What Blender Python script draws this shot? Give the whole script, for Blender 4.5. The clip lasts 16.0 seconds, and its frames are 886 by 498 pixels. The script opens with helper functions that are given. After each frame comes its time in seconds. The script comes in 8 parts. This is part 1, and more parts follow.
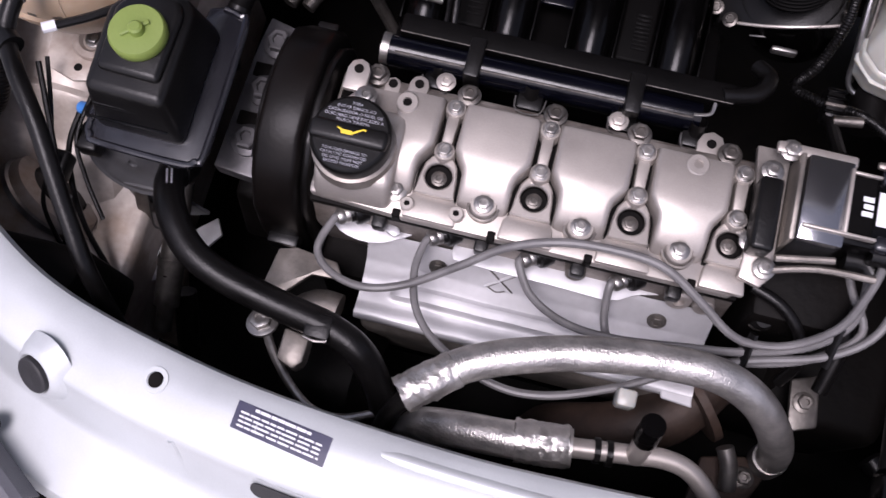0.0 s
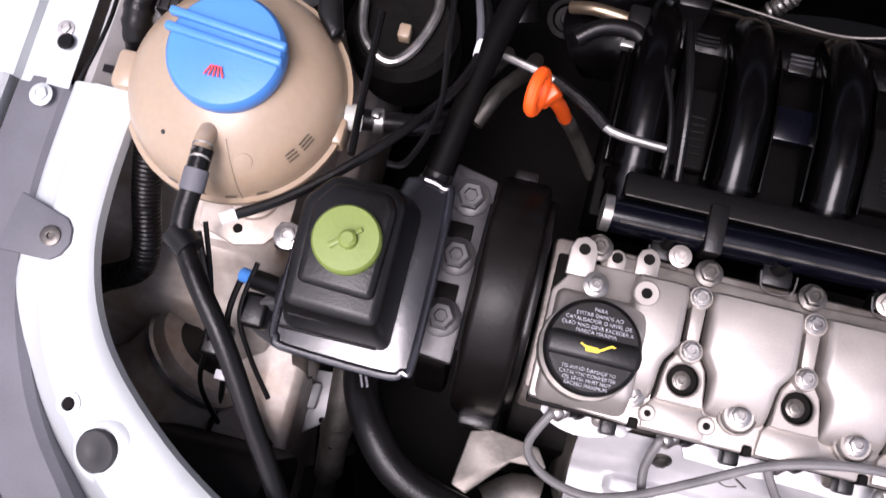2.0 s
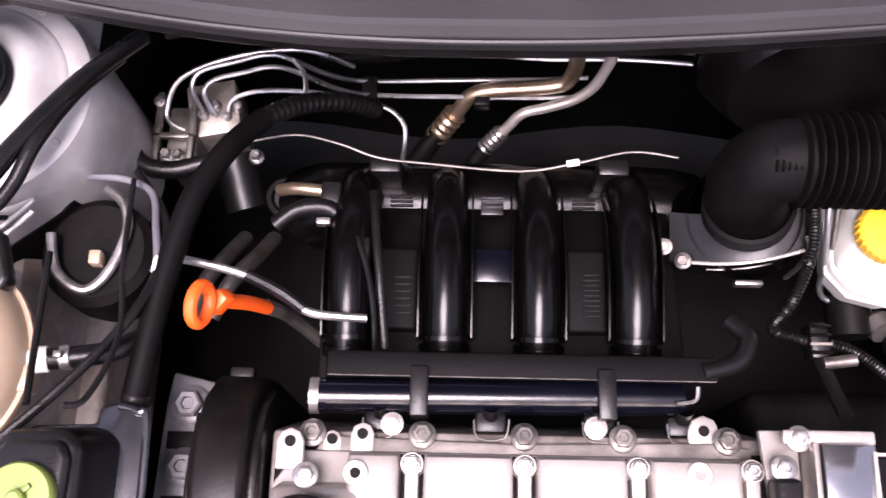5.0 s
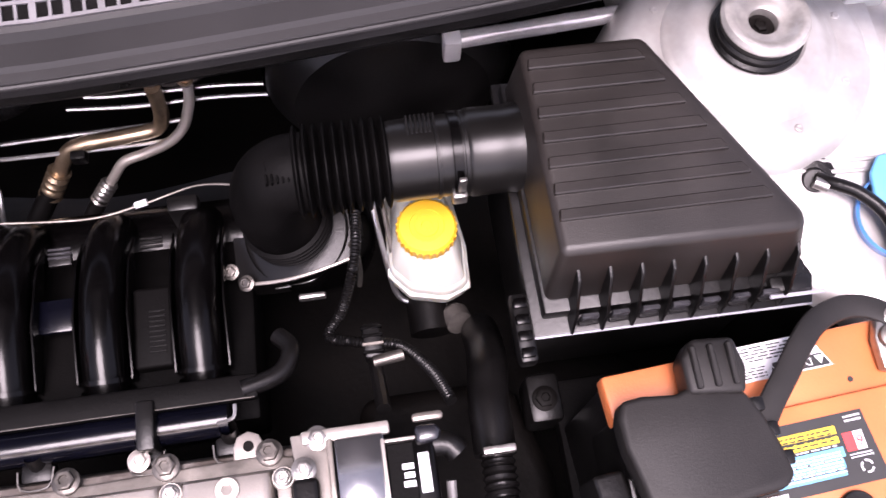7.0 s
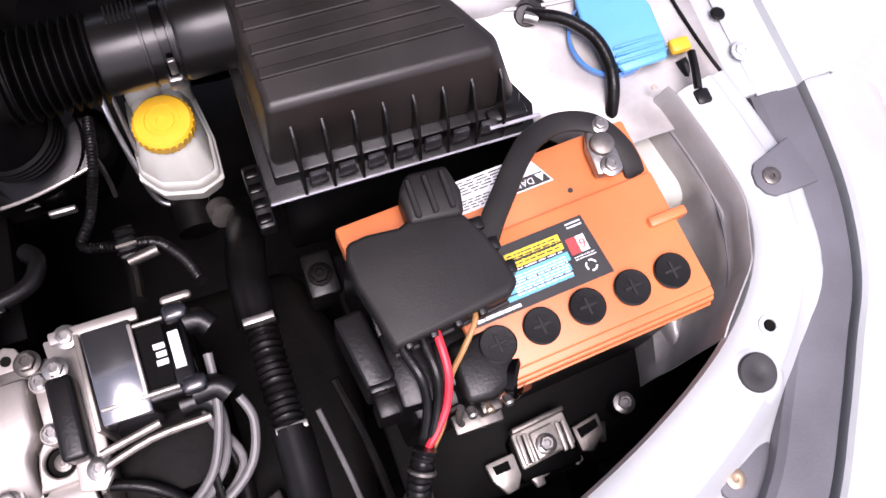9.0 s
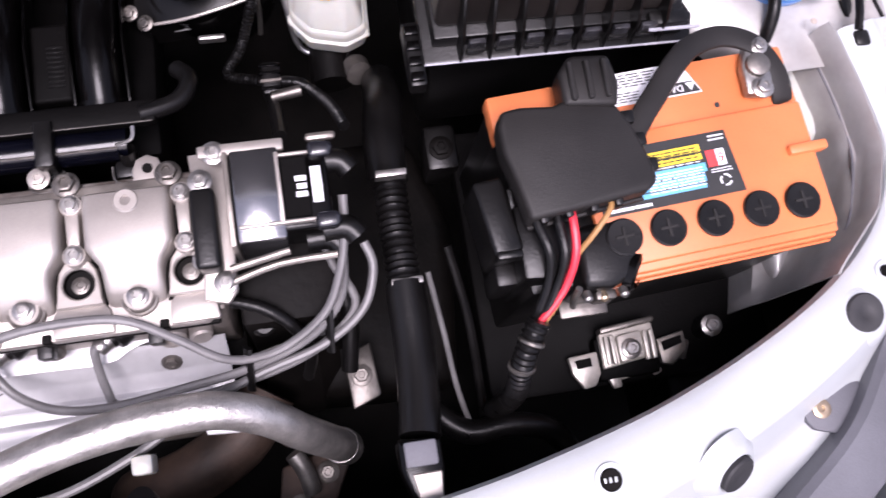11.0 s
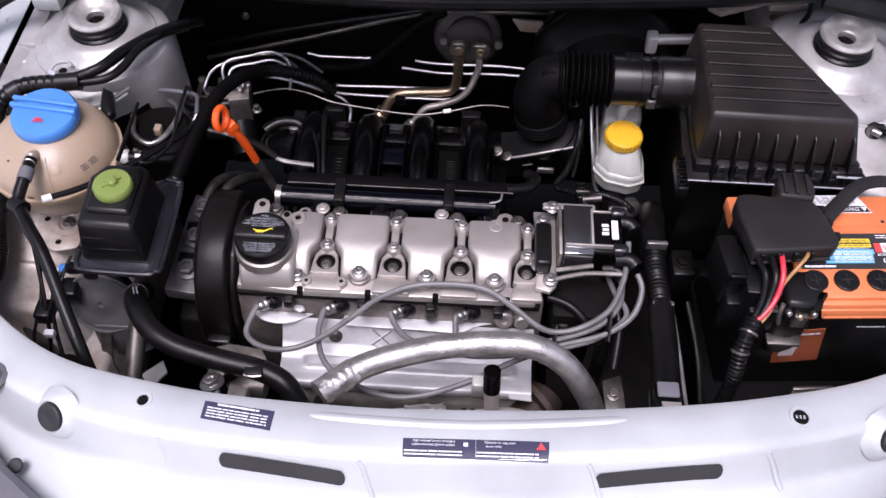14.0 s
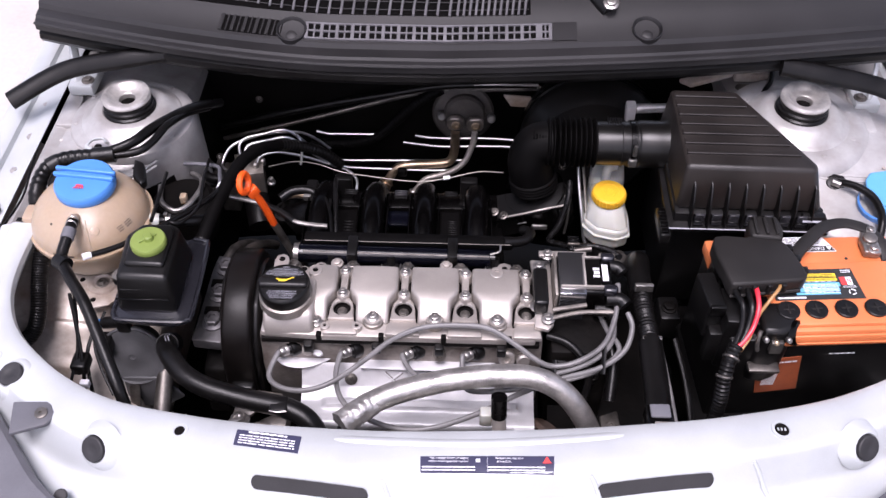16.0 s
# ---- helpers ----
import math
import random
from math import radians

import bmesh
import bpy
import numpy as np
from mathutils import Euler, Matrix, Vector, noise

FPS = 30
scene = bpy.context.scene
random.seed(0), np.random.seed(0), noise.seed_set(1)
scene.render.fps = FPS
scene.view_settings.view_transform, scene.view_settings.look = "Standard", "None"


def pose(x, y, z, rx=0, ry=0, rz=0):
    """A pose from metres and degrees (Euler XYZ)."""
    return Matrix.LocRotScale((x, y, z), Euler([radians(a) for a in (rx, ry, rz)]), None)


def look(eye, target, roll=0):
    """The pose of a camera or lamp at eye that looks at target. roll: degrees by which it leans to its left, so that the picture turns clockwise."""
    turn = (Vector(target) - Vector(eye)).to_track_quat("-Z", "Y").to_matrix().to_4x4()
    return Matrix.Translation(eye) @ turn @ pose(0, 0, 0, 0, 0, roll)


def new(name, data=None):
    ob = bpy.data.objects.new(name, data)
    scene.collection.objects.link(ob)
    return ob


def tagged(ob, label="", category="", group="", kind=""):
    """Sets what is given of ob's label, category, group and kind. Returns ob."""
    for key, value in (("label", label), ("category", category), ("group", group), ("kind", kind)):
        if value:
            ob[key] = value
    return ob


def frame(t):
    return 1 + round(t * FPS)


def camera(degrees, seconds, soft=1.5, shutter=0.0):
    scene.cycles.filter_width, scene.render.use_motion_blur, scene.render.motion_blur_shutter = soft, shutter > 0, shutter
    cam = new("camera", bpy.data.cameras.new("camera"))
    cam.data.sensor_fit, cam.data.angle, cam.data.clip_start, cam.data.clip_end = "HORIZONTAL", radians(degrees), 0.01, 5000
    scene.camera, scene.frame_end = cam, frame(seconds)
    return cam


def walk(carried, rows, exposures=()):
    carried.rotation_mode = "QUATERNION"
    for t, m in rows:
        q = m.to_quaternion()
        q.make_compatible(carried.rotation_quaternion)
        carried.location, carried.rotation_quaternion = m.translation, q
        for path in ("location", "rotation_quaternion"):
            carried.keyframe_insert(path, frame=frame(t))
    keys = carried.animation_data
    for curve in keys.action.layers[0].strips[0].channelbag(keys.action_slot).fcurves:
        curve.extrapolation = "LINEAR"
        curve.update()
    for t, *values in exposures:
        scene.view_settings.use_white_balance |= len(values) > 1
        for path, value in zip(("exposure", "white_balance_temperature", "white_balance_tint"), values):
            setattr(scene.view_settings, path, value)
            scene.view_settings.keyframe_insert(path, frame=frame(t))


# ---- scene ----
cam = camera(51.3, 16.0, 1.5, 0.2)
PATH = [
    (0, (-0.039, -0.253, 1.545), (-0.21, 0.245, -0.385), -4.7),
    (0.5, (-0.119, -0.192, 1.517), (-0.294, 0.181, -0.44), -9.6),
    (1, (-0.197, -0.145, 1.502), (-0.387, 0.12, -0.471), -17.7),
    (1.5, (-0.239, -0.114, 1.496), (-0.422, 0.173, -0.475), -15.8),
    (2, (-0.26, -0.077, 1.484), (-0.415, 0.289, -0.476), -9.1),
    (2.5, (-0.27, -0.044, 1.481), (-0.439, 0.428, -0.455), -7.7),
    (3, (-0.273, -0.012, 1.479), (-0.44, 0.506, -0.446), -7.6),
    (3.2, (-0.27, -0.004, 1.48), (-0.435, 0.534, -0.439), -7.0),
    (5.3, (-0.038, -0.001, 1.511), (-0.059, 0.62, -0.39), -2.3),
    (5.5, (-0.003, -0.006, 1.513), (-0.009, 0.621, -0.386), -1.8),
    (6, (0.078, -0.015, 1.516), (0.124, 0.628, -0.377), 0.7),
    (6.5, (0.146, -0.029, 1.521), (0.269, 0.64, -0.36), 4.7),
    (7, (0.199, -0.043, 1.522), (0.38, 0.655, -0.344), 6.4),
    (7.5, (0.243, -0.065, 1.522), (0.506, 0.634, -0.334), 8.7),
    (8, (0.278, -0.094, 1.523), (0.612, 0.582, -0.33), 10.3),
    (8.5, (0.3, -0.124, 1.521), (0.673, 0.505, -0.341), 11.9),
    (8.7, (0.307, -0.134, 1.521), (0.68, 0.462, -0.351), 12.6),
    (10.8, (0.236, -0.164, 1.52), (0.566, 0.252, -0.408), 28.3),
    (11, (0.215, -0.168, 1.52), (0.498, 0.254, -0.415), 25.4),
    (11.5, (0.157, -0.191, 1.534), (0.254, 0.272, -0.409), 10.8),
    (12, (0.079, -0.264, 1.572), (0.121, 0.367, -0.326), 3.9),
    (12.5, (0.046, -0.337, 1.611), (0.11, 0.453, -0.225), 5.0),
    (13, (0.066, -0.437, 1.66), (0.038, 0.554, -0.078), 2.6),
    (13.5, (0.077, -0.535, 1.702), (-0.018, 0.492, -0.012), 0.7),
    (14, (0.045, -0.642, 1.74), (-0.001, 0.525, 0.116), 1.2),
    (14.5, (0.026, -0.717, 1.765), (0.051, 0.56, 0.225), 2.0),
    (15, (0.027, -0.754, 1.776), (-0.001, 0.572, 0.279), 0.4),
    (15.5, (0.028, -0.767, 1.781), (-0.015, 0.569, 0.293), 0.0),
    (16, (0.028, -0.767, 1.779), (-0.002, 0.575, 0.297), 0.5),
]
EXPOSE = [(0, 0.75, 6200, 27), (1.5, 1.0, 6300, 25), (2.2, 1.4, 6300, 25), (3.2, 1.6, 6300, 27), (5.4, 2.35, 6500, 34), (7, 1.92, 6500, 33), (8.7, 1.4, 6400, 28), (11, 1.4, 6200, 29), (11.5, 1.45, 6200, 29), (12.2, 1.25, 6100, 27), (13, 1.3, 6100, 26), (13.6, 0.95, 6100, 26), (14.8, 0.98, 6150, 26), (16, 1.26, 6200, 26)]
walk(cam, [(t, look(eye, target, roll)) for t, eye, target, roll in PATH], EXPOSE)

# ---------- light ----------
world = bpy.data.worlds.new("sky")
scene.world = world
world.use_nodes = True
wn = world.node_tree.nodes
wl = world.node_tree.links
sky = wn.new("ShaderNodeTexSky")
sky.sky_type = "NISHITA"
sky.sun_disc = False
sky.sun_elevation = radians(50)
sky.sun_rotation = radians(190)
sky.air_density, sky.dust_density = 1.0, 2.0
haze = wn.new("ShaderNodeHueSaturation")
haze.inputs["Saturation"].default_value = 0.45
wl.new(sky.outputs[0], haze.inputs["Color"])
wl.new(haze.outputs[0], wn["Background"].inputs[0])
wn["Background"].inputs[1].default_value = 0.10
sun = new("sun", bpy.data.lights.new("sun", "SUN"))
sun.data.energy = 2.3
sun.data.angle = radians(28)
sun.data.color = (1.0, 0.965, 0.93)
sun.matrix_world = look((-0.3, -0.9, 3.9), (0, 0, 0.8))


# ---------- materials ----------
def mk(name, col, rough=0.5, metal=0.0, var=0.18, scale=18.0, bump=0.08, bscale=160.0, coat=0.0, dirt=None, trans=0.0, sss=0.0, spec=0.5, emit=0.0):
    m = bpy.data.materials.new(name)
    m.use_nodes = True
    n, l = m.node_tree.nodes, m.node_tree.links
    b = n["Principled BSDF"]
    tc = n.new("ShaderNodeTexCoord")
    n1 = n.new("ShaderNodeTexNoise")
    n1.inputs["Scale"].default_value, n1.inputs["Detail"].default_value = scale, 6
    n2 = n.new("ShaderNodeTexNoise")
    n2.inputs["Scale"].default_value, n2.inputs["Detail"].default_value = bscale, 4
    for q in (n1, n2):
        l.new(tc.outputs["Object"], q.inputs["Vector"])
    ramp = n.new("ShaderNodeMapRange")
    ramp.inputs[1].default_value, ramp.inputs[2].default_value = 0.3, 0.72
    l.new(n1.outputs["Fac"], ramp.inputs[0])
    mix = n.new("ShaderNodeMix")
    mix.data_type = "RGBA"
    d = dirt or tuple(c * (1 - 2 * var) for c in col)
    mix.inputs[6].default_value = (*d, 1)
    mix.inputs[7].default_value = (*(min(1, c * (1 + 0.4 * var)) for c in col), 1)
    l.new(ramp.outputs[0], mix.inputs[0])
    fine = n.new("ShaderNodeMix")
    fine.data_type, fine.blend_type = "RGBA", "MULTIPLY"
    fine.inputs[0].default_value = min(1.0, var * 1.2)
    l.new(mix.outputs[2], fine.inputs[6])
    l.new(n2.outputs["Fac"], fine.inputs[7])
    l.new(fine.outputs[2], b.inputs["Base Color"])
    rr = n.new("ShaderNodeMapRange")
    rr.inputs[3].default_value, rr.inputs[4].default_value = max(0.03, rough - 0.1), min(1, rough + 0.13)
    l.new(n1.outputs["Fac"], rr.inputs[0])
    l.new(rr.outputs[0], b.inputs["Roughness"])
    b.inputs["Metallic"].default_value = metal
    b.inputs["Coat Weight"].default_value = coat
    b.inputs["Coat Roughness"].default_value = 0.12
    b.inputs["Specular IOR Level"].default_value = spec
    b.inputs["Transmission Weight"].default_value = trans
    if sss:
        b.inputs["Subsurface Weight"].default_value = sss
        b.inputs["Subsurface Radius"].default_value = (0.02, 0.012, 0.006)
        b.inputs["Subsurface Scale"].default_value = 0.5
    if bump:
        bp = n.new("ShaderNodeBump")
        bp.inputs["Strength"].default_value, bp.inputs["Distance"].default_value = bump, 0.002
        l.new(n2.outputs["Fac"], bp.inputs["Height"])
        l.new(bp.outputs[0], b.inputs["Normal"])
    return m


SILVER = mk("silver_paint", (0.530, 0.555, 0.560), 0.42, 0.30, 0.09, 9, 0.02, 700, coat=0.35)
SILVER_DIRTY = mk("dusty_silver_paint", (0.60, 0.56, 0.52), 0.42, 0.2, 0.25, 15, 0.15, 120, coat=0.15, dirt=(0.30, 0.215, 0.155))
ALU = mk("cast_aluminium", (0.47, 0.43, 0.395), 0.40, 0.6, 0.14, 14, 0.06, 700)
ALU_DARK = mk("stained_aluminium", (0.42, 0.38, 0.34), 0.45, 0.8, 0.25, 30, 0.12, 260)
SHEET = mk("pressed_aluminium_sheet", (0.57, 0.565, 0.575), 0.42, 0.25, 0.12, 16, 0.06, 140)
STEEL = mk("zinc_plated_steel", (0.46, 0.44, 0.42), 0.34, 0.9, 0.22, 60, 0.08, 300)
STEEL_DARK = mk("oily_steel", (0.25, 0.23, 0.21), 0.42, 0.85, 0.3, 40, 0.15, 200)
PIPE = mk("brake_line_steel", (0.62, 0.62, 0.63), 0.3, 0.95, 0.1, 60, 0.02, 300)
BRASS = mk("tarnished_pipe", (0.60, 0.46, 0.32), 0.33, 0.9, 0.25, 35, 0.05, 200)
FOIL = mk("crinkled_foil_sleeve", (0.66, 0.63, 0.60), 0.34, 0.85, 0.20, 60, 0.30, 420)
BLACK = mk("black_plastic", (0.0065, 0.006, 0.006), 0.34, 0, 0.3, 20, 0.10, 420, spec=0.3)
BLACK_GLOSS = mk("glossy_black_plastic", (0.0020, 0.0017, 0.0018), 0.22, 0, 0.3, 20, 0.04, 160, spec=0.20)
RAIL = mk("blue_black_rail", (0.002, 0.0022, 0.005), 0.17, 0, 0.2, 20, 0.03, 200, spec=0.3)
BLACK_MATT = mk("grained_black_plastic", (0.016, 0.0142, 0.0134), 0.52, 0, 0.25, 14, 0.10, 900, spec=0.3)
WING = mk("dusty_inner_wing_paint", (0.46, 0.455, 0.45), 0.42, 0.4, 0.12, 22, 0.08, 160, coat=0.2, dirt=(0.32, 0.30, 0.285))
BELTCOVER = mk("scuffed_black_cover", (0.008, 0.0065, 0.006), 0.34, 0, 0.35, 16, 0.08, 260, spec=0.14)
LIDPLAST = mk("moulded_lid_plastic", (0.021, 0.0172, 0.0155), 0.40, 0, 0.25, 14, 0.10, 900, spec=0.40)
ALU_MOTTLED = mk("mottled_casting", (0.34, 0.31, 0.285), 0.42, 0.5, 0.35, 34, 0.2, 240, dirt=(0.14, 0.115, 0.10))
MOUNT = mk("grey_mount_casting", (0.15, 0.145, 0.15), 0.45, 0.6, 0.25, 30, 0.12, 260)
COWL = mk("grey_cowl_plastic", (0.016, 0.015, 0.016), 0.5, 0, 0.2, 8, 0.10, 1100, spec=0.4)
RUBBER = mk("rubber_hose", (0.0065, 0.006, 0.006), 0.30, 0, 0.3, 30, 0.15, 500, spec=0.22)
RUBBER_GREY = mk("grey_rubber", (0.115, 0.115, 0.13), 0.6, 0, 0.15, 15, 0.15, 500)
WIRE_GREY = mk("ignition_lead", (0.16, 0.155, 0.155), 0.42, 0, 0.18, 40, 0.05, 300)
# dull black plastic, also laid in where openings fall into shade
DULLBLACK = mk("dull_black_plastic", (0.0022, 0.0018, 0.0018), 0.6, 0, 0.3, 26, 0.15, 420, spec=0.08)
DUCTRUB = mk("dull_duct_rubber", (0.0030, 0.0026, 0.0026), 0.55, 0, 0.35, 24, 0.12, 380, spec=0.06)
RIBPANE = mk("lightened_black_plastic", (0.040, 0.039, 0.044), 0.30, 0, 0.35, 40, 0.1, 420, spec=0.5)
GRILLE = mk("light_grille_plastic", (0.16, 0.155, 0.165), 0.45, 0, 0.2, 26, 0.1, 700, spec=0.5)
RINGSTEEL = mk("polished_bearing_steel", (0.62, 0.59, 0.56), 0.40, 0.65, 0.2, 50, 0.04, 300)
# near-black metal; also stands for shade low in the bay and in holes
DARK = mk("grimy_shade_metal", (0.0065, 0.0052, 0.0046), 0.6, 0.0, 0.4, 16, 0.3, 120, spec=0.10)
DARKPLATE = mk("grimy_valve_steel", (0.075, 0.066, 0.060), 0.5, 0.4, 0.35, 30, 0.15, 200)
DARKSTEEL = mk("near_black_steel", (0.0048, 0.0041, 0.0039), 0.5, 0, 0.35, 10, 0.1, 200, spec=0.12)
TANK = mk("yellowed_tank_plastic", (0.345, 0.270, 0.200), 0.33, 0, 0.14, 9, 0.06, 200, sss=0.2, dirt=(0.34, 0.25, 0.17))
WHITE = mk("milky_plastic", (0.43, 0.43, 0.395), 0.33, 0, 0.06, 12, 0.05, 200, sss=0.2)
BLUE = mk("blue_cap_plastic", (0.06, 0.22, 0.58), 0.38, 0, 0.06, 14, 0.08, 300)
CYAN = mk("light_blue_cap_plastic", (0.10, 0.34, 0.63), 0.36, 0, 0.06, 14, 0.05, 300)
GREEN = mk("green_cap_plastic", (0.17, 0.225, 0.05), 0.5, 0, 0.12, 30, 0.08, 300, dirt=(0.15, 0.21, 0.04))
YELLOW = mk("yellow_cap_plastic", (0.72, 0.40, 0.02), 0.38, 0, 0.06, 20, 0.05, 300)
ORANGE = mk("orange_battery_plastic", (0.66, 0.185, 0.062), 0.4, 0, 0.1, 14, 0.08, 500)
DIPORANGE = mk("orange_red_plastic", (0.85, 0.10, 0.008), 0.38, 0, 0.06, 20, 0.04, 300)
RED = mk("red_wire", (0.70, 0.03, 0.05), 0.4, 0, 0.1)
TAN = mk("tan_wire", (0.38, 0.20, 0.07), 0.45, 0, 0.1)
LABEL = mk("dark_blue_label", (0.035, 0.035, 0.075), 0.4, 0, 0.1, 20, 0)
PRINT = mk("white_print", (0.75, 0.75, 0.78), 0.5, 0, 0.05, 30, 0)
INK = mk("black_print", (0.02, 0.02, 0.02), 0.5, 0, 0.1, 30, 0)
PRINT_Y = mk("yellow_print", (0.75, 0.55, 0.03), 0.5, 0, 0.05, 30, 0)
PRINT_B = mk("light_blue_print", (0.12, 0.40, 0.62), 0.5, 0, 0.05, 30, 0)
PRINT_R = mk("red_print", (0.70, 0.05, 0.05), 0.5, 0, 0.05, 30, 0)
CONCRETE = mk("concrete", (0.52, 0.49, 0.45), 0.85, 0, 0.15, 1.5, 0.3, 60)
GLASS = mk("dark_windscreen", (0.02, 0.022, 0.025), 0.06, 0, 0.1, 4, 0, 100, coat=0.5)


# ---------- mesh helpers ----------
def thing(name, base, label, category, group="", kind=""):
    ob = new(name)
    ob.location = base
    ob.empty_display_size = 0.02
    return tagged(ob, label, category, group, kind)


def world_of(ob):
    m = Matrix.Translation(ob.location) if ob.type == "EMPTY" else Matrix()
    return m


def finish(bm, name, material, sharp=0.62):
    bmesh.ops.remove_doubles(bm, verts=bm.verts, dist=1e-6)
    bmesh.ops.recalc_face_normals(bm, faces=bm.faces)
    for f in bm.faces:
        f.smooth = True
    for e in bm.edges:
        if len(e.link_faces) == 2 and e.calc_face_angle(0) > sharp:
            e.smooth = False
    me = bpy.data.meshes.new(name)
    bm.to_mesh(me)
    bm.free()
    me.materials.append(material)
    return me


def part(name, bm, material, parent=None, label=""):
    """Links a bmesh, drawn in world coordinates, as one mesh object under a thing or part."""
    ob = new(name, finish(bm, name, material))
    if parent:
        ob.parent = parent
        top = parent
        while top.parent:
            top = top.parent
        if parent.type == "EMPTY":
            ob.matrix_parent_inverse = world_of(parent).inverted()
    if label:
        tagged(ob, label)
    return ob


def solo(name, bm, material, label, category, group="", kind=""):
    return tagged(part(name, bm, material), label, category, group, kind)


def place(bm, m):
    bmesh.ops.transform(bm, matrix=m, verts=bm.verts)
    return bm


def join(*bms):
    out = bmesh.new()
    for b in bms:
        me = bpy.data.meshes.new("tmp")
        b.to_mesh(me)
        b.free()
        out.from_mesh(me)
        bpy.data.meshes.remove(me)
    return out


def bevel_all(bm, w, seg=2, limit=0.5):
    if w > 0:
        es = [e for e in bm.edges if len(e.link_faces) == 2 and e.calc_face_angle(0) > limit]
        bmesh.ops.bevel(bm, geom=es, offset=w, segments=seg, profile=0.5, affect="EDGES", clamp_overlap=True)
    return bm


def box(x0, x1, y0, y1, z0, z1, bev=0.002, seg=2):
    bm = bmesh.new()
    bmesh.ops.create_cube(bm, size=1)
    place(bm, Matrix.Translation(((x0 + x1) / 2, (y0 + y1) / 2, (z0 + z1) / 2)) @ Matrix.Diagonal((x1 - x0, y1 - y0, z1 - z0, 1)))
    bmesh.ops.recalc_face_normals(bm, faces=bm.faces)
    return bevel_all(bm, bev, seg)


def prism(poly, z0, z1, bev=0.002, seg=2, top=None, axis="z"):
    """A polygon drawn up from z0 to z1; top: another outline for the upper end. axis x: the polygon is (y, z), drawn along x; axis y: (x, z), along y."""
    bm = bmesh.new()
    lo = [bm.verts.new((x, y, z0)) for x, y in poly]
    hi = [bm.verts.new((x, y, z1)) for x, y in (top or poly)]
    n = len(poly)
    bm.faces.new(lo[::-1])
    bm.faces.new(hi)
    for i in range(n):
        bm.faces.new((lo[i], lo[(i + 1) % n], hi[(i + 1) % n], hi[i]))
    bmesh.ops.recalc_face_normals(bm, faces=bm.faces)
    bevel_all(bm, bev, seg)
    if axis == "x":
        place(bm, Matrix(((0, 0, 1, 0), (1, 0, 0, 0), (0, 1, 0, 0), (0, 0, 0, 1))))
    if axis == "y":
        place(bm, Matrix(((1, 0, 0, 0), (0, 0, 1, 0), (0, 1, 0, 0), (0, 0, 0, 1))))
        bmesh.ops.recalc_face_normals(bm, faces=bm.faces)
    return bm


def aim(direction):
    return Vector(direction).normalized().to_track_quat("Z", "Y").to_matrix().to_4x4()


def lathe(profile, at=(0, 0, 0), up=(0, 0, 1), seg=32):
    """Turns a profile of (radius, height) about an axis."""
    bm = bmesh.new()
    rings = []
    for r, h in profile:
        if r < 1e-6:
            rings.append([bm.verts.new((0, 0, h))])
        else:
            rings.append([bm.verts.new((r * math.cos(2 * math.pi * i / seg), r * math.sin(2 * math.pi * i / seg), h)) for i in range(seg)])
    for a, b in zip(rings, rings[1:]):
        for i in range(seg):
            j = (i + 1) % seg
            if len(a) == 1 and len(b) == 1:
                continue
            if len(a) == 1:
                bm.faces.new((a[0], b[i], b[j]))
            elif len(b) == 1:
                bm.faces.new((a[i], a[j], b[0]))
            else:
                bm.faces.new((a[i], a[j], b[j], b[i]))
    return place(bm, Matrix.Translation(at) @ aim(up))


def spline(points, steps=6):
    p = [Vector(q) for q in points]
    if len(p) < 3:
        return [p[0].lerp(p[1], i / steps) for i in range(steps + 1)]
    out = []
    for i in range(len(p) - 1):
        a, b, c, d = p[max(i - 1, 0)], p[i], p[i + 1], p[min(i + 2, len(p) - 1)]
        for k in range(steps):
            t = k / steps
            out.append(0.5 * (2 * b + (c - a) * t + (2 * a - 5 * b + 4 * c - d) * t * t + (3 * b - a - 3 * c + d) * t ** 3))
    return out + [p[-1]]


def tube(points, r, seg=12, steps=6, ridges=None, depth=0.0, straight=False, flat=1.0):
    """A round pipe along points. ridges: length of one corrugation, depth: how far it stands out."""
    path = [Vector(q) for q in points] if straight else spline(points, steps)
    if ridges:
        fine = []
        for a, b in zip(path, path[1:]):
            k = max(1, round((b - a).length / (ridges / 4)))
            fine += [a.lerp(b, i / k) for i in range(k)]
        path = fine + [path[-1]]
    bm = bmesh.new()
    rings, run = [], 0.0
    tan = (path[1] - path[0]).normalized()
    nor = tan.orthogonal().normalized()
    for i, q in enumerate(path):
        t = (path[min(i + 1, len(path) - 1)] - path[max(i - 1, 0)]).normalized()
        nor = (nor - t * nor.dot(t)).normalized()
        bi = t.cross(nor)
        if i:
            run += (q - path[i - 1]).length
        rad = r(i / (len(path) - 1)) if callable(r) else r
        if ridges:
            rad += depth * (0.5 + 0.5 * math.sin(2 * math.pi * run / ridges))
        rings.append([bm.verts.new(q + rad * (math.cos(2 * math.pi * k / seg) * nor + flat * math.sin(2 * math.pi * k / seg) * bi)) for k in range(seg)])
    for a, b in zip(rings, rings[1:]):
        for k in range(seg):
            bm.faces.new((a[k], a[(k + 1) % seg], b[(k + 1) % seg], b[k]))
    bm.faces.new(rings[0][::-1])
    bm.faces.new(rings[-1])
    return bm


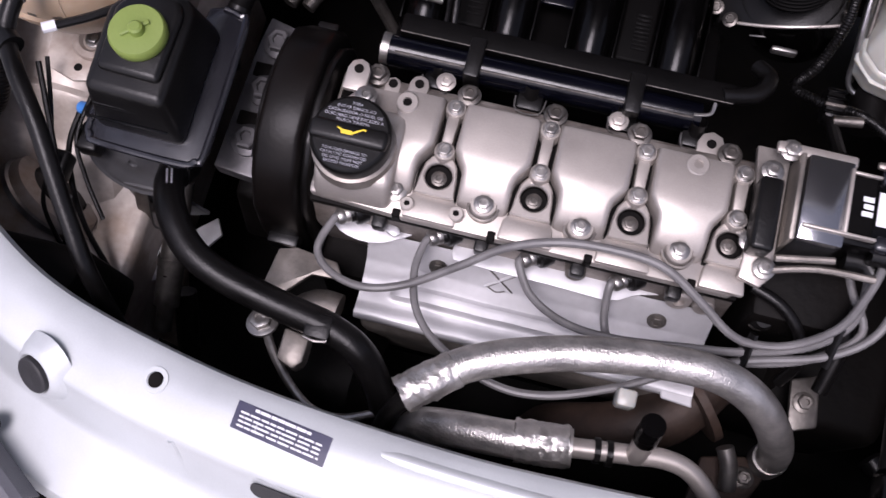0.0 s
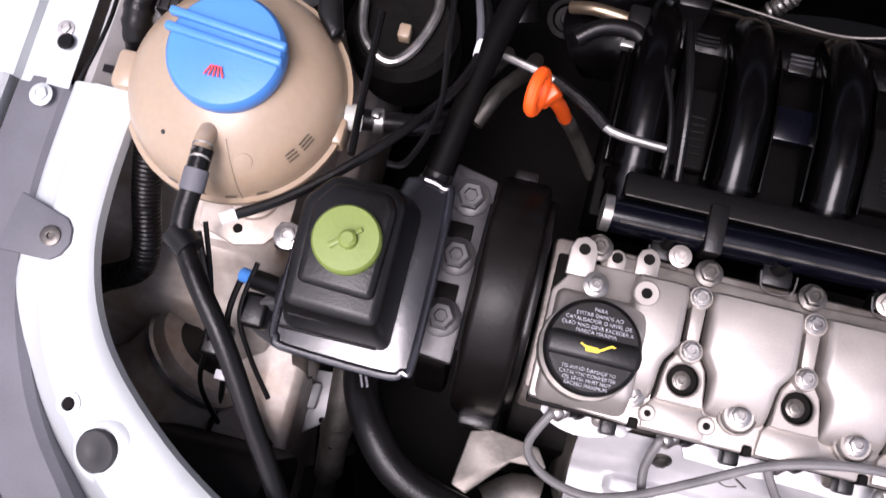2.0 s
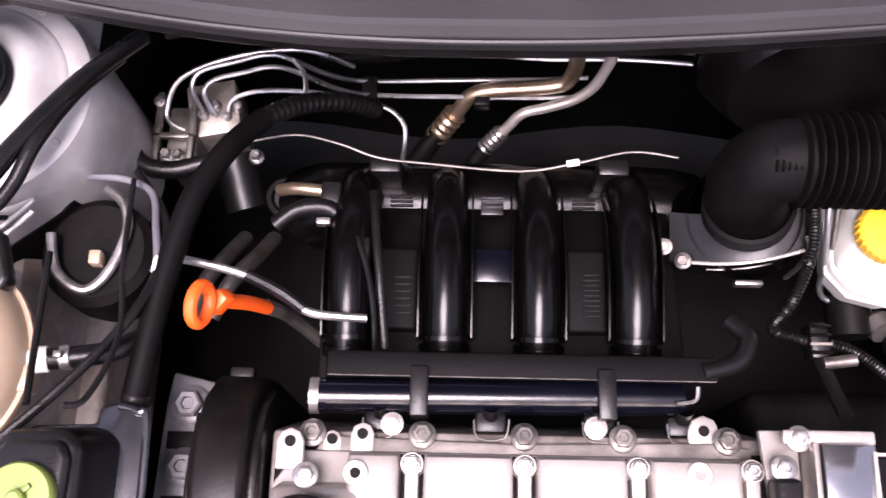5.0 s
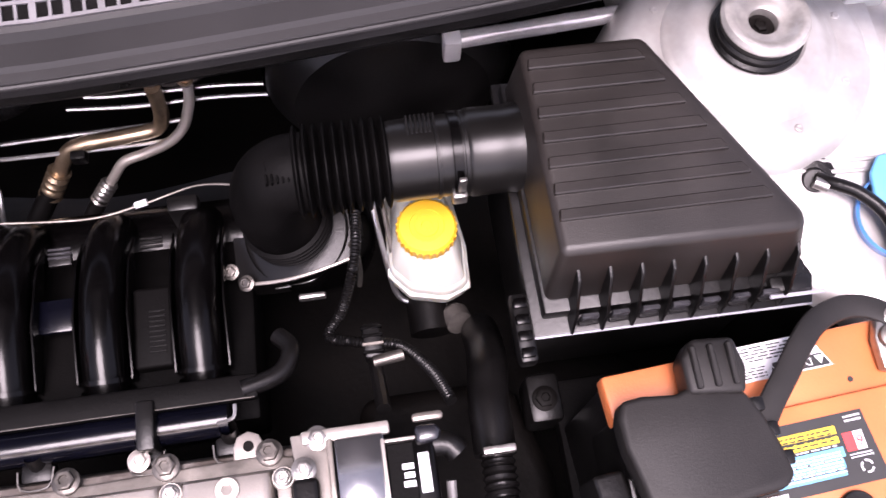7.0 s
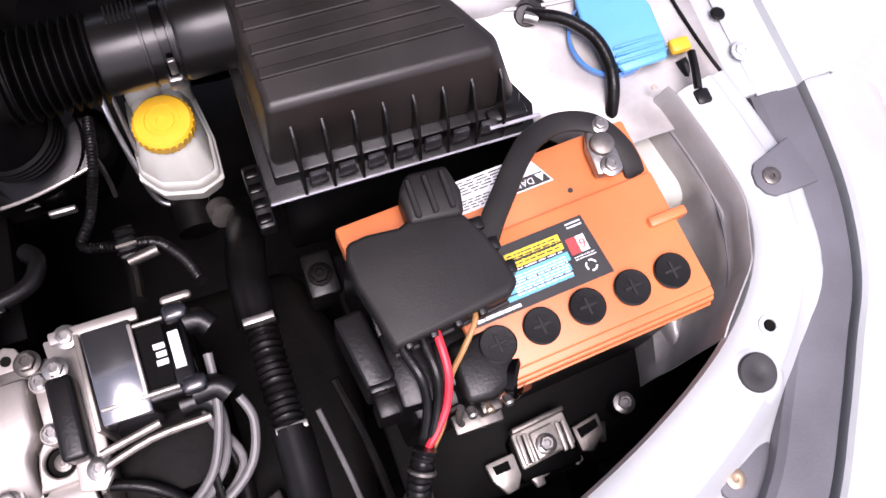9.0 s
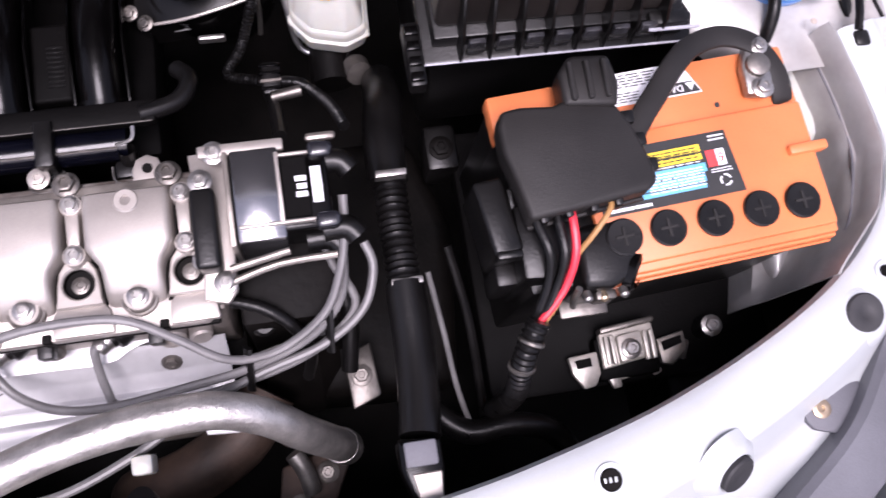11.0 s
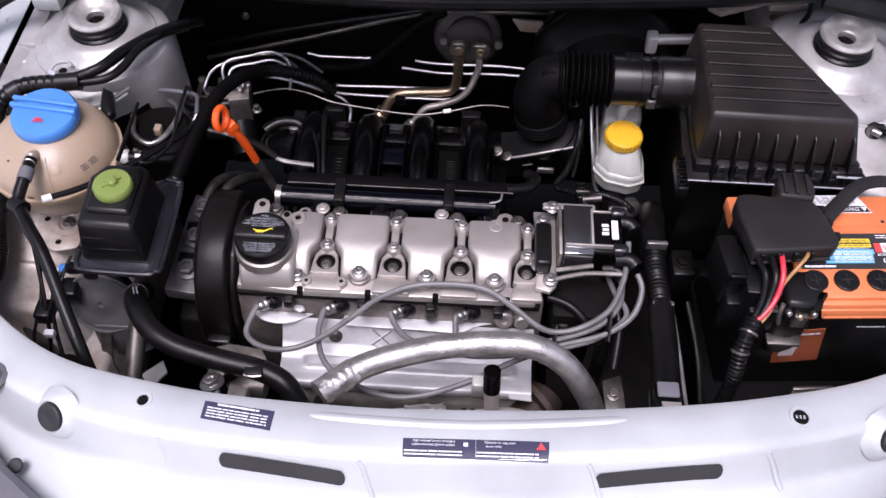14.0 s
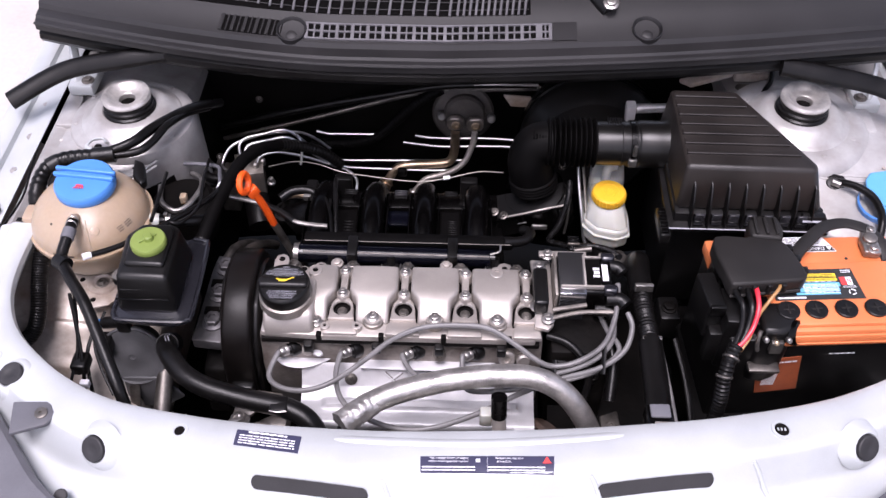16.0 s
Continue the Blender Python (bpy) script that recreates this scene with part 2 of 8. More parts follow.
def hexhead(at, r=0.006, h=0.006, up=(0, 0, 1), washer=1.45):
    """A bolt head on its flange."""
    a = lathe([(0, 0), (r * washer, 0), (r * washer, h * 0.25), (r * 1.05, h * 0.4), (0, h * 0.4)], at, up, 20)
    b = lathe([(r, h * 0.3), (r, h * 0.9), (r * 0.82, h), (r * 0.5, h), (r * 0.42, h * 0.8), (0, h * 0.8)], at, up, 6)
    return join(a, b)


def disc(at, r, h, up=(0, 0, 1), seg=32, bev=0.0015):
    return lathe([(0, 0), (r, 0), (r, h - bev), (r - bev, h), (0, h)], at, up, seg)


def strip(rows):
    """Skins a grid of points given row by row."""
    bm = bmesh.new()
    vs = [[bm.verts.new(p) for p in row] for row in rows]
    for a, b in zip(vs, vs[1:]):
        for i in range(len(a) - 1):
            bm.faces.new((a[i], a[i + 1], b[i + 1], b[i]))
    return bm


def thick(bm, t):
    """Gives a sheet its thickness, downwards along its normals."""
    bmesh.ops.recalc_face_normals(bm, faces=bm.faces)
    bmesh.ops.solidify(bm, geom=bm.faces[:], thickness=t)
    return bm


def band(points, w, t, steps=8):
    """A flat strap lying along points."""
    path = spline(points, steps)
    rows = []
    for i, p in enumerate(path):
        d = path[min(i + 1, len(path) - 1)] - path[max(i - 1, 0)]
        n = Vector((d.y, -d.x, 0)).normalized()
        rows.append([p + n * (w * u) + Vector((0, 0, t * h)) for u, h in ((-1, -0.3), (-0.9, 0.2), (-0.5, 0.5), (0.5, 0.5), (0.9, 0.2), (1, -0.3))])
    return thick(strip(rows), t)


def writing(text, size, at, right, up, parent, material, name="lettering", label=""):
    cu = bpy.data.curves.new("lettering", "FONT")
    cu.body, cu.size, cu.align_x, cu.align_y, cu.extrude = text, size, "CENTER", "CENTER", 0.0001
    tmp = bpy.data.objects.new("lettering", cu)
    me = bpy.data.meshes.new_from_object(tmp)
    bpy.data.objects.remove(tmp)
    x, y = Vector(right).normalized(), Vector(up).normalized()
    z = x.cross(y)
    m = Matrix((x, y, z)).transposed().to_4x4()
    me.transform(Matrix.Translation(at) @ m)
    me.materials.clear()
    me.materials.append(material)
    ob = new(name, me)
    ob.parent = parent
    if parent.type == "EMPTY":
        ob.matrix_parent_inverse = world_of(parent).inverted()
    return ob


def bars(at, right, up, w, h, lines, rng, fill=0.8):
    """Rows of unreadable print as thin raised bars."""
    x, y = Vector(right).normalized(), Vector(up).normalized()
    z = x.cross(y)
    bm = bmesh.new()
    for i in range(lines):
        yy = h * (0.5 - (i + 0.5) / lines)
        xx = -w / 2
        while xx < w / 2 - 0.001:
            ln = min(w * rng.uniform(0.06, 0.2), w / 2 - xx)
            hh = h / lines * 0.22
            q = [Vector(at) + x * a + y * (yy + b) + z * 0.0002 for a, b in ((xx, -hh), (xx + ln * fill, -hh), (xx + ln * fill, hh), (xx, hh))]
            bm.faces.new([bm.verts.new(v) for v in q])
            xx += ln
    return bm


PSRIM = mk("glossy_grey_rim", (0.012, 0.012, 0.016), 0.24, 0, 0.15, 20, 0.04, 300, spec=0.9)
HORN = mk("grey_horn_paint", (0.105, 0.105, 0.11), 0.42, 0.0, 0.2, 20, 0.05, 300)
PALE = mk("pale_grille_mesh", (0.42, 0.42, 0.47), 0.6, 0, 0.2, 60, 0.1, 600)
STOP = mk("black_rubber_stop", (0.022, 0.021, 0.023), 0.6, 0, 0.2, 30, 0.1, 400)

# ---------- ground ----------
g = bmesh.new()
bmesh.ops.create_grid(g, x_segments=4, y_segments=4, size=400)
solo("ground", g, CONCRETE, "pale concrete ground under the car", "ground", kind="structure")
rng = random.Random(7)

# ---------- body panels ----------
EDGE = [(-0.553, 0.10), (-0.554, 0.03), (-0.548, -0.02), (-0.528, -0.066), (-0.495, -0.104), (-0.44, -0.146), (-0.375, -0.177),
        (-0.28, -0.200), (-0.187, -0.214), (-0.06, -0.222), (0.03, -0.221), (0.156, -0.214), (0.287, -0.198), (0.37, -0.182),
        (0.46, -0.158), (0.545, -0.124), (0.615, -0.084), (0.660, -0.038), (0.678, 0.012), (0.674, 0.06), (0.664, 0.115)]


def edge_z(x):
    return 0.858 + 0.020 * max(0.0, 1 - ((x - 0.06) / 0.42) ** 2) + 0.008 * x


def rim_path(steps=5):
    pts = spline([(x, y, 0) for x, y in EDGE], steps)
    out = []
    for i, p in enumerate(pts):
        t = (pts[min(i + 1, len(pts) - 1)] - pts[max(i - 1, 0)]).normalized()
        out.append((p, Vector((t.y, -t.x, 0))))
    return out


def rim_width(p):
    side = min(1.0, max(0.0, (p.y + 0.2) / 0.2))
    return 0.090 * (1 - side) + 0.054 * side


def on_rim(x, y, up=0.0):
    """Height of the front panel at a place on it."""
    return panel_z(x, y) + up


def panel_prof(w):
    """Cross-section of the front panel from the bay's edge outwards."""
    f = min(1.0, max(0.0, (w - 0.058) / 0.024))
    prof = [(0.016, -0.034), (0.006, -0.026), (0.0, -0.012), (0.002, -0.004), (0.008, 0.0)]
    prof += [(w * 0.30, 0.0012 * f), (w * 0.52, 0.0010 * f), (w * 0.63, -0.0002), (w * 0.665, -0.0016 - 0.0004 * f), (w * 0.69, -0.0030 - 0.0022 * f)]
    prof += [(w * 0.715, -0.0036 - 0.0055 * f), (w * 0.86, -0.0050 - 0.026 * f), (w * 0.90, -0.0056 - 0.0315 * f), (w * 0.95, -0.0068 - 0.0345 * f), (w, -0.009 - 0.0345 * f)]
    return prof + [(w + 0.004 + 0.046 * f, -0.016 - 0.034 * f), (w + 0.006 + 0.052 * f, -0.030 - 0.03 * f), (w + 0.007 + 0.054 * f, -0.10)]


def panel_z(x, y):
    p, n = min(rim_path(8), key=lambda q: (q[0].x - x) ** 2 + (q[0].y - y) ** 2)
    pr = panel_prof(rim_width(p))[4:]
    return edge_z(p.x) + float(np.interp((Vector((x, y, 0)) - p).dot(n), [a for a, b in pr], [b for a, b in pr]))


def panel_n(x, y, d=0.006):
    return Vector((panel_z(x - d, y) - panel_z(x + d, y), panel_z(x, y - d) - panel_z(x, y + d), 2 * d)).normalized()


carrier = thing("bonnet_crossmember", (0.055, -0.25, 0.8), "silver painted front cross panel round the engine bay", "car panel")
rows = []
for p, n in rim_path(6):
    z = edge_z(p.x)
    rows.append([p + n * o + Vector((0, 0, z + dz)) for o, dz in panel_prof(rim_width(p))])
panel = part("panel", thick(strip(rows), 0.0012), SILVER, carrier)

# pressed bead behind the labels
bead = [(-0.120, -0.2360), (-0.035, -0.2405), (0.06, -0.2405), (0.154, -0.2325), (0.236, -0.2210)]
part("bead", tube([(x, y, on_rim(x, y) - 0.0060) for x, y in bead], lambda t: 0.004 + 0.004 * min(1.0, 9 * t, 9 * (1 - t)), 12, 10), SILVER, carrier)

# round holes, rubber stops, bolts
for x, y, r in ((-0.281, -0.2266, 0.0065), (0.401, -0.2063, 0.0085), (-0.532, -0.1243, 0.0050), (0.649, -0.0879, 0.0050)):
    z = on_rim(x, y)
    part("hole_rim", lathe([(r + 0.004, -0.001), (r + 0.0035, 0.0012), (r, 0.0012), (r - 0.0006, -0.001)], (x, y, z), panel_n(x, y), 28), SILVER, carrier)
    part("hole_shadow", disc(Vector((x, y, z)) + panel_n(x, y) * 0.0002, r, 0.001, panel_n(x, y)), DARK, carrier, "dark round hole")
stop_stub = [(0, 0.0), (0.0150, 0.0), (0.0152, 0.0138), (0.0140, 0.0150), (0.0065, 0.0153), (0.0050, 0.0146), (0, 0.0146)]
for x, y, z in ((-0.3767, -0.2435, 0.849), (-0.503, -0.149, 0.851), (0.498, -0.2165, 0.854), (0.624, -0.117, 0.860)):
    part("stop_seat", lathe([(0.030, -0.012), (0.024, -0.003), (0.0195, 0.0012), (0.0170, 0.0018), (0.0158, 0.0008), (0.0155, -0.006)], (x, y, z), panel_n(x, y, 0.02), 36), SILVER, carrier)
    part("rubber_stop", lathe(stop_stub, Vector((x, y, z)) - panel_n(x, y, 0.02) * 0.0092, panel_n(x, y, 0.02), 28), STOP, carrier, "dark grey rubber buffer stop")
for x0, x1, y0, y1 in ((-0.191, -0.062, -0.2815, -0.2940), (0.187, 0.317, -0.2825, -0.2630)):
    for grow, up, m, lab in ((0.0022, 0.0006, SILVER, ""), (0.0, 0.0022, STOP, "long dark slot with rounded ends")):
        rows = []
        for i in range(41):
            t = 0.5 - 0.5 * math.cos(math.pi * i / 40)
            x, y = x0 + (x1 - x0) * t, y0 + (y1 - y0) * t
            d = min(t, 1 - t) * (x1 - x0)
            h = (0.0046 + grow) * math.sqrt(max(0.01, 1 - max(0.0, 1 - d / 0.0062) ** 2))
            rows.append([Vector((x, y + h * u, panel_z(x, y + h * u))) + panel_n(x, y) * up for u in (-1, -0.6, -0.2, 0.2, 0.6, 1)])
        part("slot_rim" if m is SILVER else "slot", thick(strip(rows), 0.0005), m, carrier, lab)
for x in (-0.243, -0.052, 0.175, 0.352):
    p, n = min(rim_path(8), key=lambda q: abs(q[0].x - x))
    part("crease", tube([p + n * o + Vector((0.004 * k, 0, panel_z(p.x + n.x * o, p.y + n.y * o) - 0.0016)) for k, o in enumerate((0.060, 0.064, 0.070, 0.077, 0.084))], 0.0030, 10, 4), SILVER, carrier)
for x, y, z in ((-0.41, -0.289, 0.822),):
    part("lower_hole", disc((x, y, z), 0.008, 0.002, (0, -0.4, 1), 28), STOP, carrier, "dark round hole")
for k in range(3):
    part("hole_tooth", box(0.3955 + 0.004 * k, 0.3975 + 0.004 * k, -0.2085, -0.2045, on_rim(0.401, -0.2063) + 0.0004, on_rim(0.401, -0.2063) + 0.0018, 0.0004, 1), SILVER, carrier)

# grey plastic filler between panel and lamps, with screwed tabs
for side, edge in (("a", [(-0.612, 0.10), (-0.612, 0.02), (-0.600, -0.0500), (-0.580, -0.101), (-0.553, -0.146), (-0.516, -0.188), (-0.476, -0.235), (-0.43, -0.285), (-0.36, -0.335)]),
                   ("b", [(0.734, 0.105), (0.730, 0.05), (0.722, 0.0), (0.704, -0.052), (0.678, -0.092), (0.641, -0.148), (0.600, -0.202), (0.53, -0.255), (0.45, -0.31)])):
    s = -1 if side == "a" else 1
    trim = thing("lamp_filler_strip", (edge[2][0], edge[2][1], 0.82), "dark grey plastic filler strip beside the lamp", "trim strip", "filler strips")
    pts = spline([(x, y, 0) for x, y in edge], 5)
    rows = []
    for i, p in enumerate(pts):
        t = (pts[min(i + 1, len(pts) - 1)] - pts[max(i - 1, 0)]).normalized()
        n = Vector((t.y, -t.x, 0)) * (1 if s < 0 else -1)
        z = edge_z(p.x) - 0.013
        rows.append([p + n * o + Vector((0, 0, z + dz)) for o, dz in ((-0.004, -0.03), (-0.002, -0.004), (0.004, 0.0), (0.024, -0.001), (0.042, -0.004), (0.046, -0.03))])
    part("strip", thick(strip(rows), 0.002), RUBBER_GREY, trim)
    tabs = ((-0.581, -0.016), (-0.449, -0.2035)) if s < 0 else ((0.7045, 0.022), (0.5865, -0.183))
    for x, y in tabs:
        z = on_rim(x, y) + 0.001
        ang = math.atan2(y + 0.1, x - 0.055)
        dx, dy = math.cos(ang), math.sin(ang)
        tab = prism([(x - 0.016 * dy - 0.006 * dx, y + 0.016 * dx - 0.006 * dy), (x - 0.012 * dx - 0.010 * dy, y - 0.012 * dy + 0.010 * dx), (x - 0.015 * dx, y - 0.015 * dy),
                     (x - 0.012 * dx + 0.010 * dy, y - 0.012 * dy - 0.010 * dx), (x + 0.016 * dy - 0.006 * dx, y - 0.016 * dx - 0.006 * dy),
                     (x + 0.022 * dy + 0.034 * dx, y - 0.022 * dx + 0.034 * dy), (x - 0.022 * dy + 0.034 * dx, y + 0.022 * dx + 0.034 * dy)], z - 0.004, z + 0.002, 0.0015)
        tb = part("tab", tab, RUBBER_GREY, trim)
        part("screw", lathe([(0.0075, 0), (0.0075, 0.0015), (0.005, 0.0025), (0.0022, 0.0022), (0.002, 0.0005), (0, 0.0005)], (x, y, z + 0.002), seg=24), BRASS if s > 0 and y < 0 else STEEL_DARK, tb)
    # outer skin: fender and lamp edge
    outer = thing("front_fender", (s * 0.7, 0.0, 0.7), "silver painted front wing of the car", "car panel", "wings")
    rows = []
    for i, p in enumerate(pts):
        t = (pts[min(i + 1, len(pts) - 1)] - pts[max(i - 1, 0)]).normalized()
        n = Vector((t.y, -t.x, 0)) * (1 if s < 0 else -1)
        z = edge_z(p.x) - 0.010
        rows.append([p + n * o + Vector((0, 0, z + dz)) for o, dz in ((0.047, -0.03), (0.048, -0.003), (0.052, 0.0), (0.076, -0.004), (0.11, -0.02), (0.16, -0.07), (0.20, -0.18), (0.22, -0.42))])
    part("lamp_edge", thick(strip(rows), 0.0015), SILVER, outer)
    x0 = edge[0][0]
    yy = [0.095, 0.2, 0.3, 0.42, 0.55, 0.75]
    rows = []
    for y in yy:
        k = max(0, y - 0.1)
        zb = 0.842 + 0.03 * k + (0.012 if s > 0 else 0)
        rows.append([Vector((x0 + s * (o - 0.02 * k), y, zb + dz)) for o, dz in ((0.0, 0.0), (0.018, 0.0), (0.0195, -0.004), (0.040, -0.0045), (0.042, 0.004), (0.046, 0.006), (0.068, 0.006), (0.074, 0.002), (0.078, -0.03), (0.085, -0.4))])
    part("wing_skin", thick(strip(rows), 0.0015), SILVER, outer)

# inner wings with strut towers
for s, tx, ty in ((-1, -0.482, 0.337), (1, 0.549, 0.353)):
    wing = thing("inner_wing", (tx, ty, 0.5), "silver inner wing with a raised strut tower", "car panel", "inner wings")
    xo = -0.602 if s < 0 else 0.717
    xi = -0.412 if s < 0 else 0.455
    rows = []
    for y in (0.095, 0.13, 0.16, 0.185, 0.205, 0.22, 0.232, 0.244, 0.256, 0.27, 0.285, 0.3, 0.33, 0.36, 0.42, 0.50, 0.58):
        zt = 0.842 + (0.012 if s > 0 else 0)
        k = max(0.0, 1 - abs(y - ty) / 0.16)
        drop = 0.02 - 0.022 * min(1, k * 1.6)
        row = []
        for u, dz in ((0, 0), (0.06, 0.0), (0.10, -0.004), (0.25, -drop), (0.55, -drop), (0.85, -drop * 1.2), (0.97, -drop * 1.4 - 0.008), (1.0, -0.05)):
            if s < 0:
                k2 = min(1, max(0, (y - 0.20) / 0.075))
                reach = 0.45 + 0.20 * min(1, (y - 0.095) / 0.10) + 0.35 * k2 * k2 * (3 - 2 * k2)
            else:
                reach = 0.45 + 0.55 * min(1, max(0, (y - 0.10) / 0.14)) if y < ty else 1.0
            row.append(Vector((xo + (xi - xo) * u * reach, y, zt + dz)))
        rows.append(row)
    part("apron", thick(strip(rows), 0.0015), WING, wing)
    # the silver wing's inner side is near-black to stand for shade
    part("inner_wall", thick(strip([[r[-1] + Vector((0, 0, 0.001)), r[-1] + Vector((-s * 0.004, 0, -0.1)), r[-1] + Vector((-s * 0.008, 0, -0.35))] for r in rows]), 0.0015), DARKSTEEL, wing, "inner face of the wing, coloured black for its shade")
    flank = [(0.134, -0.20), (0.128, -0.12), (0.120, -0.055), (0.114, -0.034), (0.106, -0.0225), (0.096, -0.0185)] if s > 0 else [(0.099, -0.20), (0.0985, -0.10), (0.098, -0.045), (0.0965, -0.030), (0.0935, -0.0215), (0.0890, -0.0185)]
    tower = flank + [(0.082, -0.0175), (0.0765, -0.0170), (0.0745, -0.0148), (0.072, -0.0142), (0.069, -0.0125), (0.062, -0.0065), (0.056, -0.0015), (0.050, 0.0005), (0.042, 0.001), (0.038, -0.002)]
    zt = 0.868 if s < 0 else 0.88
    tw = part("strut_tower", lathe(tower, (tx, ty, zt), seg=72), WING, wing)
    for i in range(8):
        a = 2 * math.pi * (i + 0.3) / 8
        part("dimple", lathe([(0.0042, 0.0), (0.0036, 0.0012), (0.0022, 0.0016), (0, 0.0008)], (tx + 0.0855 * math.cos(a), ty + 0.0855 * math.sin(a), zt - 0.0180), seg=14), WING, tw)
    mount = thing("strut_mount", (tx, ty, zt), "black rubber strut mount with a steel ring and nut", "strut mount", "strut mounts")
    part("rubber_ring", lathe([(0.030, -0.004), (0.0405, -0.003), (0.0395, 0.002), (0.0365, 0.004), (0.0372, 0.010), (0.0350, 0.012), (0.0355, 0.019), (0.028, 0.021), (0.02, 0.018)], (tx, ty, zt), seg=48), RUBBER, mount)
    part("steel_ring", lathe([(0.0345, 0.018), (0.0368, 0.020), (0.0372, 0.0225), (0.0350, 0.0262), (0.0315, 0.0272), (0.0285, 0.0262), (0.0245, 0.0215), (0.0195, 0.0180), (0.0145, 0.0175), (0.0125, 0.0160), (0.0120, 0.008)], (tx, ty, zt), seg=56), RINGSTEEL, mount, "bright steel bearing ring")
    part("bore", lathe([(0.0122, 0.0085), (0.0080, 0.0075), (0.0, 0.0075)], (tx, ty, zt), seg=32), DARK, mount, "shallow bore coloured dark for its shade")
    part("nut", hexhead((tx, ty, zt + 0.0075), 0.0062, 0.006), DARK, mount)

    apz = lambda yy: (0.842 if s < 0 else 0.854) - (0.02 - 0.022 * min(1, 1.6 * max(0.0, 1 - abs(yy - ty) / 0.16)))
    sg = [(-0.6165, 0.36), (-0.614, 0.30), (-0.605, 0.22), (-0.598, 0.16), (-0.606, 0.10)] if s < 0 else [(0.706, 0.40), (0.7035, 0.31), (0.7018, 0.263), (0.7014, 0.2124), (0.7047, 0.1756), (0.7089, 0.1459), (0.7131, 0.1253)]
    zf = 0.8425 if s < 0 else 0.8545
    part("panel_gap", tube([(x, y, zf) for x, y in sg], 0.0017, 8, 6), RUBBER, wing, "dark gap along the wing flange")
    cr = [(-0.565, 0.195), (-0.535, 0.206), (-0.463, 0.221), (-0.425, 0.25)] if s < 0 else [(0.500, 0.285), (0.523, 0.264), (0.569, 0.248), (0.638, 0.243), (0.668, 0.25)]
    for off in (0.0, 0.009):
        part("pressed_bead", tube([(x, y - off, apz(y - off) - 0.0005) for x, y in cr], 0.0022, 8, 6), WING, wing)
    for i in range(11):
        yy = 0.13 + 0.032 * i
        xx = (tx - 0.098 if s < 0 else tx + 0.105) + 0.004 * math.sin(i * 2.1)
        part("weld_spot", disc((xx, yy, zf - 0.0042 + (0.0 if i else 0.0)), 0.0028, 0.0009, seg=12, bev=0.0004), SILVER_DIRTY, wing)
    if s > 0:
        part("flange_plate", box(0.7135, 0.745, 0.098, 0.58, 0.846, 0.8535, 0.001, 1), SILVER, wing)
    part("skin_slot", box(tx - s * 0.03 - 0.008, tx - s * 0.03 + 0.008, ty - 0.104, ty - 0.100, apz(ty - 0.10) - 0.001, apz(ty - 0.10) + 0.0012, 0.0005, 1), DARK, wing)
    fl = (-0.640, 0.848) if s < 0 else (0.748, 0.860)
    for i in range(5):
        part("flange_bolt", hexhead((fl[0] - s * 0.012, 0.14 + 0.075 * i, fl[1] - 0.0045), 0.0045, 0.004), WING, wing)
    part("stiffener", prism([(tx + s * 0.085, ty - 0.02), (tx + s * 0.118, ty - 0.02), (tx + s * 0.118, ty + 0.075), (tx + s * 0.095, ty + 0.075)], zf - 0.006, zf + 0.004, 0.003, 2), WING, wing)
    # black disc stands for the shade inside an oval hole
    part("drain_hole", disc((tx + s * 0.068, ty + 0.02, zt - 0.022), 0.019, 0.004, (s * 0.35, 0, 1), 28), RUBBER, wing, "black disc for the dark hole in the wing")

# marks on the flanges
wing_l = thing("flange_holes", (-0.6, 0.12, 0.84), "small dark holes along the wing flange", "holes")
# black discs stand for the shade inside the flange holes
for x, y, z, r in ((-0.623, 0.129, 0.848, 0.0065), (0.732, 0.175, 0.860, 0.0065)):
    part("plug", disc((x, y, z - 0.001), r, 0.002), RUBBER, wing_l)
part("plug", box(-0.591, -0.584, 0.114, 0.120, 0.842, 0.8432, 0), RUBBER, wing_l)
for x, y, z in ((-0.628, 0.085, 0.846), (0.735, 0.135, 0.860)):
    part("bolt", hexhead((x, y, z), 0.006, 0.005), SILVER, wing_l)
solo("orange_clip", box(0.679, 0.697, 0.151, 0.164, 0.852, 0.861, 0.003), YELLOW, "translucent orange plastic clip on the wing flange", "clip")

# raised bonnet, out of view, that closes the bay above and behind
hood = thing("raised_bonnet", (0.045, 0.62, 1.0), "raised silver bonnet out of view, inner side darkened", "bonnet")
part("skin", prism([(0.640, 1.02), (0.655, 1.03), (0.26, 1.95), (0.22, 1.99), (0.21, 1.97), (0.24, 1.93)], -0.62, 0.71, 0.004, 2, axis="x"), SILVER, hood)
# inner panel is coloured dark to keep bounced light off the rear
part("inner_panel", prism([(0.610, 1.07), (0.618, 1.07), (0.258, 1.90), (0.250, 1.90)], -0.56, 0.65, 0.003, 2, axis="x"), BLACK_MATT, hood, "inner panel coloured dark to cut bounced light")

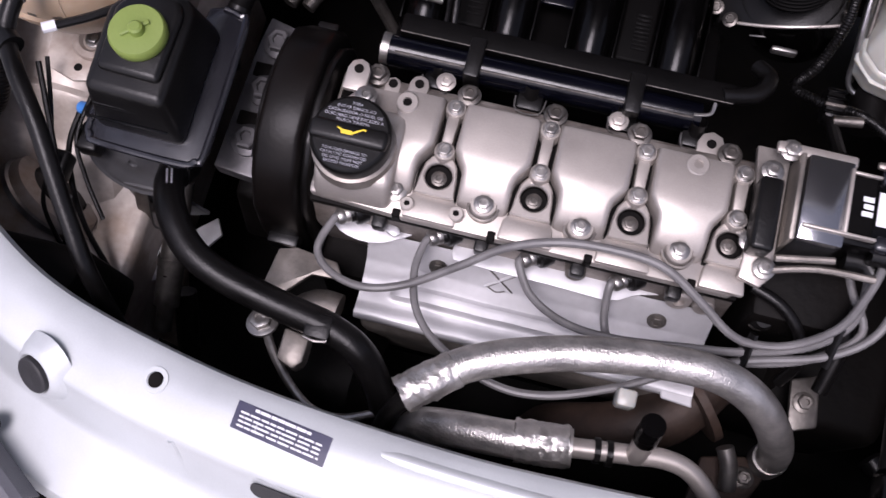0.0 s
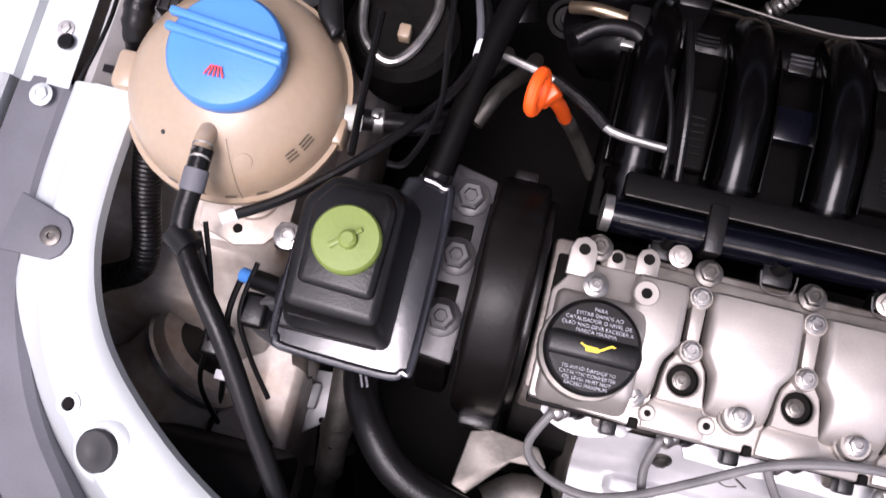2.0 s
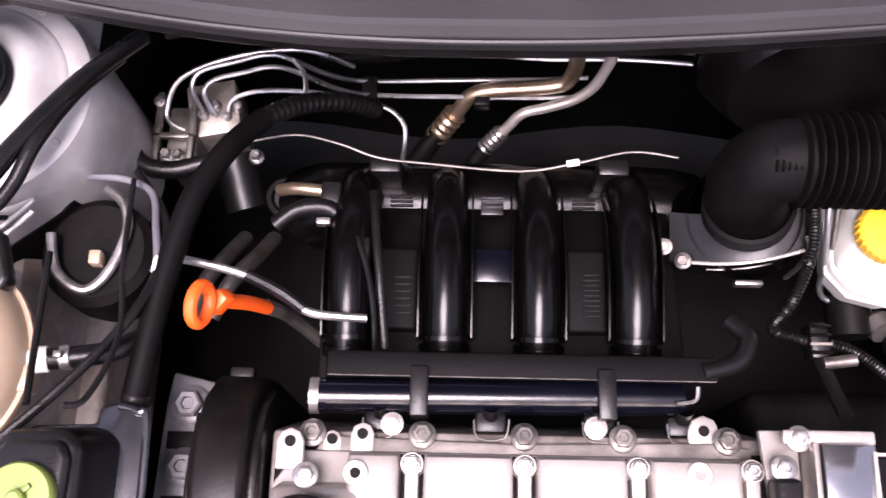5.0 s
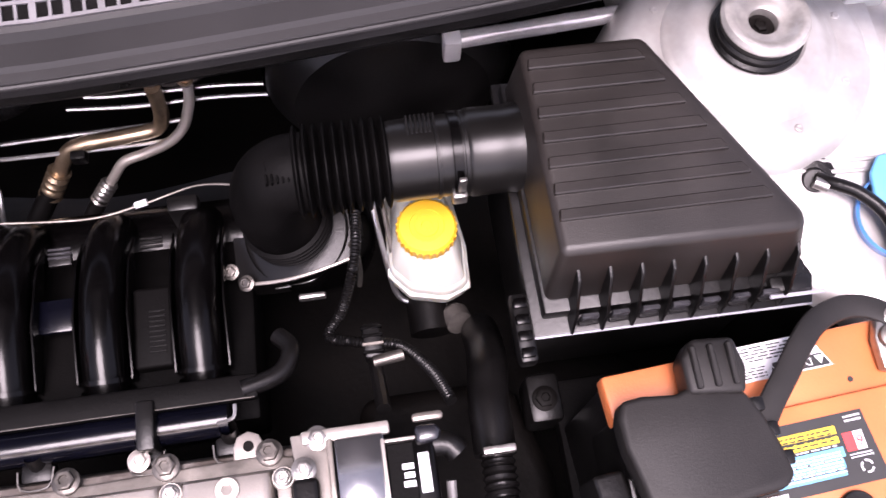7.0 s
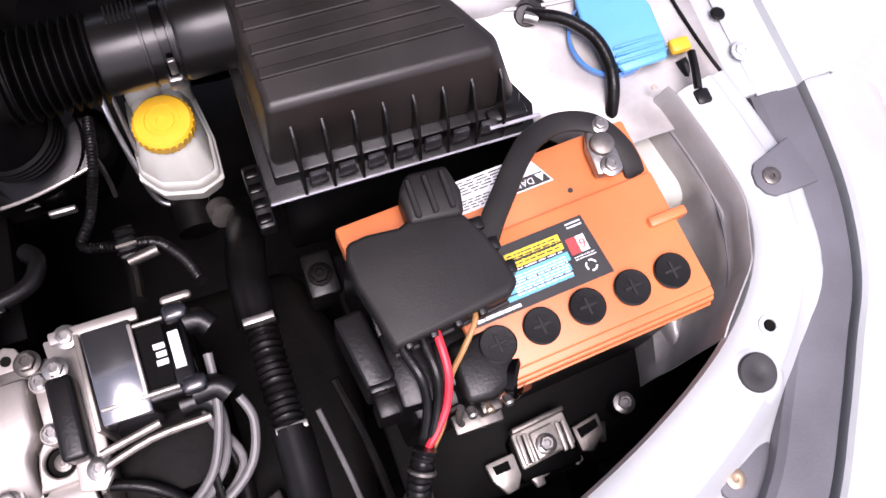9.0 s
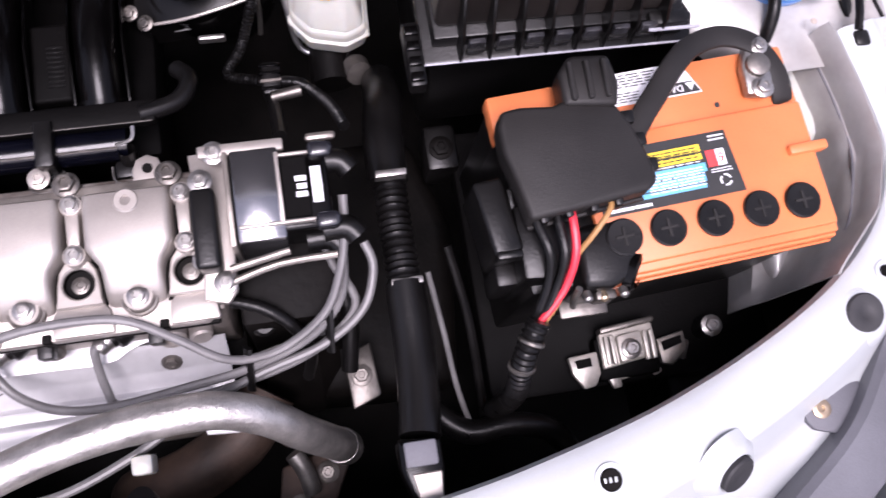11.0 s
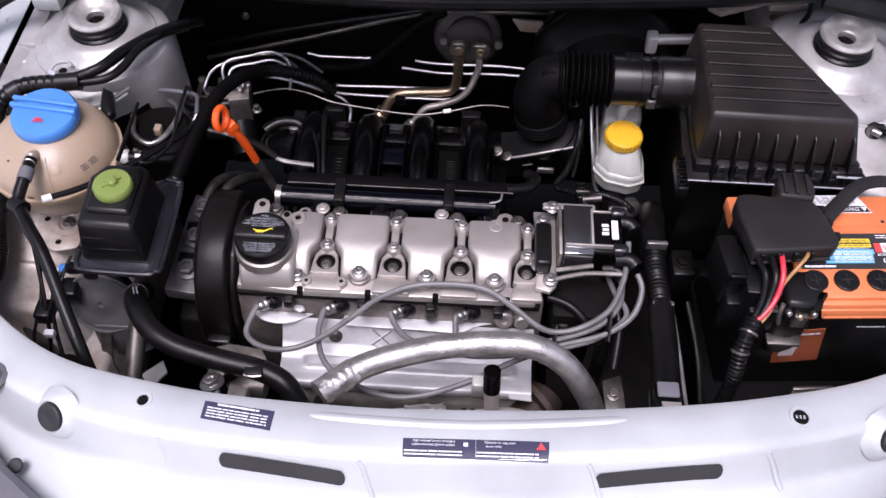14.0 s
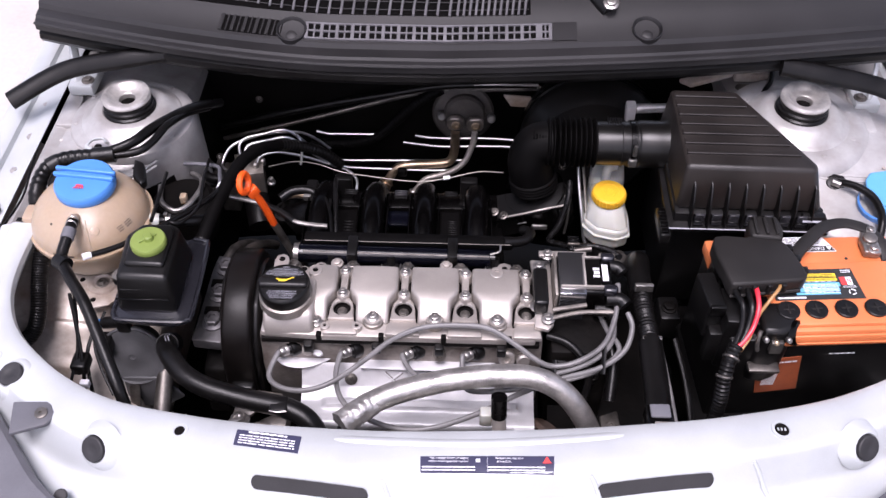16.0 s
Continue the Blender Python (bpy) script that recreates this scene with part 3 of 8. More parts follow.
# lower shell that closes the bay: undertray and walls added to block light from below
bay = thing("engine_bay_floor", (0.05, 0.1, 0.45), "grimy lower shell of the engine bay, added near-black for shade", "car floor", kind="structure")
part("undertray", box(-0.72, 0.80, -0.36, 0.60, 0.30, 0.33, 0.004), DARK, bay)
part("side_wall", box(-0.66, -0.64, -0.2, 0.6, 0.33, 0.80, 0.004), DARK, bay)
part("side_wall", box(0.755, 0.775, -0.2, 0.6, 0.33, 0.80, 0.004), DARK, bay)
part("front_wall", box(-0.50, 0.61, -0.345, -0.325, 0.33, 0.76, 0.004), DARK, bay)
for s in (-1, 1):
    x0, x1 = (-0.52, -0.42) if s < 0 else (0.54, 0.62)
    part("chassis_rail", prism([(-0.3, 0.50), (-0.3, 0.64), (0.2, 0.66), (0.56, 0.64), (0.56, 0.5)], x0, x1, 0.01, 3, axis="x"), SILVER_DIRTY if s < 0 else DARKSTEEL, bay, "dusty painted chassis rail")
whl = []
for y in np.linspace(0.30, -0.16, 70):
    z0 = float(np.interp(y, [-0.16, -0.10, -0.04, 0.02, 0.08, 0.14, 0.30], [0.56, 0.62, 0.690, 0.735, 0.762, 0.785, 0.80]))
    bead_h = 0.007 * max(0.0, math.cos((y - 0.015) / 0.010 * math.pi / 2) if abs(y - 0.015) < 0.010 else 0.0) + 0.006 * max(0.0, math.cos((y + 0.032) / 0.010 * math.pi / 2) if abs(y + 0.032) < 0.010 else 0.0)
    whl.append([Vector((x, y, z0 + dz + bead_h * (1 if -0.60 < x < -0.47 else 0.3))) for x, dz in ((-0.630, 0.03), (-0.600, 0.005), (-0.580, 0.0), (-0.545, -0.002), (-0.510, -0.006), (-0.480, -0.012), (-0.460, -0.026), (-0.448, -0.06), (-0.442, -0.12), (-0.438, -0.22))])
part("wheelhouse", thick(strip(whl), 0.0015), SILVER_DIRTY, bay, "dusty silver inner wheelhouse panel with pressed ribs")
part("wheelhouse", prism([(-0.05, 0.55), (0.02, 0.70), (0.12, 0.78), (0.34, 0.82), (0.34, 0.55)], 0.59, 0.70, 0.012, 3, axis="x"), SILVER, bay, "silver inner wheelhouse panel")

# firewall
wall = thing("firewall", (0.05, 0.53, 0.6), "near-black steel firewall behind the engine", "car panel")
fw = [[Vector((x, 0.525 + 0.012 * math.sin(x * 14) + (0.02 if z < 0.6 else 0), z)) for z in (0.35, 0.5, 0.62, 0.72, 0.80, 0.88, 0.915)] for x in np.linspace(-0.66, 0.76, 30)]
part("panel", thick(strip(fw), 0.002), DARKSTEEL, wall)
part("prop_rod", tube([(-0.40, 0.497, 0.668), (-0.227, 0.497, 0.722), (-0.065, 0.497, 0.776), (0.0, 0.497, 0.788), (0.071, 0.497, 0.792), (0.172, 0.497, 0.798)], 0.0042, 10, 5), STEEL_DARK, wall, "long thin dark rod")
part("patch", prism([(0.175, 0.826), (0.270, 0.823), (0.282, 0.812), (0.296, 0.800), (0.297, 0.786), (0.285, 0.779), (0.215, 0.780), (0.190, 0.802)], 0.472, 0.492, 0.006, 3, axis="y"), SILVER_DIRTY, wall, "bare grey panel patch")
part("patch", prism([(0.100, 0.796), (0.148, 0.793), (0.147, 0.772), (0.114, 0.773)], 0.476, 0.482, 0.002, 2, axis="y"), SILVER_DIRTY, wall, "small bare grey patch")
part("upper_hose", tube([(-0.40, 0.492, 0.70), (-0.221, 0.485, 0.757), (-0.083, 0.482, 0.792), (-0.016, 0.480, 0.809), (0.06, 0.480, 0.816), (0.155, 0.480, 0.817)], 0.0062, 12, 5), RUBBER, wall, "thin black hose under the cowl")
part("hose_sheath", tube([(0.05, 0.477, 0.8185), (0.10, 0.476, 0.8205), (0.158, 0.476, 0.820)], 0.0030, 8, 4), STEEL, wall, "bright pipe end")
part("drooping_hose", tube([(-0.005, 0.485, 0.80), (-0.045, 0.480, 0.775), (-0.085, 0.475, 0.735), (-0.125, 0.470, 0.700), (-0.185, 0.465, 0.690), (-0.235, 0.460, 0.695)], 0.0085, 12, 6, ridges=0.006, depth=0.0008), DULLBLACK, wall, "corrugated black hose")
for x, z in ((-0.20, 0.80), (-0.03, 0.862), (0.16, 0.865), (0.22, 0.855), (-0.33, 0.74)):
    part("stud", hexhead((x, 0.522, z), 0.0045, 0.006, (0, -1, 0.1)), STEEL_DARK, wall)

# cowl
CX = 0.045
CZ = 0.972


def cowl_front(x):
    if x < 0:
        return 0.3165 + 0.28 * max(0, CX - x - 0.20) ** 1.5
    return float(np.interp(x, [0.0, 0.11, 0.20, 0.30, 0.35, 0.45, 0.55, 0.70], [0.3165, 0.3240, 0.3320, 0.3415, 0.3475, 0.3610, 0.3770, 0.4020]))


cowl = thing("windscreen_scuttle", (CX, 0.40, 0.95), "dark grey plastic windscreen cowl with a louvred grille", "cowl")
xs = np.linspace(-0.62, 0.70, 45)
prof = [(0.030, -0.022), (0.008, -0.019), (0.0, -0.013), (0.0, -0.004), (0.003, 0.0), (0.010, 0.001), (0.013, 0.0045), (0.030, 0.006), (0.034, 0.0125), (0.070, 0.024), (0.075, 0.029), (0.14, 0.050), (0.30, 0.105)]
part("panel", thick(strip([[Vector((x, cowl_front(x) + o, CZ + dz)) for o, dz in prof] for x in xs]), 0.003), COWL, cowl)
part("edge_seal", tube([(x, cowl_front(x) + 0.020, CZ - 0.032) for x in xs[::4]], 0.013, 10, 4), RUBBER, cowl, "black rubber edge seal")
part("edge_lip", tube([(x, cowl_front(x) + 0.0005, CZ - 0.002) for x in xs[::4]], 0.0022, 8, 4), COWL, cowl)


def cowl_z(o):
    return CZ + float(np.interp(o, [q[0] for q in prof[4:]], [q[1] for q in prof[4:]]))


def on_cowl(x, o, up=0.0):
    return Vector((x, cowl_front(x) + o, cowl_z(o) + up))


def cowl_bar(x0, x1, o0, o1, up, lean=0.0, n=6):
    """A low bar that follows the cowl's slope."""
    rows = [[on_cowl(x0 + (x1 - x0) * i / n + lean * k, o0 + (o1 - o0) * k, up) for k in (0.0, 0.5, 1.0)] for i in range(n + 1)]
    return thick(strip(rows), 0.0035)


for x0, x1 in ((-0.200, 0.138), (0.1425, 0.157), (-0.330, -0.242)):
    # black sheet gives the louvre openings their shade
    part("grille_backing", cowl_bar(x0, x1, 0.0385, 0.0655, 0.0012, 0, 20), DULLBLACK, cowl, "black sheet standing for the shaded louvre openings")
    # the left group's bars take the darker cowl colour
    pale = x0 > -0.3
    for o in (0.0385, 0.0512, 0.0640) if pale else ():
        part("louvre_bar", cowl_bar(x0, x1, o - 0.0012, o + 0.0012, 0.0036, 0, 20), GRILLE, cowl)
    n = max(1, round((x1 - x0) / 0.0222)) if pale else 5
    step = (x1 - x0) / n
    for k in range(n + 1):
        x = x0 + step * k
        part("louvre_bar", cowl_bar(x - 0.0024, x + 0.0024, 0.0375, 0.0650, 0.0034, 0.0 if pale else 0.004, 1), GRILLE if pale else COWL, cowl)
        if k < n:
            part("louvre_bar", cowl_bar(x + step / 2 - 0.0011, x + step / 2 + 0.0011, 0.0375, 0.0650, 0.0030, 0.0 if pale else 0.004, 1), GRILLE if pale else COWL, cowl)
part("filler_panel", cowl_bar(0.160, 0.196, 0.0365, 0.0675, 0.0022, 0, 6), COWL, cowl)
# black sheet gives the gaps between the slats their shade
part("slat_backing", cowl_bar(-0.50, 0.128, 0.080, 0.215, 0.0015, 0.0, 50), DULLBLACK, cowl, "black sheet standing for the shaded gaps under the slats")
for x in np.concatenate((np.arange(-0.49, 0.02, 0.0178), np.arange(0.02, 0.128, 0.0090))):
    o0 = 0.079 + 0.10 * max(0.0, -0.20 - x)
    part("grille_slat", tube([on_cowl(x, o0, 0.002), on_cowl(x + 0.003, o0 + 0.03, 0.006), on_cowl(x + 0.009, o0 + 0.075, 0.007), on_cowl(x + 0.017, 0.205, 0.006)], 0.0019, 8, 3), GRILLE, cowl)
for k in range(9):
    part("mesh_wire", tube([on_cowl(x, 0.088 + 0.014 * k, 0.0025) for x in np.linspace(-0.46 + 0.03 * k, 0.125, 22)], 0.0008, 6, 1), COWL, cowl)
for x in (-0.222, 0.300):
    m0 = on_cowl(x, 0.052, -0.004)
    part("clip_pocket", lathe([(0.0225, -0.002), (0.0225, 0.0085), (0.0215, 0.0095), (0.0190, 0.0070), (0.0165, -0.004), (0.010, -0.007), (0, -0.0075)], m0, (0, -0.3, 1), 32), COWL, cowl)
    part("pocket_tongue", lathe([(0.009, -0.006), (0.008, 0.001), (0.006, 0.002), (0, 0.002)], m0 + Vector((0, -0.009, 0)), (0, -0.5, 1), 24), COWL, cowl)
wip = thing("wiper_spindle", (0.245, 0.44, 0.97), "black wiper arm end with a steel nut", "wiper")
part("arm", tube([(0.21, 0.50, 1.03), (0.225, 0.445, 1.018), (0.245, 0.416, 1.008)], 0.014, 12, 4, flat=0.6), BLACK, wip)
part("nut", hexhead((0.245, 0.414, 1.020), 0.008, 0.008, (0, -0.4, 1)), STEEL, wip)
screen = [[Vector((x, cowl_front(x) + o, CZ + dz)) for o, dz in ((0.31, 0.107), (0.6, 0.30), (0.95, 0.52))] for x in xs[4:-4:4]]
solo("windscreen", thick(strip(screen), 0.005), GLASS, "dark sloping windscreen glass above the cowl", "windscreen")
for s in (-1, 1):
    x0 = CX + s * 0.60
    y0 = cowl_front(x0)
    seal = thing("hood_seal", (x0, y0, 0.9), "black rubber bonnet seal strip at the corner of the bay", "seal", "bonnet seals")
    part("strip", tube([(CX + s * 0.46, 0.372, 0.946), (CX + s * 0.53, 0.366, 0.936), (CX + s * 0.622, 0.357, 0.918), (CX + s * 0.70, 0.320, 0.888)], 0.0145, 14, 6, flat=0.5), RUBBER, seal)
    brace = thing("hinge_bracket", (CX + s * 0.62, 0.40, 0.86), "silver painted bonnet hinge bracket", "bracket", "hinge brackets")
    part("foot", box(CX + s * 0.62 - 0.02, CX + s * 0.62 + 0.02, 0.385, 0.445, 0.848, 0.868, 0.004), SILVER, brace)
    part("arm", tube([(CX + s * 0.625, 0.40, 0.865), (CX + s * 0.635, 0.45, 0.93), (CX + s * 0.64, 0.50, 1.0)], 0.008, 8, 4, flat=0.5), SILVER, brace)
    part("bolt", hexhead((CX + s * 0.61, 0.40, 0.868), 0.007, 0.006), STEEL_DARK, brace)

# ---------- engine ----------
head = thing("cylinder_head", (-0.04, 0.02, 0.6), "cast aluminium cylinder head on a dark engine block", "engine block")
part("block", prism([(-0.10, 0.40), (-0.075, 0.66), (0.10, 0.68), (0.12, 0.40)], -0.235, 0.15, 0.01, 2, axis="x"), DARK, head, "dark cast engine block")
part("casting", prism([(-0.040, 0.66), (-0.046, 0.735), (-0.034, 0.793), (0.082, 0.793), (0.10, 0.70), (0.09, 0.66)], -0.232, 0.145, 0.004, 2, axis="x"), ALU_MOTTLED, head)
# near-black strip paints the shadow band below the cover edge
part("flange", prism([(-0.0445, 0.788), (-0.0445, 0.797), (0.07, 0.797), (0.07, 0.788)], -0.228, 0.140, 0.002, 2, axis="x"), DARK, head, "flange strip coloured dark as the shadow band")
part("boss", lathe([(0.0095, -0.01), (0.009, 0.004), (0.0075, 0.0055), (0.0035, 0.0055), (0.003, 0.003), (0, 0.003)], (0.008, -0.044, 0.770), (0.1, -0.9, 0.35), 24), ALU_DARK, head, "threaded boss")
part("lug", lathe([(0.0080, -0.01), (0.0078, 0.003), (0.0065, 0.0045), (0.003, 0.0045), (0, 0.003)], (-0.168, -0.043, 0.772), (0.1, -0.9, 0.35), 24), ALU, head)
part("sealant", prism([(-0.160, -0.043), (-0.150, -0.044), (-0.146, -0.050), (-0.152, -0.054), (-0.161, -0.050)], 0.769, 0.774, 0.002, 2), SHEET, head, "pale smear of sealant")
part("side_boss", lathe([(0.012, -0.01), (0.0115, 0.006), (0.0095, 0.008), (0.005, 0.008), (0.0045, 0.005), (0, 0.005)], (0.098, -0.043, 0.768), (0.1, -0.9, 0.35), 24), ALU, head)
part("side_boss", lathe([(0.010, -0.01), (0.0095, 0.006), (0.0075, 0.008), (0, 0.008)], (0.120, -0.043, 0.764), (0.1, -0.9, 0.35), 24), ALU, head)

cover = thing("valve_cover", (-0.04, 0.015, 0.80), "bare cast aluminium valve cover with bolted ribs", "valve cover")
part("base_plate", prism([(-0.228, -0.040), (-0.15, -0.044), (0.134, -0.044), (0.138, -0.02), (0.134, 0.066), (-0.21, 0.066), (-0.228, 0.04)], 0.797, 0.812, 0.003, 2), ALU, cover)
part("shell_end", prism([(-0.042, 0.80), (-0.040, 0.820), (-0.028, 0.838), (0.02, 0.842), (0.038, 0.834), (0.045, 0.80)], -0.224, -0.158, 0.006, 3, axis="x"), ALU, cover)
WELLS = (-0.123, -0.041, 0.041, 0.123)


def pillow(xl, xr, left=True, right=True):
    """One arched field of the cover between two ribs, flaring round the bolt wells and rolling down to the front."""
    prof = ((0.0635, 0.808, 0), (0.0630, 0.827, 0), (0.0605, 0.8325, 0), (0.055, 0.8345, 0), (0.035, 0.8355, 0), (0.019, 0.8353, 0), (0.0125, 0.8347, 0.004), (0.006, 0.8335, 0.0085), (0.0, 0.832, 0.0100), (-0.007, 0.829, 0.0103), (-0.013, 0.8252, 0.0103), (-0.018, 0.8208, 0.0103), (-0.022, 0.816, 0.0108), (-0.0245, 0.8115, 0.0125), (-0.0255, 0.806, 0.0135))
    rows = []
    for y, z, w in prof:
        a, b = (xl + w if left else xl), (xr - w if right else xr)
        h = max(0.0, z - 0.807)
        rows.append([Vector((x, y, zz)) for x, zz in ((a, 0.806), (a + 0.0004, z - min(h, 0.0045)), (a + 0.0012, z - min(h, 0.0022)), (a + 0.0030, z - min(h, 0.0006)), (a + 0.0062, z), ((a + b) / 2, z + min(h, 0.0005)), (b - 0.0062, z), (b - 0.0030, z - min(h, 0.0006)), (b - 0.0012, z - min(h, 0.0022)), (b - 0.0004, z - min(h, 0.0045)), (b, 0.806))])
    return strip(rows)


def holed_block(poly, c, r, z0, z1, depth, seg=48):
    """A block with an upright round hole through its top."""
    bm = bmesh.new()
    loops = [[] for _ in range(6)]
    for k in range(seg):
        a = 2 * math.pi * k / seg
        d = Vector((math.cos(a), math.sin(a)))
        reach = 1.0
        for p, q2 in zip(poly, poly[1:] + poly[:1]):
            p, e = Vector(p) - Vector(c), Vector(q2) - Vector(p)
            den = d.x * e.y - d.y * e.x
            if abs(den) > 1e-9:
                t = (p.x * e.y - p.y * e.x) / den
                u = (p.x * d.y - p.y * d.x) / den
                if t > 0 and -1e-6 <= u <= 1 + 1e-6:
                    reach = min(reach, t)
        for loop, rad, z in zip(loops, (reach, reach, reach - 0.0012, r + 0.0012, r, r - 0.0006), (z0, z1 - 0.0012, z1, z1, z1 - 0.0012, z1 - depth)):
            loop.append(bm.verts.new((c[0] + rad * d.x, c[1] + rad * d.y, z)))
    for la, lb in zip(loops, loops[1:]):
        for k in range(seg):
            bm.faces.new((la[k], la[(k + 1) % seg], lb[(k + 1) % seg], lb[k]))
    return bm


part("pillow", pillow(-0.170, -0.132, False, True), ALU, cover)
for i in range(3):
    part("pillow", pillow(WELLS[i] + 0.0085, WELLS[i + 1] - 0.0085), ALU, cover)
for i, x in enumerate(WELLS):
    part("rib", prism([(x - 0.0052, 0.052), (x + 0.0052, 0.052), (x + 0.0045, 0.020), (x - 0.0045, 0.020)], 0.808, 0.8265, 0.0012, 2), ALU, cover)
    # near-black strip paints the shadow grooves beside the rib
    part("channel", box(x - 0.019, x + 0.019, -0.024, 0.064, 0.8095, 0.8125, 0.0005, 1), DARK, cover, "channel beside the rib, coloured dark as its shadow")
    for y in (0.056, 0.0165):
        part("boss", lathe([(0.0092, 0.81), (0.0088, 0.8262), (0.0080, 0.8275), (0, 0.8275)], (x, y, 0), seg=24), ALU, cover)
        part("bolt", hexhead((x, y, 0.8273), 0.0055, 0.0065, washer=1.3), STEEL, cover)
    r = 0.0165 if i < 3 else 0.0145
    well = part("well", holed_block([(x - 0.0085, 0.0135), (x + 0.0085, 0.0135), (x + 0.0135, 0.006), (x + r - 0.001, -0.004), (x + r, -0.018), (x + r + 0.001, -0.022), (x - 0.0175, -0.022), (x - 0.0165, -0.018), (x - 0.0155, -0.004), (x - 0.0135, 0.006)], (x, -0.004), 0.0118, 0.808, 0.8215, 0.0055), ALU, cover, "round bolt well")
    # near-black floor paints the shade of a deeper bore
    part("well_bore", lathe([(0.0113, 0.8180), (0.0110, 0.8133), (0.0, 0.8133)], (x, -0.004, 0), seg=36), DARK, well, "shallow bore coloured dark for its shade")
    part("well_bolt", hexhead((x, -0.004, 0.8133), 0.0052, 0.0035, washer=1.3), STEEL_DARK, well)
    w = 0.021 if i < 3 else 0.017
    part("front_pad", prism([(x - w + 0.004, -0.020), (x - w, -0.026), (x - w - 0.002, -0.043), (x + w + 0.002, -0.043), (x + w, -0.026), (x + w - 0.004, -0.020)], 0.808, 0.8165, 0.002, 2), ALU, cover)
    # proud near-black block stands for the slot's shade
    part("front_notch", box(x - w - 0.010, x - w - 0.003, -0.0455, -0.038, 0.800, 0.8145, 0.001, 1), DARK, cover, "dark block for the shaded slot in the cover edge")
    if i < 3:
        part("bolt_recess", lathe([(0.0140, 0.806), (0.0140, 0.8180), (0.0125, 0.8190)], (x + 0.0425, -0.0195, 0), seg=28), ALU_DARK, cover)
        part("bolt_boss", lathe([(0.0118, 0.808), (0.0112, 0.8215), (0.0105, 0.8225), (0, 0.8225)], (x + 0.0425, -0.0195, 0), seg=28), ALU, cover)
        part("flange_bolt", hexhead((x + 0.0425, -0.0195, 0.8225), 0.0062, 0.0065, (0, 0, 1), 1.35), STEEL, cover)
part("bolt", hexhead((-0.156, -0.022, 0.814), 0.0072, 0.007), STEEL, cover)
part("bolt", hexhead((-0.199, 0.046, 0.8335), 0.0065, 0.006), STEEL, cover)
for x, y, z, r in ((-0.163, 0.048, 0.8345, 0.0095), (0.083, 0.052, 0.8335, 0.0095), (-0.101, -0.032, 0.8175, 0.0065), (-0.143, -0.033, 0.8175, 0.006)):
    lug = part("lug", lathe([(r, -0.006), (r, 0.002), (r - 0.001, 0.003), (r * 0.42, 0.003), (r * 0.40, 0.0)], (x, y, z), seg=28), ALU, cover)
    part("lug_hole", disc((x, y, z), r * 0.42, 0.001, bev=0.0002), DARK, lug)
for x, y, z, r in ((-0.212, 0.070, 0.832, 0.010), (-0.162, 0.079, 0.808, 0.009), (-0.185, 0.075, 0.806, 0.007), (0.096, 0.087, 0.803, 0.012)):
    ear = part("ear", prism([(x - r, y - 0.02), (x + r, y - 0.02), (x + r, y), (x + r * 0.7, y + r * 0.7), (x, y + r), (x - r * 0.7, y + r * 0.7), (x - r, y)], z - 0.006, z, 0.0015, 2), ALU, cover)
    part("ear_hole", disc((x, y, z - 0.0004), 0.0042, 0.001, bev=0.0002), DARK, ear)
for x in (-0.200, -0.117, -0.040, 0.034, 0.112):
    part("rear_bolt", hexhead((x, 0.079, 0.806), 0.0078, 0.009, (0, 0.1, 1), 1.35), STEEL_DARK, cover)
part("rear_flange", prism([(-0.205, 0.055), (0.13, 0.055), (0.13, 0.074), (0.10, 0.078), (-0.05, 0.074), (-0.19, 0.078)], 0.797, 0.8055, 0.002, 2), ALU_DARK, cover)
# black blocks stand for the shaded notches along the front edge
for x in (-0.165, -0.075, 0.008, 0.090):
    part("notch_block", box(x - 0.006, x + 0.006, -0.054, -0.038, 0.786, 0.801, 0.002), BLACK, cover, "small black block for a shaded notch in the edge")

oil = part("oil_cap", lathe([(0.030, -0.020), (0.0315, -0.010), (0.0325, 0.004), (0.0335, 0.016), (0.0325, 0.0195), (0.030, 0.0215), (0, 0.0225)], (-0.195, -0.002, 0.845), seg=56), BLACK, cover, "black oil filler cap with white lettering")
part("grip", prism([(-0.2268, -0.0125), (-0.1632, -0.0125), (-0.1622, -0.003), (-0.1640, 0.0045), (-0.2260, 0.0045), (-0.2278, -0.003)], 0.864, 0.8735, 0.004, 3), BLACK, oil)
for k, (row, yy) in enumerate((("PARA", 0.0255), ("EVITAR DANOS AO", 0.0215), ("CATALISADOR O NIVEL DE", 0.0175), ("OLEO NAO DEVE EXCEDER A", 0.0135), ("MARCA MAXIMA", 0.0098))):
    writing(row, 0.0037, (-0.195, yy - 0.003, 0.8679), (1, 0, 0), (0, 1, 0), oil, PALE)
for row, yy in (("TO AVOID DAMAGE TO", -0.0195), ("CATALYTIC CONVERTER", -0.0230), ("OIL LEVEL MUST NOT", -0.0265), ("EXCEED MAXIMUM", -0.0300)):
    writing(row, 0.0034, (-0.195, yy + 0.001, 0.8679), (1, 0, 0), (0, 1, 0), oil, PALE)
can = prism([(-0.2005, -0.0065), (-0.1925, -0.0065), (-0.1835, -0.0005), (-0.1815, -0.0010), (-0.1810, 0.0000), (-0.1840, 0.0008), (-0.1915, -0.0040), (-0.1925, -0.0030), (-0.2005, -0.0030), (-0.2040, -0.0015), (-0.2048, -0.0024), (-0.2010, -0.0043)], 0.8735, 0.8741, 0)
part("oil_can_symbol", can, PRINT_Y, oil, "yellow oil can symbol")
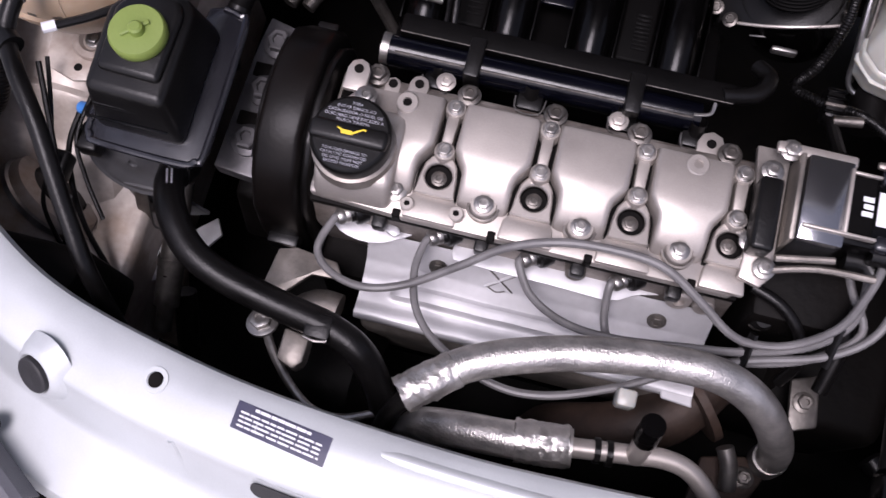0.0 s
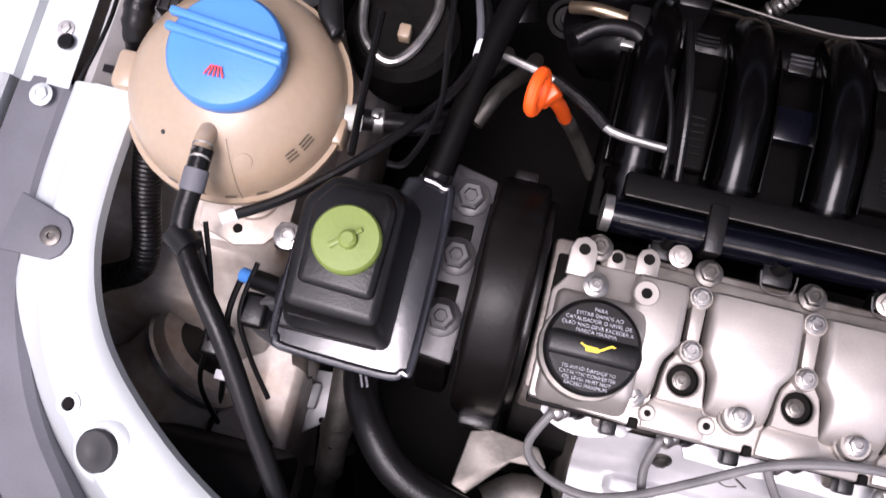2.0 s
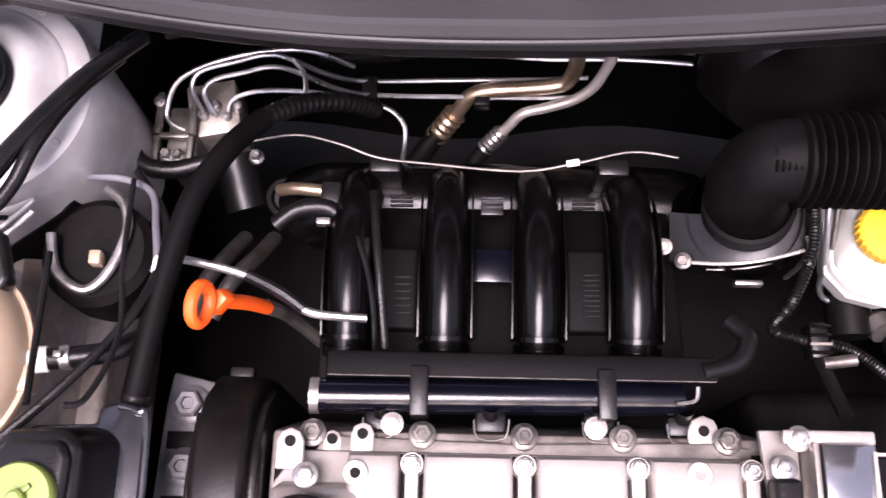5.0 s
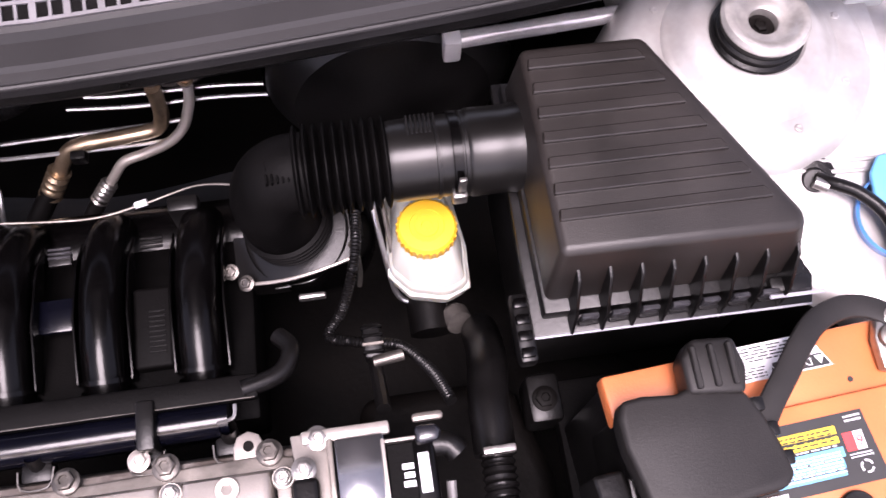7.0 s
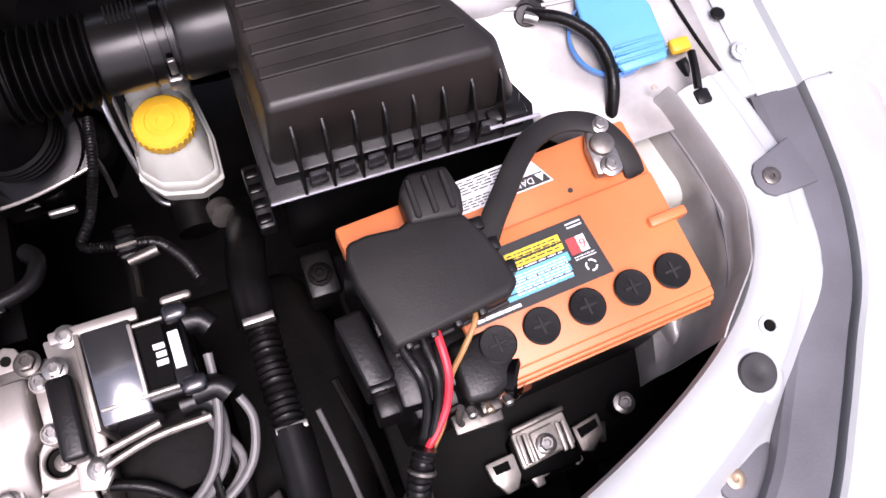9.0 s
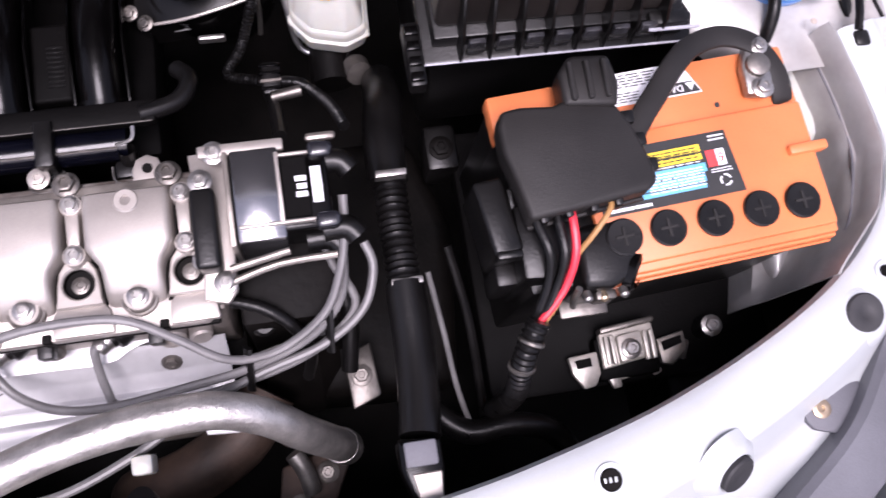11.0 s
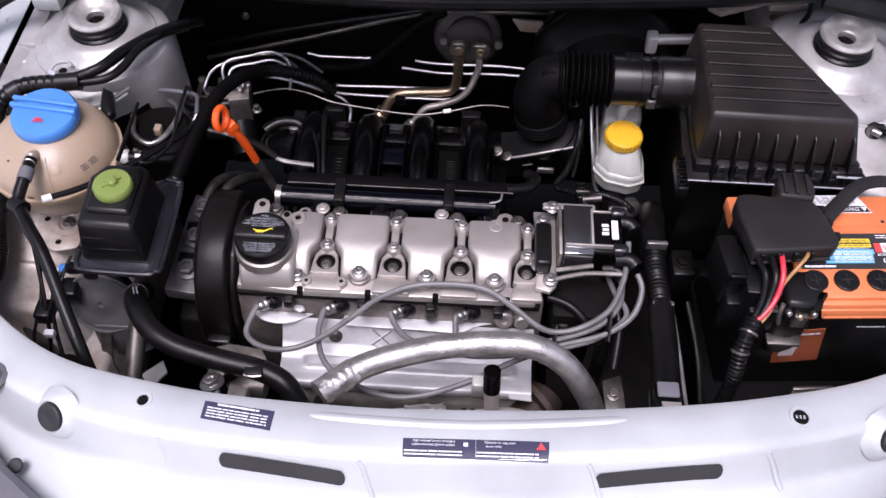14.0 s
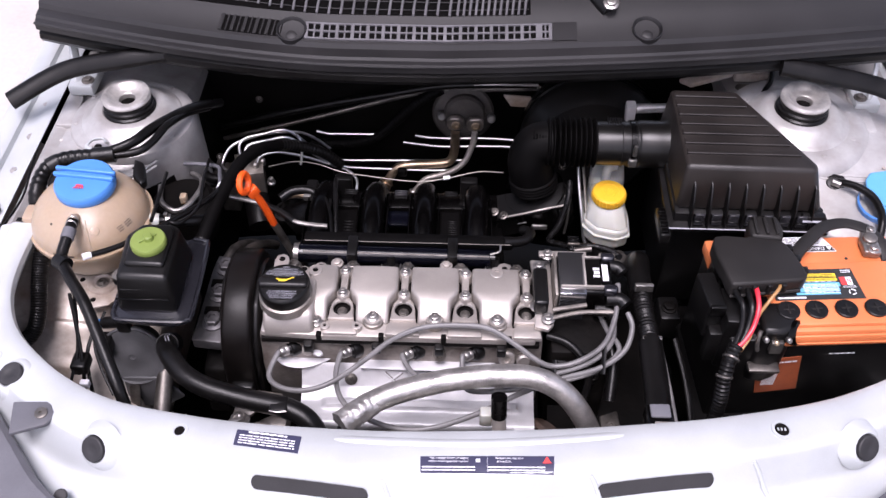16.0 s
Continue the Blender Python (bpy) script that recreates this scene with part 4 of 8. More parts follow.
part("neck", lathe([(0.036, -0.01), (0.035, 0.003), (0.031, 0.005)], (-0.195, -0.002, 0.842), seg=48), ALU_DARK, oil)

cover.location.z -= 0.006
oil.location.z += 0.002

# exhaust heat shield
shield = thing("heat_shield", (-0.02, -0.08, 0.70), "bright pressed aluminium exhaust heat shield with a stamped cross", "heat shield")


SHIELD = [(-0.047, 0.7500), (-0.050, 0.7470), (-0.058, 0.7335), (-0.066, 0.7225), (-0.078, 0.7150), (-0.084, 0.7125), (-0.093, 0.7118), (-0.104, 0.7112), (-0.110, 0.7125), (-0.117, 0.7120), (-0.1195, 0.7080), (-0.119, 0.700), (-0.112, 0.694)]
SHIELD_U = [0.0]
for (ya, za), (yb, zb) in zip(SHIELD, SHIELD[1:]):
    SHIELD_U.append(SHIELD_U[-1] + math.hypot(yb - ya, zb - za))


def shield_at(x, u):
    """u runs down the sheet from the upper edge, in metres along it."""
    y = float(np.interp(u, SHIELD_U, [a for a, c in SHIELD]))
    z = float(np.interp(u, SHIELD_U, [c for a, c in SHIELD]))
    ends = max(0.0, min(1.0, (x + 0.150) / 0.006, (0.118 - x) / 0.006))
    z += 0.0050 * ends * max(0.0, min(1.0, (u - 0.050) / 0.004, (0.066 - u) / 0.003))
    pad = max([0.0] + [min(1.0, (0.017 - abs(x - c)) / 0.003, (u - 0.006) / 0.004, (0.034 - u) / 0.005) for c in (-0.111, 0.090)])
    wobble = 0.00022 * math.sin(x * 61 + u * 40) + 0.00012 * math.sin(x * 143 - u * 90)
    return Vector((x, y - 0.0018 * max(0.0, pad) + wobble, z - 0.0016 * max(0.0, pad) + wobble))


def shield_out(x, u, d):
    a, c = shield_at(x, u + 0.002), shield_at(x, u - 0.002)
    n = Vector((1, 0, 0)).cross(a - c).normalized()
    return shield_at(x, u) + (n if n.z > 0 else -n) * d


us = np.linspace(0, SHIELD_U[-1], 48)
part("sheet", thick(strip([[shield_at(x, u) for u in us] for x in np.linspace(-0.178, 0.137, 90)]), 0.0009), SHEET, shield)
for a, b in (((-0.067, 0.012), (-0.043, 0.033)), ((-0.043, 0.012), (-0.067, 0.033))):
    part("stamped_cross", tube([shield_out(*a, 0.0004), shield_out(*b, 0.0004)], 0.0013, 8, 2), SHEET, shield)
    # dark tubes beside the bars draw the stamping's shade
    part("cross_shade", tube([shield_out(a[0] + 0.0024, a[1], 0.0), shield_out(b[0] + 0.0024, b[1], 0.0)], 0.0009, 6, 2), STEEL_DARK, shield)
# this dark curve adds to the drawn shade below the cross
part("stamped_cross", tube([shield_out(-0.063, 0.033, 0.0), shield_out(-0.055, 0.036, 0.0), shield_out(-0.047, 0.033, 0.0)], 0.0007, 6, 3), STEEL_DARK, shield)
for x in (-0.111, 0.090):
    part("bolt", hexhead(shield_out(x, 0.021, 0.0), 0.0060, 0.005, (0, -0.8, 0.6)), STEEL_DARK, shield)
for lip in ([(-0.2134, -0.0461), (-0.2039, -0.0539), (-0.1950, -0.0570), (-0.1853, -0.0587), (-0.1740, -0.0585), (-0.1624, -0.0557), (-0.1530, -0.0510), (-0.1446, -0.0464), (-0.1376, -0.0414), (-0.1574, -0.036), (-0.1887, -0.036), (-0.2120, -0.038)],
            [(-0.1002, -0.036), (-0.1010, -0.0500), (-0.0981, -0.0559), (-0.0571, -0.0572), (-0.0106, -0.0574), (0.036, -0.0590), (0.0511, -0.0562), (0.0610, -0.0500), (0.0697, -0.0464), (0.0849, -0.0429), (0.0729, -0.036), (0.0266, -0.036), (-0.0588, -0.036)]):
    part("upper_lip", prism(lip, 0.7500, 0.7522, 0.0008, 2), SHEET, shield)
part("side_tab", prism([(0.108, -0.116), (0.137, -0.116), (0.138, -0.126), (0.110, -0.124)], 0.7085, 0.7115, 0.001, 1), SHEET, shield)

# spark plug leads
boots = ((-0.1995, -0.0440, 0.7700), (-0.1160, -0.0440, 0.7705), (-0.0335, -0.0430, 0.7690), (0.0465, -0.0445, 0.7715))
leads = (
    ((-0.211, -0.060, 0.763), (-0.217, -0.076, 0.758), (-0.200, -0.094, 0.758), (-0.167, -0.101, 0.762), (-0.131, -0.091, 0.768), (-0.088, -0.068, 0.788), (-0.056, -0.050, 0.806), (-0.02, -0.039, 0.819), (0.02, -0.034, 0.822), (0.070, -0.037, 0.822), (0.107, -0.055, 0.812), (0.135, -0.072, 0.802), (0.157, -0.076, 0.796), (0.187, -0.071, 0.80), (0.220, -0.050, 0.806), (0.236, -0.020, 0.815), (0.243, 0.01, 0.826), (0.245, 0.035, 0.832)),
    ((-0.120, -0.061, 0.768), (-0.128, -0.075, 0.760), (-0.118, -0.108, 0.755), (-0.091, -0.134, 0.758), (-0.041, -0.155, 0.763), (0.005, -0.155, 0.768), (0.062, -0.134, 0.772), (0.110, -0.108, 0.776), (0.16, -0.088, 0.782), (0.216, -0.072, 0.788), (0.250, -0.050, 0.797), (0.262, -0.020, 0.808), (0.257, 0.0, 0.815)),
    ((-0.038, -0.060, 0.766), (-0.024, -0.074, 0.766), (0.009, -0.091, 0.770), (0.051, -0.095, 0.776), (0.109, -0.089, 0.782), (0.157, -0.082, 0.787), (0.205, -0.066, 0.793), (0.232, -0.042, 0.80), (0.240, -0.012, 0.80), (0.238, 0.01, 0.80)),
    ((0.041, -0.060, 0.762), (0.042, -0.078, 0.757), (0.054, -0.094, 0.760), (0.105, -0.097, 0.771), (0.157, -0.090, 0.778), (0.210, -0.074, 0.784), (0.245, -0.045, 0.79), (0.232, -0.01, 0.79), (0.225, 0.012, 0.79)),
)
for b, pts in zip(boots, leads):
    lead = thing("spark_plug_lead", b, "grey rubber ignition lead with a metal-collared plug boot", "ignition lead", "ignition leads")
    b, axis = Vector(b), Vector((-0.76, -0.62, 0.20)).normalized()
    part("lead", tube([b + axis * 0.004, b + axis * 0.010, *pts[1:]], 0.0036, 10, 6), WIRE_GREY, lead)
    part("boot", lathe([(0.010, -0.036), (0.0105, -0.022), (0.0128, -0.019), (0.0130, -0.011), (0.0120, -0.008), (0.0090, -0.007), (0.0080, -0.004), (0, -0.004)], b, axis, 28), BLACK, lead, "black plug boot")
    part("collar", lathe([(0.0070, -0.009), (0.0074, -0.005), (0.0074, -0.001), (0.0068, 0.0), (0.0072, 0.001), (0.0072, 0.005), (0.0062, 0.007), (0.0040, 0.0075), (0, 0.0075)], b, axis, 24), STEEL, lead, "bright steel collar")
clip = thing("lead_clip", (0.157, -0.082, 0.785), "black plastic clip holding the ignition leads", "clip")
for x, y, z in ((0.157, -0.082, 0.787), (0.222, -0.062, 0.793)):
    part("comb", tube([(x - 0.001, y - 0.016, z - 0.009), (x + 0.001, y + 0.014, z + 0.012)], 0.0045, 8, 2, flat=0.6), BLACK, clip)

# ignition coil
COIL = mk("polished_coil_face", (0.33, 0.33, 0.345), 0.09, 0.95, 0.1, 20, 0.01, 200)
coil = thing("ignition_coil", (0.205, 0.04, 0.79), "black ignition coil pack on an aluminium bracket", "ignition coil")
part("housing", box(0.166, 0.236, 0.008, 0.070, 0.80, 0.846, 0.004, 3), BLACK_GLOSS, coil)
part("core", prism([(0.003, 0.792), (0.003, 0.8475), (0.0735, 0.8520), (0.0735, 0.792)], 0.164, 0.2000, 0.002, 2, axis="x"), COIL, coil, "polished laminated coil core")
part("frame", box(0.1585, 0.1625, 0.001, 0.075, 0.79, 0.848, 0.001), ALU_DARK, coil)
part("recess", box(0.2005, 0.2205, 0.0175, 0.0650, 0.8445, 0.8470, 0.0008, 1), DULLBLACK, coil, "dull black label recess")
for x0, x1, y0, y1 in ((0.1972, 0.2000, 0.0140, 0.0690), (0.2000, 0.2225, 0.0660, 0.0685), (0.1660, 0.2225, 0.0125, 0.0150)):
    part("frame_edge", box(x0, x1, y0, y1, 0.8460, 0.8530 if x0 < 0.2 else 0.8500, 0.0008, 2), ALU, coil, "bright edge of the coil core")
part("sticker", box(0.2225, 0.2305, 0.0275, 0.0560, 0.846, 0.8475, 0.0004, 1), PRINT, coil, "white sticker")
for k in range(3):
    part("sticker_mark", box(0.2105 + 0.0010 * (k == 1), 0.2190, 0.0330 + 0.0062 * k, 0.0372 + 0.0062 * k, 0.8472, 0.8476, 0), PRINT, coil)
for y in (0.0130, 0.0690):
    part("moulded_corner", prism([(0.2225, y - 0.0065), (0.2390, y - 0.0065), (0.2425, y), (0.2390, y + 0.0065), (0.2225, y + 0.0065)], 0.838, 0.8515, 0.004, 3), PSRIM, coil)
for x, y, z in ((0.245, 0.062, 0.835), (0.245, 0.010, 0.83), (0.232, 0.008, 0.81)):
    part("outlet", tube([(x - 0.018, y, z), (x, y, z), (x + 0.008, y - 0.008, z - 0.002)], 0.0095, 14, 4), BLACK, coil)
part("bracket_arm", box(0.140, 0.205, 0.074, 0.084, 0.836, 0.842, 0.002), ALU, coil)
part("bracket_arm", box(0.222, 0.246, 0.080, 0.087, 0.832, 0.838, 0.003), ALU_DARK, coil)
part("bracket_plate", prism([(0.130, 0.086), (0.158, 0.086), (0.158, -0.025), (0.150, -0.035), (0.132, -0.03), (0.136, 0.02)], 0.812, 0.819, 0.0015, 2), ALU, coil)
part("lower_arm", tube([(0.15, -0.022, 0.825), (0.19, -0.012, 0.828), (0.235, -0.010, 0.828)], 0.003, 10, 4), ALU_DARK, coil)
part("lower_arm", tube([(0.155, -0.012, 0.832), (0.20, -0.004, 0.834)], 0.003, 10, 4), ALU_DARK, coil)
part("support", prism([(-0.06, 0.62), (-0.05, 0.79), (0.07, 0.79), (0.07, 0.62)], 0.155, 0.235, 0.006, 2, axis="x"), DARK, coil, "dark bracket casting")
for x, y, z in ((0.140, 0.057, 0.838), (0.152, 0.078, 0.838), (0.150, -0.020, 0.823), (0.136, 0.0, 0.822)):
    part("bolt", hexhead((x, y, z), 0.0066, 0.007, washer=1.4), STEEL, coil)
part("connector", box(0.131, 0.150, -0.012, 0.050, 0.822, 0.846, 0.004, 3), BLACK, coil, "black plug connector")

# fuel rail and injectors
rail = thing("fuel_rail", (-0.06, 0.11, 0.79), "glossy black fuel rail with a bright end plug", "fuel rail")
part("pipe", tube([(-0.199, 0.108, 0.797), (0.082, 0.112, 0.790)], 0.0135, 24, 2), RAIL, rail)
part("end_plug", tube([(-0.204, 0.108, 0.7975), (-0.197, 0.108, 0.7972)], 0.0142, 24, 2), STEEL, rail)
# thin steel-coloured tube draws the highlight along the black rail
part("highlight_line", tube([(-0.19, 0.1015, 0.8085), (0.075, 0.1055, 0.8015)], 0.0012, 6, 2), STEEL_DARK, rail)
part("loom_channel", box(-0.192, 0.108, 0.122, 0.142, 0.796, 0.808, 0.003), DULLBLACK, rail)
# thin steel line gives the black channel its light edge
part("channel_edge", tube([(x, 0.1225, 0.8085) for x in np.linspace(-0.19, 0.105, 8)], 0.0006, 6, 1), STEEL_DARK, rail)
for x in (-0.120, 0.022):
    part("bracket", box(x - 0.007, x + 0.007, 0.092, 0.130, 0.785, 0.8135, 0.002), BLACK, rail)
for x in (-0.150, -0.065, 0.018, 0.082):
    inj = part("injector", lathe([(0.008, 0), (0.009, 0.02), (0.007, 0.028), (0.007, 0.04)], (x, 0.088, 0.765), (0, 0.4, 1), 16), BLACK, rail)
    part("injector_plug", box(x - 0.012, x + 0.012, 0.083, 0.098, 0.776, 0.792, 0.003), BLACK, rail)
    part("spring_clip", tube([(x - 0.013, 0.092, 0.795), (x - 0.010, 0.078, 0.796), (x + 0.010, 0.078, 0.796), (x + 0.014, 0.093, 0.795)], 0.0008, 6, 3), STEEL, rail)
for x in (-0.140, 0.014):
    part("rail_bolt", hexhead((x, 0.087, 0.800), 0.006, 0.006), ALU, rail)
part("hose_end", tube([(0.095, 0.13, 0.805), (0.125, 0.14, 0.80), (0.135, 0.16, 0.795), (0.125, 0.175, 0.785)], 0.0075, 12, 5), RUBBER, rail)
part("clip_wire", tube([(0.075, 0.106, 0.806), (0.088, 0.108, 0.81), (0.090, 0.118, 0.812)], 0.0015, 6, 4), STEEL, rail)

# intake manifold
mani = thing("intake_manifold", (-0.06, 0.24, 0.68), "glossy black plastic intake manifold with four runners", "intake manifold")
part("plenum", tube([(-0.225, 0.315, 0.655), (-0.2, 0.315, 0.66), (0.08, 0.315, 0.66), (0.12, 0.305, 0.665)], 0.043, 24, 4), BLACK_GLOSS, mani)
part("base", prism([(0.12, 0.66), (0.12, 0.735), (0.17, 0.735), (0.30, 0.70), (0.34, 0.66)], -0.21, 0.10, 0.004, 2, axis="x"), DULLBLACK, mani)
for x in (-0.184, -0.103, -0.024, 0.057):
    run = part("runner", tube([(x, 0.128, 0.730), (x, 0.160, 0.745), (x, 0.20, 0.757), (x, 0.245, 0.757), (x, 0.285, 0.743), (x, 0.315, 0.715), (x, 0.325, 0.675)], 0.0185, 20, 6), BLACK_GLOSS, mani)
    part("collar", tube([(x, 0.152, 0.742), (x, 0.160, 0.7455)], 0.0215, 20, 2), BLACK_GLOSS, run)
    part("collar", tube([(x, 0.164, 0.747), (x, 0.168, 0.748)], 0.0208, 20, 2), BLACK_GLOSS, run)
    for s in (-1, 1):
        part("rib", prism([(0.165, 0.735), (0.165, 0.752), (0.22, 0.764), (0.27, 0.755), (0.30, 0.735)], x + s * 0.0225 - 0.001, x + s * 0.0225 + 0.001, 0.0004, 1, axis="x"), BLACK_GLOSS, mani)
for i, x in enumerate((-0.1435, -0.0635, 0.0165)):
    if i == 1:
        part("web", box(x - 0.017, x + 0.017, 0.215, 0.245, 0.742, 0.748, 0.002), RAIL, mani, "flat grey web with a reflection")
        part("crest", box(x - 0.010, x + 0.010, 0.278, 0.290, 0.738, 0.743, 0.001), BLACK, mani)
    else:
        pad = part("web", prism([(x - 0.017, 0.172), (x + 0.017, 0.172), (x + 0.017, 0.245), (x - 0.017, 0.245)], 0.736, 0.750, 0.004, 3), DULLBLACK, mani)
        for k in range(9 if i == 2 else 6):
            yy = 0.185 + k * 0.0045 * (1 if i == 2 else 1.4)
            part("web_rib", box(x - 0.003, x + 0.011, yy, yy + 0.0018, 0.749, 0.7512, 0.0004, 1), BLACK, pad)
    for k in range(3):
        part("vent_slit", box(x - 0.010, x + 0.010, 0.284 + 0.004 * k, 0.2862 + 0.004 * k, 0.742, 0.7452, 0.0005, 1), RIBPANE if i == 1 else BLACK, mani)
for x in (-0.16, 0.045):
    part("cable_bracket", box(x - 0.014, x + 0.014, 0.318, 0.334, 0.675, 0.742, 0.003), BLACK, mani)

# throttle body and intake duct
tb = thing("throttle_unit", (0.145, 0.235, 0.73), "grey cast throttle unit with a bright flange edge", "throttle unit")
TA = Vector((-0.30, -0.20, 0.93)).normalized()
TCN = Vector((0.146, 0.270, 0.776))
part("body", lathe([(0.050, -0.075), (0.052, -0.040), (0.049, -0.024), (0.047, -0.010), (0.047, 0.0)], TCN, TA, 44), BLACK_GLOSS, tb, "black throttle housing")
rows = []
for k in range(25):
    u = k / 24
    x = 0.090 + 0.104 * u
    z = 0.742 + 0.030 * math.sin(min(1.0, 1.25 * u) * math.pi / 2) + 0.004 * u
    y = 0.240 - 0.010 * math.sin(u * math.pi)
    rows.append([Vector((x, y + a, z + b)) for a, b in ((0.040, 0.010), (0.018, 0.004), (0.004, 0.0008), (0.0, -0.0006), (-0.001, -0.004), (0.003, -0.010), (0.008, -0.014), (0.006, -0.05))])
part("flange", thick(strip(rows), 0.002), BLACK, tb, "dull black flange")
part("bright_edge_line", tube([r[3] + Vector((0, -0.0004, 0.0002)) for r in rows[1:]], 0.0016, 8, 1), ALU, tb, "bright machined edge")
# steel-coloured tube draws the highlight line in the black chamber
part("lower_highlight", tube([r[5] + Vector((0.002, -0.002, -0.012)) for r in rows[7:20]], 0.0010, 8, 1), STEEL, tb)
part("window", box(0.142, 0.166, 0.2155, 0.2205, 0.742, 0.752, 0.002), STEEL, tb, "bright cast boss")
part("side_edge", tube([(0.192, 0.246, 0.790), (0.197, 0.240, 0.778), (0.198, 0.234, 0.750), (0.196, 0.232, 0.72)], 0.0022, 8, 4), STEEL_DARK, tb)
for x, y, z in ((0.0855, 0.251, 0.744), (0.099, 0.236, 0.752), (0.190, 0.300, 0.800)):
    part("bolt", hexhead((x, y, z), 0.0050, 0.006, TA), STEEL_DARK, tb)

SLEEVE = mk("glossy_duct_plastic", (0.0055, 0.005, 0.0047), 0.30, 0, 0.2, 20, 0.03, 300, spec=0.30)
duct = thing("intake_duct", (0.24, 0.28, 0.84), "black rubber intake duct with bellows and a clamp", "air duct")
DZ = 0.866
part("elbow", tube([(0.146, 0.268, 0.785), (0.140, 0.270, 0.805), (0.134, 0.274, 0.832), (0.138, 0.279, 0.852), (0.150, 0.281, 0.863), (0.168, 0.281, DZ)], lambda t: 0.0335 - 0.002 * t, 32, 7), DUCTRUB, duct)
for k in range(4):
    part("rib", lathe([(0.0335, -0.0022), (0.0370, -0.0006), (0.0370, 0.0006), (0.0335, 0.0022)], (0.1445 - 0.0012 * k, 0.2685, 0.791 + 0.0055 * k), (-0.2, 0.08, 1), 40), DUCTRUB, duct)
for k in range(9):
    part("moulded_mark", box(0.136 + 0.0042 * (k % 5), 0.138 + 0.0042 * (k % 5), 0.262 + 0.011 * (k // 5), 0.270 + 0.011 * (k // 5), 0.886, 0.892, 0.0006, 1), DUCTRUB, duct)
for k in range(10):
    x = 0.160 + 0.0076 * k
    part("bellows_fold", lathe([(0.0270, -0.0038), (0.0345, -0.0016), (0.0368, -0.0004), (0.0368, 0.0004), (0.0345, 0.0016), (0.0270, 0.0038)], (x, 0.281, DZ), (1, 0, 0), 40), DUCTRUB, duct)
part("sleeve", lathe([(0.031, -0.014), (0.0325, -0.008), (0.0325, 0.036), (0.0345, 0.038), (0.0345, 0.042), (0.0325, 0.044), (0.0325, 0.052)], (0.243, 0.281, DZ), (1, 0, 0), 40), SLEEVE, duct)
part("clamp", lathe([(0.0335, 0), (0.0350, 0.0005), (0.0350, 0.0075), (0.0335, 0.008)], (0.279, 0.281, DZ), (1, 0, 0), 40), BLACK_GLOSS, duct, "dark band clamp")
part("clamp_catch", box(0.277, 0.289, 0.243, 0.251, 0.852, 0.866, 0.002), STEEL, duct)
part("neck", lathe([(0.034, 0), (0.0355, 0.003), (0.035, 0.03), (0.037, 0.05)], (0.292, 0.281, DZ), (1, 0, 0), 40), SLEEVE, duct)
for x in (0.268, 0.290):
    part("clamp_groove", lathe([(0.0326, -0.0015), (0.0342, -0.0012), (0.0342, 0.0012), (0.0326, 0.0015)], (x, 0.281, DZ), (1, 0, 0), 40), BLACK, duct)
part("clamp_screw", box(0.281, 0.287, 0.2445, 0.2485, 0.872, 0.892, 0.001), STEEL, duct, "steel clamp screw")
for k in range(7):
    part("moulded_mark", box(0.246 + 0.0035 * k, 0.248 + 0.0035 * k, 0.286, 0.303, DZ + 0.0285, DZ + 0.0325, 0.0006, 1), RUBBER, duct)

# ---------- air filter box ----------
air = thing("air_filter_box", (0.43, 0.22, 0.78), "black plastic air filter box with a ribbed lid", "air filter box")


part("lid", prism([(0.332, 0.150), (0.530, 0.147), (0.537, 0.158), (0.448, 0.338), (0.333, 0.338)], 0.862, 0.932, 0.012, 5,
                  top=[(0.337, 0.163), (0.510, 0.160), (0.516, 0.172), (0.432, 0.330), (0.337, 0.330)]), LIDPLAST, air)
for k in range(7):
    y = 0.1865 + 0.0205 * k
    xr = 0.508 - (y - 0.165) * 0.535
    part("lid_rib", prism([(0.340, y), (xr - 0.001, y - 0.001), (xr - 0.006, y + 0.0080), (0.341, y + 0.0085)], 0.9300, 0.9354, 0.0008, 1), LIDPLAST, air)
part("flange", prism([(0.322, 0.129), (0.545, 0.127), (0.552, 0.15), (0.468, 0.352), (0.326, 0.352)], 0.838, 0.846, 0.002, 2), BLACK, air)
part("lower_box", prism([(0.335, 0.15), (0.53, 0.15), (0.53, 0.17), (0.45, 0.33), (0.335, 0.33)], 0.66, 0.838, 0.006, 2), BLACK, air)
part("skirt", prism([(0.331, 0.142), (0.534, 0.140), (0.54, 0.156), (0.456, 0.342), (0.331, 0.342)], 0.846, 0.862, 0.002, 2), BLACK, air)
for k in range(8):
    x = 0.352 + 0.0235 * k
    part("front_rib", prism([(0.1275, 0.846), (0.133, 0.875), (0.150, 0.905), (0.165, 0.910), (0.165, 0.846)], x - 0.0013, x + 0.0013, 0.0005, 1, axis="x"), BLACK, air)
    if k < 7:
        # lighter panes put the sky's reflection between the ribs into the colour
        part("rib_reflection", box(x + 0.005, x + 0.0185, 0.1325, 0.137, 0.848, 0.8685, 0.001, 1), RIBPANE, air)
for k in range(7):
    x = 0.352 + 0.0235 * k
    part("rib_sill", box(x + 0.004, x + 0.0195, 0.1305, 0.1345, 0.8555, 0.8575, 0.0006, 1), BLACK, air)
part("upper_rail", tube([(0.505, 0.1315, 0.862), (0.548, 0.1310, 0.862)], 0.0016, 8, 2), PALE, air)
# pale tube draws the thin highlight on the glossy flange lip
part("bright_edge_line", tube([(0.323, 0.1285, 0.8455), (0.43, 0.1275, 0.8460), (0.544, 0.1265, 0.8460)], 0.0010, 8, 3), PALE, air)
